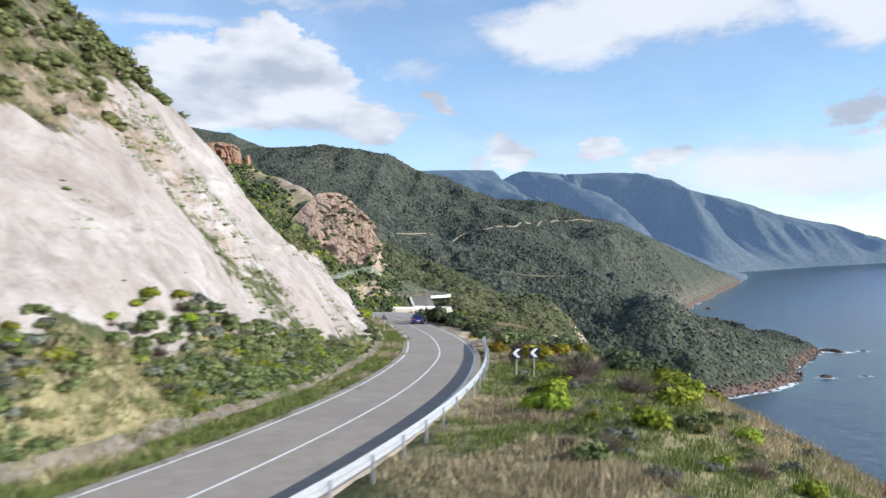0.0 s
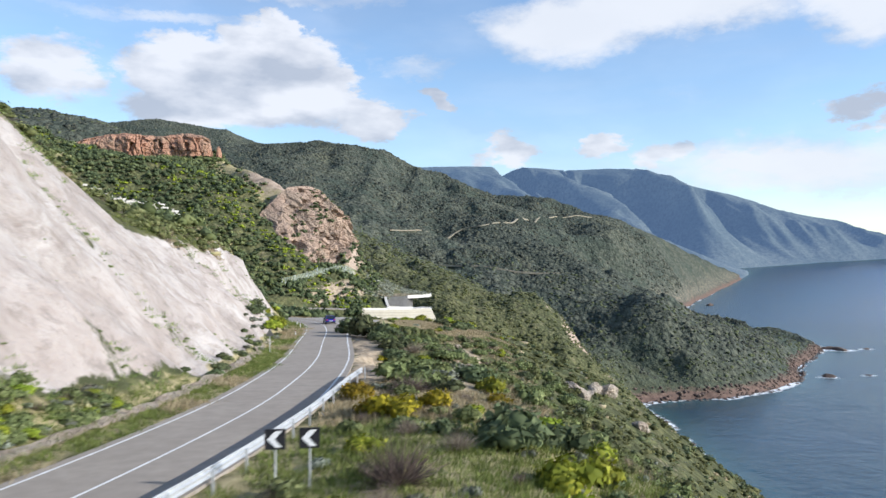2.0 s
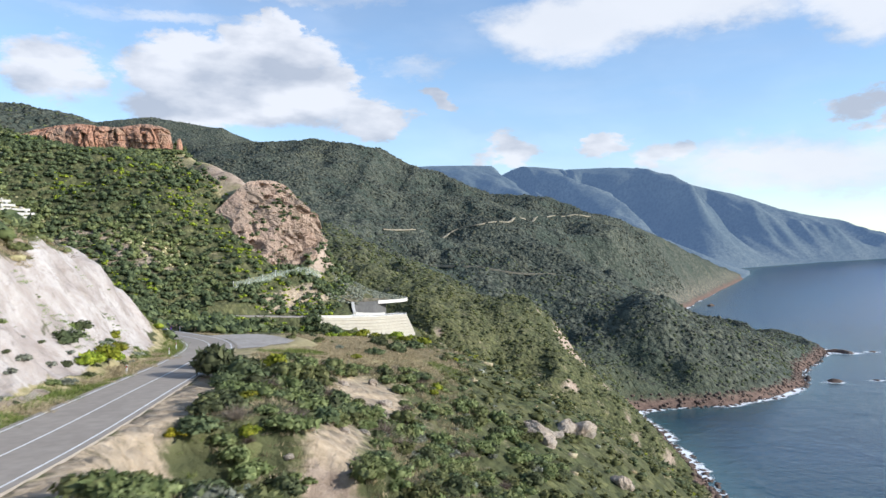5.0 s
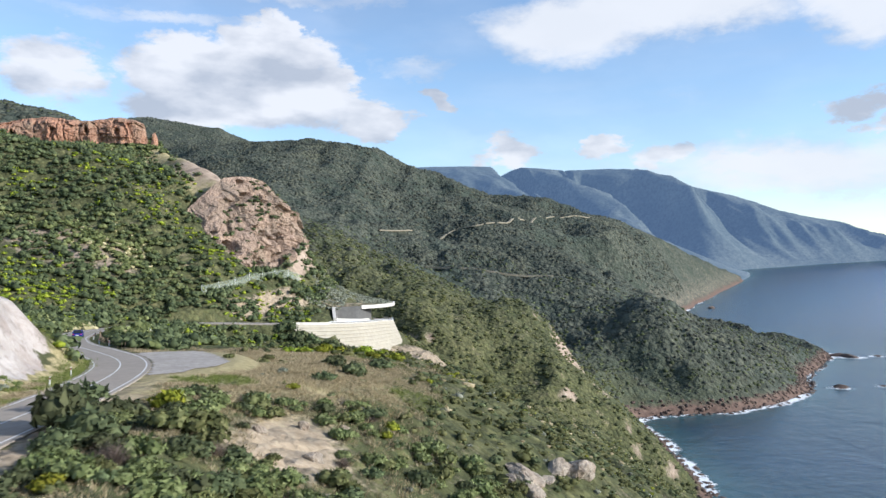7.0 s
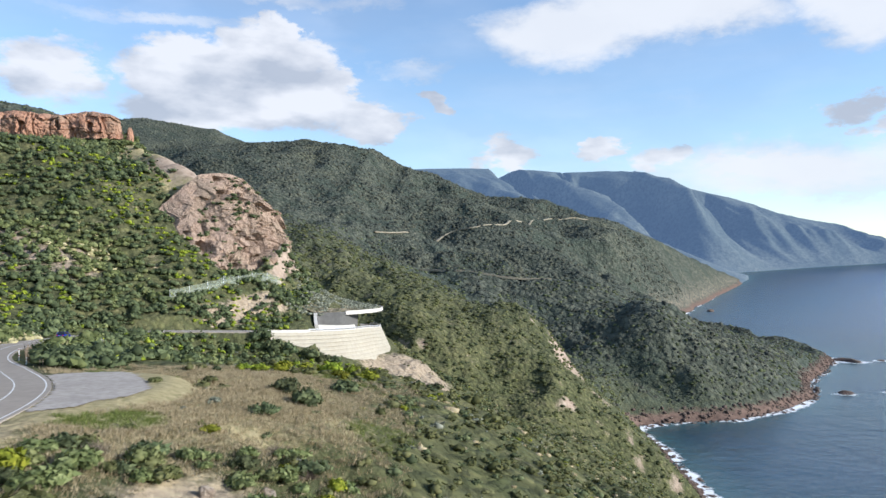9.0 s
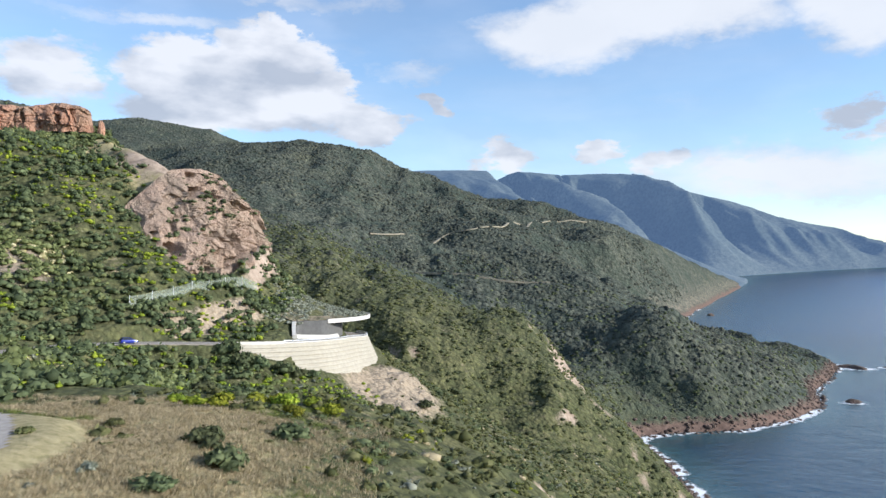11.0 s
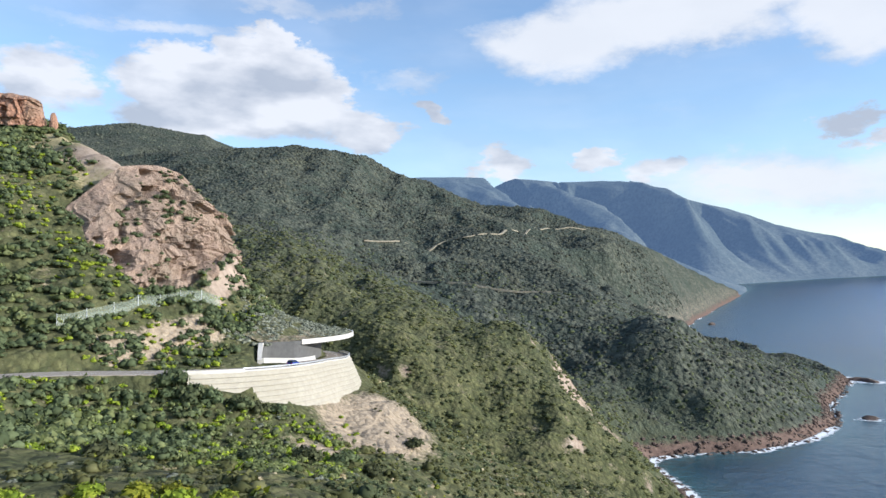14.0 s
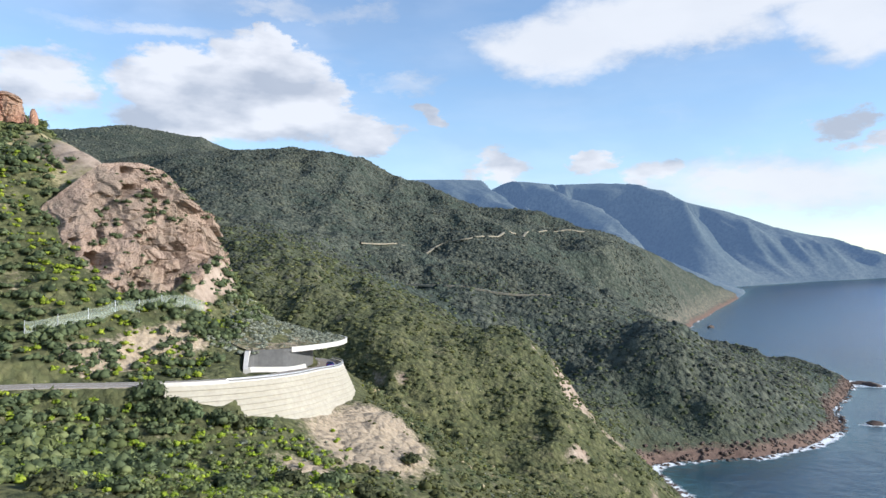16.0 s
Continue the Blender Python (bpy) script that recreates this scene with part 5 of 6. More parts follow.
# ---- crib wall above the cutting ----
def build_crib_wall():
    crib = tagged(new("crib_wall"), "stepped white concrete crib wall on the hillside above the cutting", "crib wall")
    bar = to_mesh("beam", box_bm((2.0, 0.26, 0.30), (0, 0, 0), 0.03), MAT["white_concrete"])
    stub = to_mesh("header", box_bm((0.26, 1.3, 0.24), (0, 0, 0), 0.03), MAT["white_concrete"])
    line = spline([(-48.5, 133, 130.2), (-45, 136.5, 129.0), (-41, 140, 127.6), (-37, 143.5, 127.0), (-32.0, 147, 126.8)], 0.5)
    ls = np.r_[0, np.cumsum(np.linalg.norm(np.diff(line[:, :2], axis=0), axis=1))]
    rng = np.random.RandomState(2)
    for row in range(-2, 6):
        end = [ls[-1], ls[-1] - 0.5, ls[-1] - 1.0, ls[-1] - 2.5, ls[-1] - 4.5, 8.0][max(row, 0)]
        for k, s in enumerate(np.arange(0.5 + 0.5 * (row % 2), end, 2.06)):
            p = [float(np.interp(s, ls, line[:, j])) for j in range(3)]
            q = [float(np.interp(s + 0.5, ls, line[:, j])) for j in range(3)]
            a = math.atan2(q[1] - p[1], q[0] - p[0])
            ob = part("beam", bar, crib)
            ob.matrix_local = Matrix.Translation((p[0] - 0.12 * row, p[1] + 0.14 * row, p[2] + 0.5 * row)) @ Matrix.Rotation(a, 4, "Z") @ Matrix.Rotation(rng.uniform(-0.02, 0.02), 4, "Y")
            hb = part("header", stub, crib)
            hb.matrix_local = Matrix.Translation((p[0] - 0.12 * row - 0.2, p[1] + 0.14 * row + 0.35, p[2] + 0.5 * row + 0.25)) @ Matrix.Rotation(a, 4, "Z")


build_crib_wall()


# ---- rockfall net ----
def build_net():
    m, nt, b = material("net_mesh", 0.6, 0.3, 0.3)
    b.inputs["Base Color"].default_value = (0.30, 0.34, 0.27, 1)
    tr = nt.nodes.new("ShaderNodeBsdfTransparent")
    mx = nt.nodes.new("ShaderNodeMixShader")
    wv = noise_tex(nt, 3.0, 4, 0.6, position(nt))
    nt.links.new(ramp(nt, wv, [(0.3, 0.35), (0.7, 0.65)]), mx.inputs[0])
    nt.links.new(tr.outputs[0], mx.inputs[1])
    nt.links.new(b.outputs[0], mx.inputs[2])
    nt.links.new(mx.outputs[0], nt.nodes["Material Output"].inputs[0])
    net = tagged(new("rockfall_fence"), "grey-green wire rockfall net on steel posts below the cliff", "fence")
    line = spline([(-51.5, 309.5, 110), (-48.0, 315, 111), (-43.4, 323.5, 113.0), (-39.4, 333, 113.6), (-35.4, 342.5, 114.8), (-31.6, 349, 115.6), (-28.8, 353, 113.2)], 0.5)
    line[:, 2] = 0.5 * line[:, 2] + 0.5 * (ground_z(line[:, 0], line[:, 1]) + 0.7)
    zz = line[:, 2] - 0.7
    sag = -0.25 * np.abs(np.sin(np.arange(len(line)) * math.pi / 14))
    rows = [np.c_[line[:, 0] + 0.10 * math.sin(k * 1.1), line[:, 1], zz + 3.0 * k / 7 + sag * k / 7] for k in range(8)]
    part("net", mesh_from("net", np.vstack(rows), grid_faces(len(line), 8), m, True), net, "fine wire netting")
    for k in range(0, len(line), 14):
        x, y = line[k, :2]
        part("post", tube_bm(0.09, 0.09, (x, y, zz[k] - 1.5), (x, y, zz[k] + 3.2)), net, "steel post", MAT["steel"])


build_net()


# ---- old fence of wooden stakes at the lay-by ----
def build_stake_fence():
    fence = tagged(new("stake_fence"), "line of weathered wooden stakes beside the road", "fence")
    rng = np.random.RandomState(3)
    for i in range(26):
        s = road_s_of_y(186) + i * 1.7
        p = road_at(s, 5.2)
        h = rng.uniform(0.9, 1.3)
        gz = float(ground_z(p[0], p[1]))
        part("stake", tube_bm(0.06, 0.05, (p[0], p[1], gz - 0.2), (p[0] + rng.uniform(-0.1, 0.1), p[1], gz + h), 6), fence, "", MAT["wood"])


build_stake_fence()


# ---- far roads on the hills ----
def far_road(name, pts, width, label, lift=0.8):
    line = spline([(x, y, 0) for x, y in pts], 6)
    t = np.gradient(line[:, :2], axis=0)
    t /= np.linalg.norm(t, axis=1)[:, None]
    nrm = np.c_[t[:, 1], -t[:, 0]]
    l, r = line[:, :2] - nrm * width / 2, line[:, :2] + nrm * width / 2
    z = np.maximum(ground_z(l[:, 0], l[:, 1]), ground_z(r[:, 0], r[:, 1]))
    z = np.convolve(np.pad(z, 4, mode="edge"), np.ones(9) / 9, "valid") + lift
    n = len(line)
    v = np.vstack([np.c_[l, z], np.c_[r, z], np.c_[r, z - 2], np.c_[l, z - 2]])
    f = [(j * n + i, j * n + i + 1, ((j + 1) % 4) * n + i + 1, ((j + 1) % 4) * n + i) for i in range(n - 1) for j in range(4)]
    tagged(new(name, mesh_from(name, v, f, MAT["track"])), label, kind="structure")


far_road("road_far", [(-83, 1313), (-33, 1361), (5, 1440), (40, 1480), (89, 1473), (143, 1529), (185, 1640), (221, 1744), (262, 1815), (307, 1872), (344, 1902), (396, 1963)], 4.5, "pale road cut across the far hillside", 1.2)
far_road("road_ridge", [(-120, 840), (-70, 850), (-30, 875), (0, 884), (40, 876), (90, 872), (140, 872)], 4.5, "pale road along the next ridge")


# ---- blue car ----
def build_car():
    car = tagged(new("car"), "small dark blue hatchback driving along the coast road", "car")
    secs = [(-2.02, 0.62, 0.42, 0.72), (-1.98, 0.78, 0.30, 0.86), (-1.7, 0.86, 0.24, 0.94), (-0.9, 0.88, 0.22, 0.95), (0.6, 0.88, 0.22, 0.95), (1.1, 0.87, 0.24, 0.90), (1.75, 0.84, 0.28, 0.78), (1.98, 0.72, 0.36, 0.68), (2.04, 0.55, 0.42, 0.60)]
    bm = bmesh.new()
    rings = []
    for y, w, z0, z1 in secs:
        zm = z0 + 0.62 * (z1 - z0)
        pts = [(-w * 0.9, z0), (-w, z0 + 0.12), (-w, zm), (-w * 0.93, z1), (w * 0.93, z1), (w, zm), (w, z0 + 0.12), (w * 0.9, z0)]
        rings.append([bm.verts.new((x, y, z)) for x, z in pts])
    for a, b in zip(rings, rings[1:]):
        for i in range(8):
            bm.faces.new((a[i], a[(i + 1) % 8], b[(i + 1) % 8], b[i]))
    bm.faces.new(rings[0])
    bm.faces.new(rings[-1][::-1])
    bmesh.ops.recalc_face_normals(bm, faces=bm.faces[:])
    body = part("body", bm, car, "dark blue painted body", MAT["car_paint"])
    bm = bmesh.new()
    low = [(-0.80, -1.85, 0.93), (0.80, -1.85, 0.93), (0.80, 0.95, 0.90), (-0.80, 0.95, 0.90)]
    high = [(-0.60, -1.45, 1.42), (0.60, -1.45, 1.42), (0.58, 0.15, 1.42), (-0.58, 0.15, 1.42)]
    lv, hv = [bm.verts.new(p) for p in low], [bm.verts.new(p) for p in high]
    for i in range(4):
        bm.faces.new((lv[i], lv[(i + 1) % 4], hv[(i + 1) % 4], hv[i]))
    bm.faces.new(hv)
    bmesh.ops.recalc_face_normals(bm, faces=bm.faces[:])
    part("cabin_glass", bm, car, "dark tinted windows", MAT["glass_dark"])
    part("roof", box_bm((1.22, 1.66, 0.06), (0, -0.65, 1.44), 0.03), car, "", MAT["car_paint"])
    for sx in (-1, 1):
        for y0, z0, y1, z1 in ((-1.86, 0.93, -1.45, 1.44), (0.95, 0.90, 0.16, 1.44)):
            part("pillar", tube_bm(0.045, 0.045, (sx * 0.80, y0, z0), (sx * 0.59, y1, z1), 6), car, "", MAT["car_paint"])
        part("tail_light", box_bm((0.26, 0.06, 0.16), (sx * 0.60, -2.0, 0.72), 0.02), car, "red tail light", MAT["red"])
        part("headlight", box_bm((0.28, 0.08, 0.12), (sx * 0.58, 1.97, 0.62), 0.03), car, "clear headlight", MAT["sign_white"])
        part("door_mirror", box_bm((0.18, 0.1, 0.12), (sx * 0.98, 0.55, 0.98), 0.03), car, "", MAT["car_paint"])
    part("bumper", box_bm((1.5, 0.12, 0.16), (0, -2.02, 0.36), 0.03), car, "dark rear bumper", MAT["dark"])
    part("number_plate", box_bm((0.5, 0.02, 0.11), (0, -2.06, 0.56)), car, "white plate with plain bar", MAT["sign_white"])
    wheels = []
    for sx in (-1, 1):
        for y in (-1.25, 1.3):
            wheel = new("wheel")
            wheel.parent = car
            wheel.location = (sx * 0.80, y, 0.31)
            part("tyre", tube_bm(0.31, 0.31, (-0.1, 0, 0), (0.1, 0, 0), 20), wheel, "black tyre", MAT["tyre"])
            part("rim", tube_bm(0.20, 0.20, (-0.11, 0, 0), (0.11, 0, 0), 12), wheel, "alloy rim", MAT["rim"])
            wheels.append(wheel)
    return car


car = build_car()
# seconds and metres along the road
yS = road_s_of_y
CAR_AT = [(0.0, yS(122.0)), (0.5, yS(132.0)), (1.5, yS(149.5)), (2.5, yS(162.0)), (3.5, yS(173.5)), (4.2, yS(181.5)), (5.2, yS(193.0)), (6.3, yS(206.0)), (7.0, yS(216.0)), (8.0, yS(232.0)),
          (9.2, s_near(-54.5, 258)), (11.3, s_near(-40, 295.5)), (12.5, s_near(-18.5, 311)), (13.5, s_near(-9, 325)), (14.5, s_near(-3.8, 341)), (15.3, s_near(-1.2, 356)), (16.0, s_near(0.2, 367))]


def motions():
    ts, sv = zip(*CAR_AT)
    rows = []
    for t in np.arange(0, 16.01, 0.5):
        # smooth speed between the given places
        w = np.exp(-((np.linspace(-0.8, 0.8, 17)) ** 2) / 0.3)
        s = float(np.sum(w * np.interp(t + np.linspace(-0.8, 0.8, 17), (-2,) + ts + (18,), (sv[0] - 40,) + sv + (sv[-1] + 36,))) / w.sum())
        p, q = road_at(s, 1.5), road_at(s + 1.5, 1.5)
        d = q - p
        a = math.degrees(math.atan2(-d[0], d[1]))
        tilt = math.degrees(math.atan2(d[2], math.hypot(d[0], d[1])))
        rows.append((float(t), Matrix.Translation(p) @ pose(0, 0, 0.012, 0, 0, a) @ pose(0, 0, 0, tilt, 0, 0)))
    walk(car, rows)


# ---- vegetation ----
def blob(rng, sub=1, rough=0.3, flat=0.75):
    bm = bmesh.new()
    bmesh.ops.create_icosphere(bm, subdivisions=sub, radius=1)
    bm.verts.ensure_lookup_table()
    bm.faces.ensure_lookup_table()
    v = np.array([q.co for q in bm.verts])
    f = np.array([[q.index for q in fc.verts] for fc in bm.faces])
    bm.free()
    off = Vector(rng.uniform(-40, 40, 3))
    k = np.array([1 + rough * 1.5 * noise.noise(Vector(q) * 1.7 + off) + rng.uniform(-rough, rough) * 0.4 for q in v])
    v = v * k[:, None]
    v[:, 2] = np.where(v[:, 2] < 0, v[:, 2] * 0.35, v[:, 2] * flat)
    return v, f


def leaves(rng, n, size, centres, radii, up=0.35):
    """Leaf sprays as small bent pairs of triangles over lumps of the given centres and radii."""
    c = centres[rng.randint(len(centres), size=n)]
    idx = rng.randint(len(centres), size=n)
    c, r = centres[idx], radii[idx][:, None]
    d = rng.normal(size=(n, 3))
    d[:, 2] = np.abs(d[:, 2]) * 0.9 - 0.15
    d /= np.linalg.norm(d, axis=1)[:, None]
    p = c + d * r * rng.uniform(0.82, 1.12, (n, 1))
    a = np.cross(d, rng.normal(size=(n, 3)))
    a /= np.linalg.norm(a, axis=1)[:, None]
    b = np.cross(d, a) + d * rng.uniform(-0.2, 0.9, (n, 1))
    s = size * rng.uniform(0.6, 1.5, (n, 1))
    v = np.stack([p - a * s * 0.5, p + b * s, p + a * s * 0.5, p - b * s * 0.4 + d * s * 0.2], 1).reshape(-1, 3)
    q = np.arange(n)[:, None] * 4
    f = np.vstack([q + np.array([[0, 1, 2]]), q + np.array([[0, 2, 3]])])
    return v, f


def shrub_shape(seed, n=300, size=0.18, lumps=8, core=0.86, spread=0.62, tall=0.62):
    rng = np.random.RandomState(seed)
    ang, rad = rng.uniform(0, 6.28, lumps), np.sqrt(rng.uniform(0, 1, lumps)) * spread
    centres = np.c_[np.cos(ang) * rad, np.sin(ang) * rad, tall * (1 - rad**2) * rng.uniform(0.5, 1.0, lumps)]
    radii = rng.uniform(0.30, 0.46, lumps) * (1.45 if lumps < 4 else 1.0)
    vs, fs, k = [], [], 0
    for c, r in zip(centres, radii):
        v, f = blob(rng, 1, 0.28, 1.0)
        vs.append(v * r * core + c)
        fs.append(f + k)
        k += len(v)
    v, f = leaves(rng, n, size, centres, radii)
    vs.append(v)
    fs.append(f + k)
    v = np.vstack(vs)
    v[:, 2] = np.maximum(v[:, 2], -0.12)
    return v, np.vstack(fs)


def twig_shape(seed, n=620):
    rng = np.random.RandomState(seed)
    d = rng.normal(size=(n, 3))
    d[:, 2] = np.abs(d[:, 2]) + 0.35
    d /= np.linalg.norm(d, axis=1)[:, None]
    a = np.cross(d, rng.normal(size=(n, 3)))
    a /= np.linalg.norm(a, axis=1)[:, None]
    st = d * rng.uniform(0.0, 0.5, (n, 1))
    en = st + (d + rng.normal(size=(n, 3)) * 0.25) * rng.uniform(0.35, 0.7, (n, 1))
    w = 0.009
    v = np.stack([st - a * w, st + a * w, en + a * w * 0.3, en - a * w * 0.3], 1).reshape(-1, 3)
    q = np.arange(n)[:, None] * 4
    return v, np.vstack([q + np.array([[0, 1, 2]]), q + np.array([[0, 2, 3]])])


def tuft_shape(seed, n=60, lean=0.5):
    rng = np.random.RandomState(seed)
    ang, rad = rng.uniform(0, 6.28, n), np.sqrt(rng.uniform(0, 1, n))
    root = np.c_[np.cos(ang) * rad, np.sin(ang) * rad, np.zeros(n) - 0.05]
    tip = root * 1.15 + np.c_[rng.normal(0, lean * 0.35, (n, 2)), rng.uniform(0.35, 1.0, n)]
    w = np.c_[np.sin(ang), -np.cos(ang), np.zeros(n)] * 0.038
    v = np.stack([root - w, root + w, tip], 1).reshape(-1, 3)
    return v, np.arange(n)[:, None] * 3 + np.array([[0, 1, 2]])


def far_shape(seed, leafy=9):
    rng = np.random.RandomState(seed)
    v, f = blob(rng, 1, 0.36, 0.85)
    v2, f2 = leaves(rng, leafy, 0.42, np.zeros((1, 3)), np.array([0.95]))
    return np.vstack([v, v2]), np.vstack([f, f2 + len(v)])


def tiny_shape(seed):
    rng = np.random.RandomState(seed)
    v = np.array([(0, 0, 0.95), (0.9, 0.1, 0.25), (0.2, 0.95, 0.3), (-0.85, 0.3, 0.25), (-0.35, -0.9, 0.3), (0.55, -0.75, 0.28), (0.6, 0.55, 0.68), (-0.5, 0.5, 0.72), (-0.1, -0.6, 0.75)]) * rng.uniform(0.72, 1.25, (9, 1))
    f = np.array([(0, 6, 7), (0, 7, 8), (0, 8, 6), (6, 1, 2), (6, 2, 7), (7, 2, 3), (7, 3, 4), (7, 4, 8), (8, 4, 5), (8, 5, 1), (8, 1, 6)])
    low = v[1:6].copy()
    low[:, 2] = -0.3
    v = np.vstack([v, low])
    ring = [(1 + i, 9 + i, 9 + (i + 1) % 5) for i in range(5)] + [(1 + i, 9 + (i + 1) % 5, 1 + (i + 1) % 5) for i in range(5)]
    return v, np.vstack([f, np.array(ring)])


def strew(name, label, shapes, x, y, r, mat, seed, sink=0.1, tall=(0.7, 1.1), z=None):
    """Many plants, too many to count, as one sheet of real geometry."""
    rng = np.random.RandomState(seed)
    which = rng.randint(len(shapes), size=len(x))
    z = ground_z(x, y) if z is None else z
    vs, fs, k = [], [], 0
    for i, (v, f) in enumerate(shapes):
        m = which == i
        n = int(m.sum())
        if not n:
            continue
        a = rng.uniform(0, 6.28, n)
        c, s = np.cos(a)[:, None], np.sin(a)[:, None]
        h = rng.uniform(*tall, n)[:, None]
        rr = r[m][:, None]
        px = (v[None, :, 0] * c - v[None, :, 1] * s) * rr + x[m][:, None]
        py = (v[None, :, 0] * s + v[None, :, 1] * c) * rr + y[m][:, None]
        pz = (v[None, :, 2] * h - sink) * rr + z[m][:, None]
        vs.append(np.stack([px, py, pz], -1).reshape(-1, 3))
        fs.append((f[None] + (np.arange(n) * len(v))[:, None, None]).reshape(-1, 3) + k)
        k += n * len(v)
    me = mesh_from(name, np.vstack(vs), np.vstack(fs), MAT[mat], True)
    return tagged(new(name, me), label, kind="stuff")


def scatter(seed, n, x0, x1, y0, y1):
    rng = np.random.RandomState(seed)
    return rng.uniform(x0, x1, n), rng.uniform(y0, y1, n), rng


def cover(x, y):
    """Where scrub grows: 0 on road, shelter, cutting and bare ground."""
    ok = np.ones(len(x))
    ok *= mask_at(RDIST, x, y) > 5.4
    ok *= mask_at(CUT, x, y) < 0.3
    ok *= mask_at(LAYBY, x, y) < 0.2
    ok *= mask_at(CC, x, y) > 9
    onwall = (mask_at(RDIST, x, y) < 10.5) & (y > 300) & (mask_at(RSIDE, x, y) > 0) & (x > -24)
    a, b = np.array((-49.0, 132.0)), np.array((-31.0, 147.5))
    tt = np.clip(((x - a[0]) * (b - a)[0] + (y - a[1]) * (b - a)[1]) / ((b - a) @ (b - a)), 0, 1)
    ok *= np.hypot(x - a[0] - tt * (b - a)[0] - 1.0, y - a[1] - tt * (b - a)[1] + 2.0) > 5.6
    roof = (x > -19) & (x < 7) & (y > 318) & (y < 406)
    return ok * ~onwall * ~roof


FAR = [far_shape(i) for i in range(6)]
TINY = [tiny_shape(i) for i in range(5)]
MID = [shrub_shape(50 + i, 24, 0.26, 3, spread=0.5) for i in range(6)]
HILL = [shrub_shape(150 + i, 12, 0.32, 2, spread=0.45) for i in range(6)]

# the camera's stretch of slope, nearest first
KINDS = {
    "maquis": ("shrub", "low rounded green maquis shrub on the dry slope", [shrub_shape(i) for i in range(4)]),
    "dark_green": ("mastic_bush", "dense dark green mastic bush", [shrub_shape(10 + i, 340, 0.17, 9) for i in range(4)]),
    "spurge": ("spurge_bush", "rounded lime-green tree spurge bush", [shrub_shape(20 + i, 320, 0.155, 7, spread=0.5, tall=0.55) for i in range(3)]),
    "gorse": ("gorse_bush", "yellow-flowering gorse bush on the dry slope", [shrub_shape(30 + i, 420, 0.13, 8) for i in range(2)]),
    "silver": ("silver_shrub", "small grey-leaved shrub in dry grass", [shrub_shape(40 + i, 240, 0.16, 6) for i in range(2)]),
    "twig": ("dry_bush", "leafless grey-brown twiggy bush", [twig_shape(60 + i) for i in range(3)]),
}
PLANT_ME = {k: [mesh_from(nm, v, f, MAT[k], True) for v, f in shapes] for k, (nm, lab, shapes) in KINDS.items()}
COUNT = {k: 0 for k in KINDS}
OVER = {}


def plant(kind, x, y, r, h=0.85, turn=0.0, dz=0.0):
    nm, label, _ = KINDS[kind]
    if COUNT[kind] >= 280:
        OVER.setdefault(kind, []).append((x, y, r, h))
        return
    ms = PLANT_ME[kind]
    ob = tagged(new(nm, ms[COUNT[kind] % len(ms)]), label, "shrub", nm.replace("_", " ") + " plants")
    COUNT[kind] += 1
    ob.matrix_world = Matrix.LocRotScale((x, y, float(ground_z(x, y)) - 0.08 * r + dz), Euler((0, 0, turn)), (r, r, r * h))


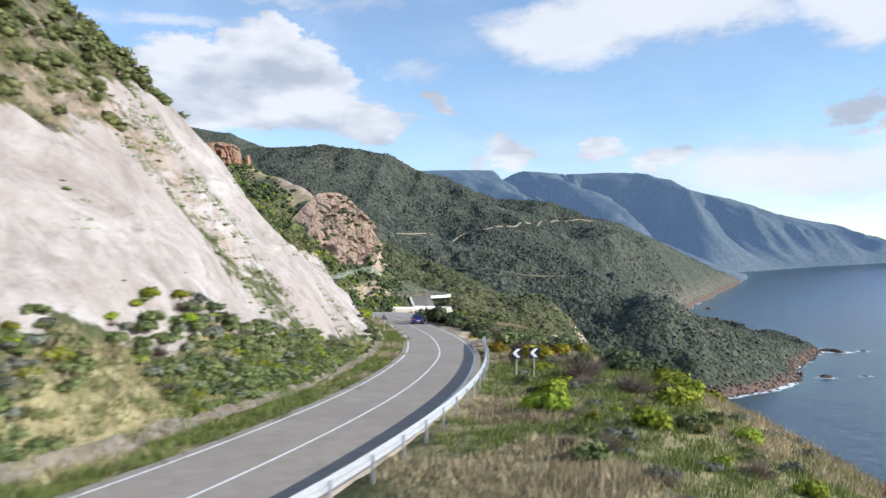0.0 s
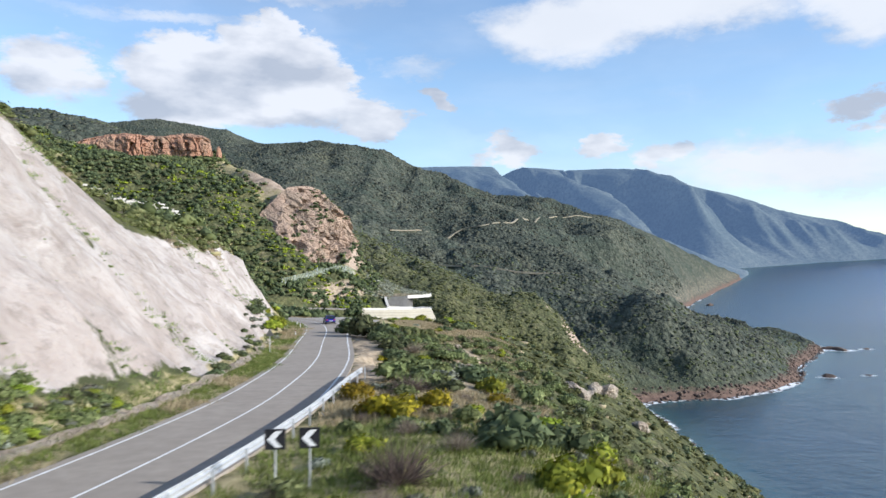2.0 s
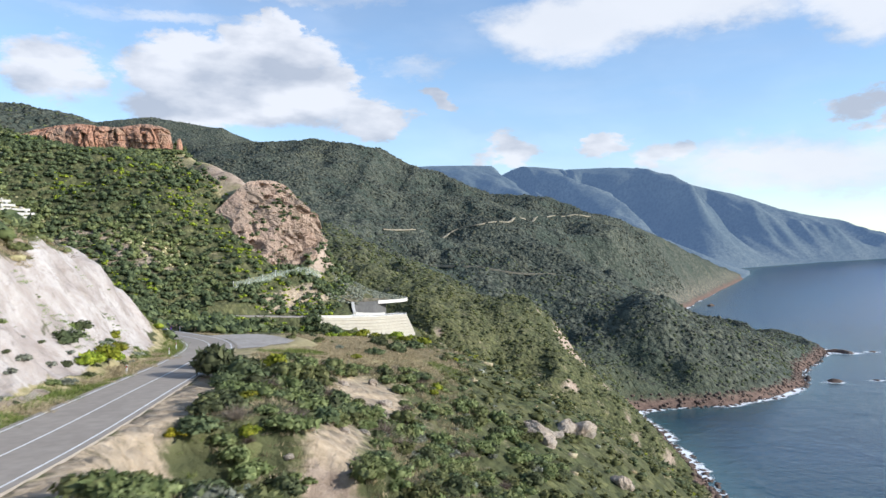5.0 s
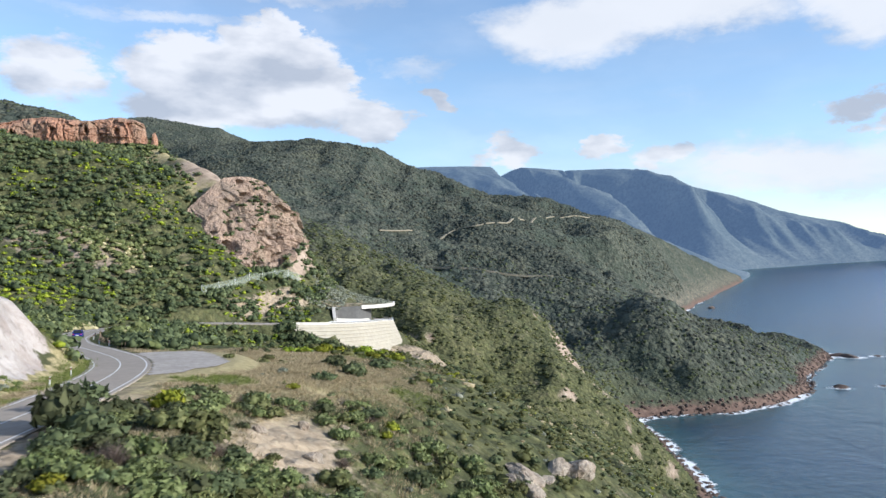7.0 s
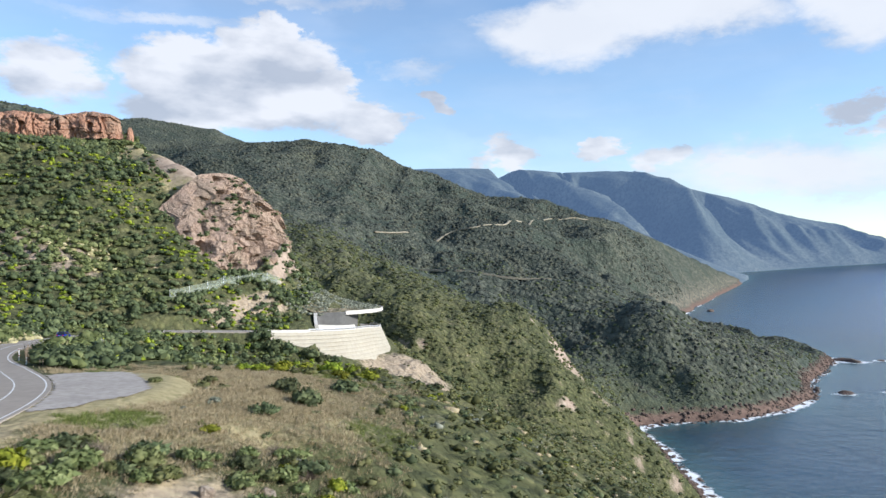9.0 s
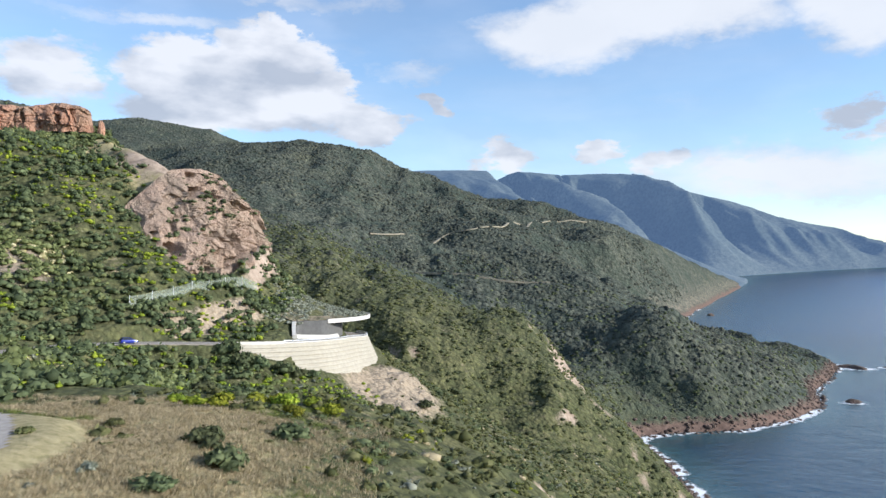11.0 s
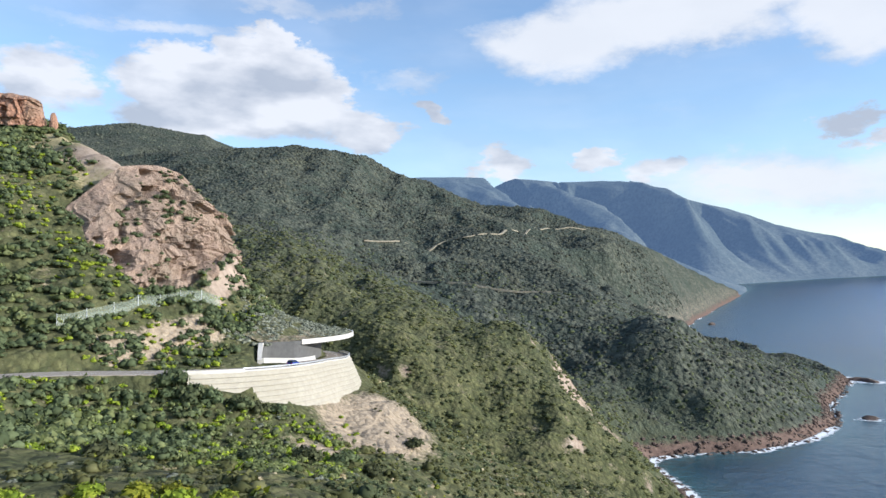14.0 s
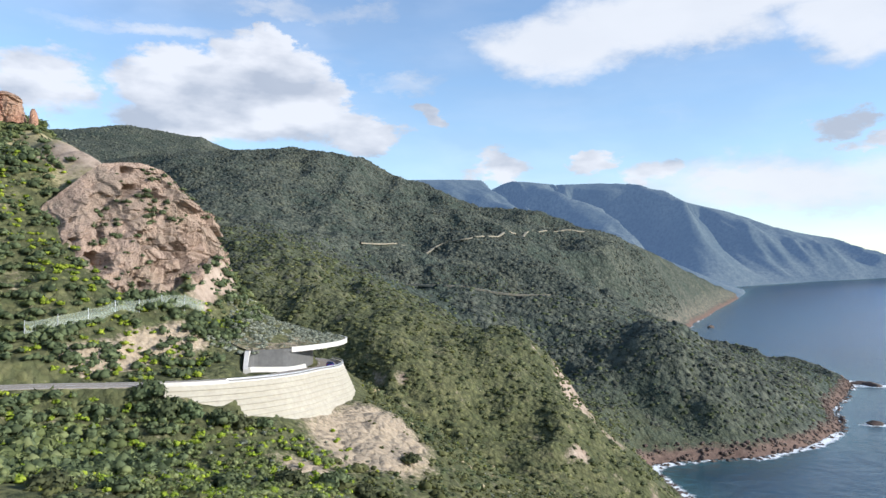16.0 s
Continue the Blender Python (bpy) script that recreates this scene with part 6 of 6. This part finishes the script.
# bushes that stand out
for kind, x, y, r, h in (("spurge", 4.9, 34.8, 1.5, 0.85), ("spurge", 12.3, 39.2, 1.5, 0.85), ("spurge", 8.3, 31.2, 1.3, 0.8), ("spurge", 13.4, 33.2, 1.0, 0.9), ("twig", 10.3, 41.0, 1.7, 0.8), ("gorse", 7.6, 60.5, 1.7, 0.9), ("gorse", 9.5, 62.5, 1.3, 0.9), ("gorse", 6.4, 61.5, 1.2, 0.9),
                         ("dark_green", 13.0, 55.0, 2.2, 0.9), ("dark_green", 15.5, 56.5, 1.6, 0.9), ("twig", 8.6, 47.0, 1.8, 0.9), ("spurge", 6.0, 40.5, 1.2, 0.8), ("spurge", 7.0, 43.5, 0.9, 0.8), ("spurge", 14.6, 49.0, 1.6, 0.9), ("spurge", 16.2, 52.5, 1.3, 0.9), ("spurge", 14.0, 44.2, 1.5, 0.8),
                         ("spurge", 16.5, 47.5, 1.3, 0.8), ("spurge", 17.4, 58.0, 1.3, 0.8), ("spurge", 15.4, 61.0, 1.1, 0.8), ("spurge", 11.8, 62.0, 0.8, 0.8), ("dark_green", -0.2, 122.5, 2.8, 1.3), ("dark_green", 2.6, 120.0, 2.6, 0.95), ("dark_green", 1.6, 117.0, 1.7, 0.9), ("maquis", 5.4, 124.5, 1.8, 0.95), ("maquis", 7.2, 127.0, 2.2, 0.95),
                         ("dark_green", 10.5, 112.0, 1.9, 0.9), ("dark_green", 8.2, 72.0, 1.5, 0.8), ("spurge", -13.0, 124.0, 1.7, 1.0), ("spurge", -13.6, 128.0, 1.9, 1.0), ("spurge", -14.6, 131.8, 1.7, 0.9), ("dark_green", -15.2, 124.5, 1.8, 0.9), ("spurge", -15.6, 135.5, 1.6, 0.9), ("spurge", -17.3, 139.0, 1.3, 0.9), ("dark_green", -17.0, 130.0, 1.5, 0.9),
                         ("maquis", 14.0, 86.0, 1.7, 0.9), ("dark_green", 12.4, 79.0, 1.8, 0.8), ("spurge", 6.8, 52.8, 1.0, 0.8), ("maquis", -4.2, 173.5, 1.0, 0.7), ("silver", 4.7, 165.3, 0.9, 0.8), ("silver", 3.6, 160.0, 0.6, 0.7), ("silver", 0.5, 177, 0.7, 0.7), ("maquis", -1.0, 184.0, 1.3, 0.7), ("gorse", 13.5, 70.5, 1.2, 0.8),
                         ("dark_green", 9.8, 176.0, 2.0, 0.9), ("dark_green", 12.5, 170.5, 2.2, 0.9), ("dark_green", 10.2, 163, 1.6, 0.8), ("dark_green", 14.8, 186, 2.2, 0.8), ("spurge", 9.0, 150, 1.0, 0.7), ("spurge", 6.2, 108, 1.2, 0.8), ("spurge", 8.0, 101, 1.0, 0.8), ("gorse", 3.8, 99, 0.8, 0.8), ("dark_green", -19.0, 299, 3.6, 1.0), ("dark_green", -15, 301, 3.4, 1.1), ("dark_green", -10.5, 303.5, 3.4, 1.1), ("dark_green", -7.5, 307, 3.0, 1.0), ("dark_green", -4.5, 311, 2.6, 0.9), ("dark_green", -23, 298, 2.4, 0.9), ("dark_green", -30, 350, 2.2, 0.8), ("maquis", -26, 372, 2.4, 0.8), ("spurge", 1.0, 200.5, 1.7, 0.9), ("spurge", 5.0, 198.2, 2.2, 0.9), ("spurge", 2.6, 207, 1.6, 0.9), ("spurge", 6.0, 207.5, 2.0, 0.8), ("spurge", 10.8, 203.5, 2.4, 0.85), ("spurge", 13.3, 207, 1.6, 0.8), ("spurge", 16.0, 204, 2.0, 0.8),
                         ("spurge", 12.4, 198.5, 1.8, 0.9), ("spurge", -2.5, 204, 1.5, 0.8), ("spurge", 8.5, 210, 1.6, 0.9), ("dark_green", 9.2, 269.5, 3.2, 0.9), ("dark_green", 12.7, 292, 3.4, 0.9), ("dark_green", 18.5, 293, 3.2, 0.8), ("dark_green", 25.4, 324, 3.0, 0.8), ("dark_green", 1.7, 265, 3.0, 0.9), ("dark_green", -11, 262, 3.4, 0.8),
                         ("dark_green", -9.7, 236, 2.8, 0.8), ("dark_green", -4, 240, 2.6, 0.8), ("dark_green", -22.6, 300, 3.8, 1.1), ("dark_green", 1.8, 141, 1.5, 0.8), ("spurge", 2.4, 133.5, 2.0, 1.0), ("dark_green", -2.8, 130, 2.6, 1.0), ("dark_green", 0.5, 128, 2.2, 0.9), ("spurge", 13.3, 75.2, 1.5, 0.9), ("gorse", 5.2, 67.6, 1.7, 0.7)):
    plant(kind, x, y, r, h, x * 2.1 + y)


def field(seed, n, box, weights, r_range, keep=None, tall=(0.65, 1.0), limit=10**6):
    """Bushes of mixed kinds over a stretch of slope."""
    x, y, rng = scatter(seed, n, *box)
    ok = (cover(x, y) > 0) & (rng.uniform(0, 1, n) < (1.0 if keep is None else keep(x, y)))
    x, y = x[ok], y[ok]
    kinds, w = list(weights), np.array(list(weights.values()), float)
    patch = fbm(x, y, 18, 3, seed)
    ks = np.minimum((np.clip(rng.uniform(0, 1, len(x)) * 0.75 + (patch + 0.5) * 0.25, 0, 0.999) * w.sum()), w.sum() - 1e-6)
    ki = np.searchsorted(np.cumsum(w), ks)
    for a, b, k in list(zip(x, y, ki))[:limit]:
        plant(kinds[k], float(a), float(b), rng.uniform(*r_range) * (0.75 if kinds[k] in ("silver", "spurge") else 1.0), rng.uniform(*tall), rng.uniform(0, 6.28))


scrub = lambda x, y: np.clip(1.0 - mask_at(GRASS, x, y) * 1.4 - (mask_at(BARE, x, y) > 0.55) * 0.93, 0.02, 1)
field(1, 330, (4.5, 24, 14, 75), {"dark_green": 0.4, "maquis": 2.2, "twig": 1.6, "silver": 4.2, "spurge": 2.2, "gorse": 0.6}, (0.4, 1.0), lambda x, y: 0.55)
field(2, 900, (1, 34, 66, 150), {"dark_green": 3.4, "maquis": 5.5, "twig": 0.9, "silver": 1.6, "spurge": 0.6, "gorse": 0.15}, (0.6, 1.7), scrub)
# scrub on the talus under the cutting
tx, ty, trng = scatter(7, 1500, 0, 1, 8, 66)
for a, b in zip(tx, ty):
    s = road_s_of_y(b)
    wide = float(np.interp(b, [8, 30, 48, 66], [4.4, 4.2, 3.4, 2.0]))
    p = road_at(s, -6.4 - a * wide)
    if trng.uniform() < 0.5 and fbm(np.array([p[0]]), np.array([p[1]]), 7, 2, 70)[0] > -0.12:
        k = ("maquis", "dark_green", "silver", "spurge", "twig")[trng.choice(5, p=(0.55, 0.1, 0.15, 0.12, 0.08))]
        plant(k, float(p[0]), float(p[1]), trng.uniform(0.35, 0.85), trng.uniform(0.6, 0.9), trng.uniform(0, 6.28))
for yc, wide, cnt in ((100, 2.5, 12), (118, 5, 16), (138, 4, 14), (82, 1.6, 6)):
    for _ in range(cnt):
        b = yc + trng.uniform(-9, 9)
        p = road_at(road_s_of_y(b), -6.0 - trng.uniform(0, wide))
        plant(("maquis", "silver", "dark_green")[trng.randint(3)], float(p[0]), float(p[1]), trng.uniform(0.4, 0.9), 0.75, trng.uniform(0, 6.28))

for kd, items in OVER.items():
    arr = np.array(items)
    strew(KINDS[kd][0] + "_cover", "close " + KINDS[kd][1], KINDS[kd][2], arr[:, 0], arr[:, 1], arr[:, 2], kd, 8, 0.08, (0.65, 1.0))

# tufts and cushions clinging to the cutting
cx, cy, crng = scatter(9, 11000, -45, -8, 0, 152)
hold = mask_at(PATCH, cx, cy)
oncut = mask_at(CUT, cx, cy) > 0.5
m = oncut & (crng.uniform(0, 1, len(cx)) < 0.55 * (hold > 0.5) + 0.012)
strew("cutting_scrub", "small green tufts clinging to the pale cutting", MID, cx[m], cy[m], crng.uniform(0.12, 0.42, m.sum()), "maquis", 3, tall=(0.4, 0.7))
m = oncut & (crng.uniform(0, 1, len(cx)) < 0.9 * (hold > 0.35))
strew("cutting_weeds", "tufts of weeds and grass on the pale cutting", [tuft_shape(80 + i, 26) for i in range(4)], cx[m] + 0.5, cy[m], crng.uniform(0.4, 0.9, m.sum()), "green_grass", 13, 0.0, (0.3, 0.6))
m2 = (crng.uniform(0, 1, len(cx)) < 0.31) & (mask_at(CUT, cx, cy) < 0.3) & (cx < -14) & (ground_z(cx, cy) > 116)
strew("crest_scrub", "brown-green scrub along the top of the cutting", MID, cx[m2], cy[m2], crng.uniform(0.5, 1.2, m2.sum()), "maquis", 4)
m3 = m2 & (crng.uniform(0, 1, len(cx)) < 0.3)
strew("crest_twigs", "dry twiggy scrub along the top of the cutting", [twig_shape(70, 50)], cx[m3] + 0.6, cy[m3], crng.uniform(0.6, 1.3, m3.sum()), "twig", 5)

# grass
gx, gy, grng = scatter(12, 38000, -26, 24, 10, 205)
gm = (mask_at(RDIST, gx, gy) > 3.9) & (mask_at(CUT, gx, gy) < 0.3) & (mask_at(LAYBY, gx, gy) < 0.3) & (mask_at(BARE, gx, gy) < 0.55) & (grng.uniform(0, 1, len(gx)) < 0.3 + mask_at(GRASS, gx, gy) + 0.5 * (mask_at(RSIDE, gx, gy) < -6))
gx, gy = gx[gm], gy[gm]
green = (fbm(gx, gy, 11, 3, 90) > 0.2) | (mask_at(RSIDE, gx, gy) < 0) & (fbm(gx, gy, 5, 2, 9) > -0.1)
TUFT = [tuft_shape(i, 32) for i in range(5)]
strew("dry_grass", "dry straw-coloured grass on the verge", TUFT, gx[~green], gy[~green], grng.uniform(0.4, 1.0, (~green).sum()), "straw", 6, 0.0, (0.35, 0.7))
strew("green_grass", "patches of green grass and weeds", TUFT, gx[green], gy[green], grng.uniform(0.3, 0.75, green.sum()), "green_grass", 7, 0.0, (0.4, 0.8))

# weeds over the talus under the cutting
kx, ky, krng = scatter(14, 16000, -44, -8, 2, 112)
km = (mask_at(CUT, kx, ky) < 0.45) & (mask_at(RDIST, kx, ky) > 5.6) & (mask_at(RDIST, kx, ky) < 15) & (mask_at(RSIDE, kx, ky) < 0)
kx, ky = kx[km], ky[km]
dry = fbm(kx, ky, 5, 3, 15) > 0.12
strew("talus_weeds", "low green weeds over the talus", TUFT, kx[~dry], ky[~dry], krng.uniform(0.4, 0.9, (~dry).sum()), "green_grass", 15, 0.0, (0.35, 0.7))
strew("talus_straw", "dry grass over the talus", TUFT, kx[dry], ky[dry], krng.uniform(0.4, 0.9, dry.sum()), "straw", 16, 0.0, (0.3, 0.6))

# the middle slopes
sx, sy, srng = scatter(20, 14000, -10, 152, 60, 420)
near_cam = ((sy < 150) & (sx < 33)) | ((sx < 14) & (sy > 258) & (sy < 336) & (srng.uniform(0, 1, len(sx)) < 0.85))
sm = (cover(sx, sy) > 0) & ~near_cam & (srng.uniform(0, 1, len(sx)) < scrub(sx, sy))
sx, sy = sx[sm], sy[sm]
sr = srng.uniform(0.5, 1.25, len(sx)) * np.where(srng.uniform(0, 1, len(sx)) < 0.08, 1.9, 1.0) * np.where(sy > 260, 1.1, 1.0)
pick = srng.uniform(0, 1, len(sx)) * 0.8 + (fbm(sx, sy, 30, 3, 33) + 0.5) * 0.2
for nm, mat, lo, hi, lab in (("slope_scrub", "maquis", 0, 0.50, "green maquis scrub over the sea slope"), ("slope_mastic", "dark_green", 0.50, 0.73, "dark mastic scrub over the sea slope"), ("slope_heath", "silver", 0.73, 0.80, "grey-leaved scrub over the sea slope"), ("slope_dry", "straw", 0.80, 0.86, "dry scrub over the sea slope"), ("slope_spurge", "spurge", 0.86, 1.01, "lime-green spurge over the slope")):
    q = (pick >= lo) & (pick < hi)
    r = sr[q] * (0.6 if mat in ("spurge", "silver", "straw") else 1.0)
    strew(nm, lab, HILL if mat != "straw" else FAR, sx[q], sy[q], r, mat, 21, 0.2, (0.5, 0.9))

# the hill on the land side, with spurge in clumps
hx, hy, hrng = scatter(30, 19500, -215, -12, 120, 430)
hz = ground_z(hx, hy)
face = (np.hypot((hx + 48) / 30, (hy - 350) / 42) < 1) & (hz > 112)
hm = (cover(hx, hy) > 0) & (hrng.uniform(0, 1, len(hx)) > mask_at(GRASS, hx, hy) * 1.1 - 0.1) & (hrng.uniform(0, 1, len(hx)) < np.where(face, 0.7, 0.95)) & ~((hx > -20) & (hy < 250))
hx, hy = hx[hm], hy[hm]
hr = hrng.uniform(0.9, 2.5, len(hx))
lime = fbm(hx, hy, 26, 4, 50) + hrng.uniform(-0.25, 0.25, len(hx)) + 0.05
strew("hill_scrub", "close green maquis over the hillside", HILL, hx[lime < -0.08], hy[lime < -0.08], hr[lime < -0.08], "maquis", 31)
q = (lime >= -0.08) & (lime < 0.40)
strew("hill_mastic", "dark scrub over the hillside", HILL, hx[q], hy[q], hr[q], "dark_green", 32)
strew("hill_spurge", "lime-green spurge clumps over the hillside", HILL, hx[lime >= 0.40], hy[lime >= 0.40], hr[lime >= 0.40] * 0.6, "spurge", 33)
q = lime < -0.36
strew("hill_dry", "dry grey-brown scrub over the hillside", FAR, hx[q] + 1.5, hy[q], hr[q] * 0.6, "straw", 34)
# bushes rooted on the ledges of the cliff
lrng = np.random.RandomState(77)
li, lj = lrng.randint(8, CLIFF.shape[0] - 4, 700), lrng.randint(4, CLIFF.shape[1] - 4, 700)
lk = fbm(lj * 0.35, li * 0.22, 12, 3, 81) > 0.05
lp = CLIFF[li[lk], lj[lk]]
strew("ledge_scrub", "green bushes rooted on the cliff ledges", MID, lp[:, 0], lp[:, 1], lrng.uniform(0.7, 1.8, len(lp)), "dark_green", 78, z=lp[:, 2] - 0.3)
# bank below the hairpin
bx, by, brng = scatter(34, 3400, -60, 16, 238, 335)
bm_ = (cover(bx, by) > 0) & (mask_at(RSIDE, bx, by) > 0) & (mask_at(BARE, bx, by) < 0.55 + 0.4 * (brng.uniform(0, 1, len(bx)) < 0.15))
bx, by = bx[bm_], by[bm_]
bp = brng.uniform(0, 1, len(bx))
strew("bank_spurge", "lime-green spurge below the wall", MID, bx[bp < 0.3], by[bp < 0.3], brng.uniform(0.6, 1.25, (bp < 0.3).sum()), "spurge", 35)
strew("bank_scrub", "green scrub below the wall", MID, bx[bp > 0.6], by[bp > 0.6], brng.uniform(0.6, 1.5, (bp > 0.6).sum()), "maquis", 36)
bq = (bp > 0.52) & (bp < 0.6)
strew("bank_heath", "grey-leaved scrub below the wall", MID, bx[bq], by[bq], brng.uniform(0.5, 1.1, bq.sum()), "silver", 45)
# grey scrub on the shelter roof
rx, ry, rrng = scatter(37, 1700, -34, 3, 340, 398)
edge_x = np.interp(ry, [346, 350, 362, 374, 385, 398], [-13, -7, -2, 1.5, 2.6, 0])
rm = (rx < edge_x) & (rx > edge_x - np.interp(ry, [340, 356, 370], [12, 19, 29]))
rt = np.clip((edge_x - rx) / 17, 0, 1)
strew("roof_scrub", "silvery low scrub on the earth-covered roof", FAR, rx[rm], ry[rm], rrng.uniform(0.4, 0.9, rm.sum()), "silver", 38, z=np.maximum(103.2 + 3.6 * rt[rm] ** 1.4, np.where(rx[rm] < -12, ground_z(rx[rm], ry[rm]), 0)))

# slope beyond the hairpin
ux, uy, urng = scatter(39, 9000, -190, 165, 395, 700)
um = (mask_at(CC, ux, uy) > 9) & (cover(ux, uy) > 0) & ~((ux < -95) & (uy < 430))
ux, uy = ux[um], uy[um]
up = urng.uniform(0, 1, len(ux))
strew("far_slope_scrub", "green scrub on the slope beyond the hairpin", FAR, ux[up < 0.55], uy[up < 0.55], urng.uniform(0.7, 1.8, (up < 0.55).sum()), "maquis", 39, 0.2, (0.5, 0.85))
strew("far_slope_woods", "dark scrub on the slope beyond the hairpin", FAR, ux[up >= 0.55], uy[up >= 0.55], urng.uniform(0.8, 2.0, (up >= 0.55).sum()), "dark_green", 47, 0.2, (0.5, 0.85))

# woods and scrub over the valley and the far hills
vx, vy, vrng = scatter(40, 36000, -420, 520, 560, 1300)
vm = (mask_at(CC, vx, vy) > 12) & (vrng.uniform(0, 1, len(vx)) < 0.35 + 1.3 * np.clip(fbm(vx, vy, 70, 4, 66) + 0.38, 0, 0.5))
vx, vy = vx[vm], vy[vm]
vr = vrng.uniform(1.0, 2.5, len(vx)) * np.interp(vy, [420, 900], [0.8, 1.15])
vp = vrng.uniform(0, 1, len(vx)) * 0.6 + (fbm(vx, vy, 90, 3, 12) + 0.5) * 0.4
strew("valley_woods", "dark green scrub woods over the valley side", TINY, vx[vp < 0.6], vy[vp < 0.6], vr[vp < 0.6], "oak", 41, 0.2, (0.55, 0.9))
strew("valley_scrub", "olive green scrub over the valley side", TINY, vx[vp >= 0.6], vy[vp >= 0.6], vr[vp >= 0.6], "dark_green", 42, 0.2, (0.55, 0.9))
wx, wy, wrng = scatter(43, 26000, -1100, 640, 1150, 2060)
wm = (mask_at(CC, wx, wy) > 25) & (wrng.uniform(0, 1, len(wx)) < 0.25 + 1.2 * np.clip(fbm(wx, wy, 160, 4, 6) + 0.4, 0, 0.6))
wx, wy = wx[wm], wy[wm]
zx, zy, zrng = scatter(46, 9000, -1700, -400, 2250, 2960)
zm = zrng.uniform(0, 1, len(zx)) < 0.2 + 1.2 * np.clip(fbm(zx, zy, 200, 4, 7) + 0.3, 0, 0.6)
strew("ridge_woods", "dark woods over the furthest hill", TINY, zx[zm], zy[zm], zrng.uniform(3.0, 6.0, zm.sum()), "oak", 48, 0.25, (0.6, 1.0))
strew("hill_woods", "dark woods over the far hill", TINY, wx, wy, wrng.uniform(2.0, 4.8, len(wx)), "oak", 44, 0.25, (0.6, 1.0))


# ---- shore: boulder beach and rocks in the surf ----
def build_shore():
    kx, ky, krng = scatter(50, 60000, 120, 560, 380, 1300)
    c = inland(kx, ky)
    m = (c > -7) & (c < 9) & (krng.uniform(0, 1, len(kx)) < 0.55)
    kx, ky, c = kx[m], ky[m], c[m]
    bm = facet_rock(90, 12, 1, 0.2)
    bm.verts.ensure_lookup_table()
    v = np.array([q.co for q in bm.verts])
    f = np.array([[q.index for q in fc.verts] for fc in bm.faces])
    bm.free()
    strew("shore_rocks", "dark boulders along the waterline", [(v, f)], kx, ky, krng.uniform(0.6, 2.4, len(kx)), "shore_rock", 51, 0.1, (0.5, 0.9), z=np.maximum(ground_z(kx, ky), -0.4))
    for i, (x, y, r) in enumerate(((395, 780, 5), (402, 786, 3), (520, 1000, 8), (505, 1035, 6), (673, 1915, 8), (440, 790, 3), (512, 1012, 7), (560, 1010, 4), (378, 800, 3.5))):
        ob = tagged(new("sea_rock", rock_data("sea", "shore_rock", i % 4)), "dark rock awash in the surf", "sea rock", "rocks off the headland")
        ob.matrix_world = Matrix.LocRotScale((x, y, 0.1), Euler((0, 0, i)), (r * 1.4, r, r * 0.5))


build_shore()

motions()
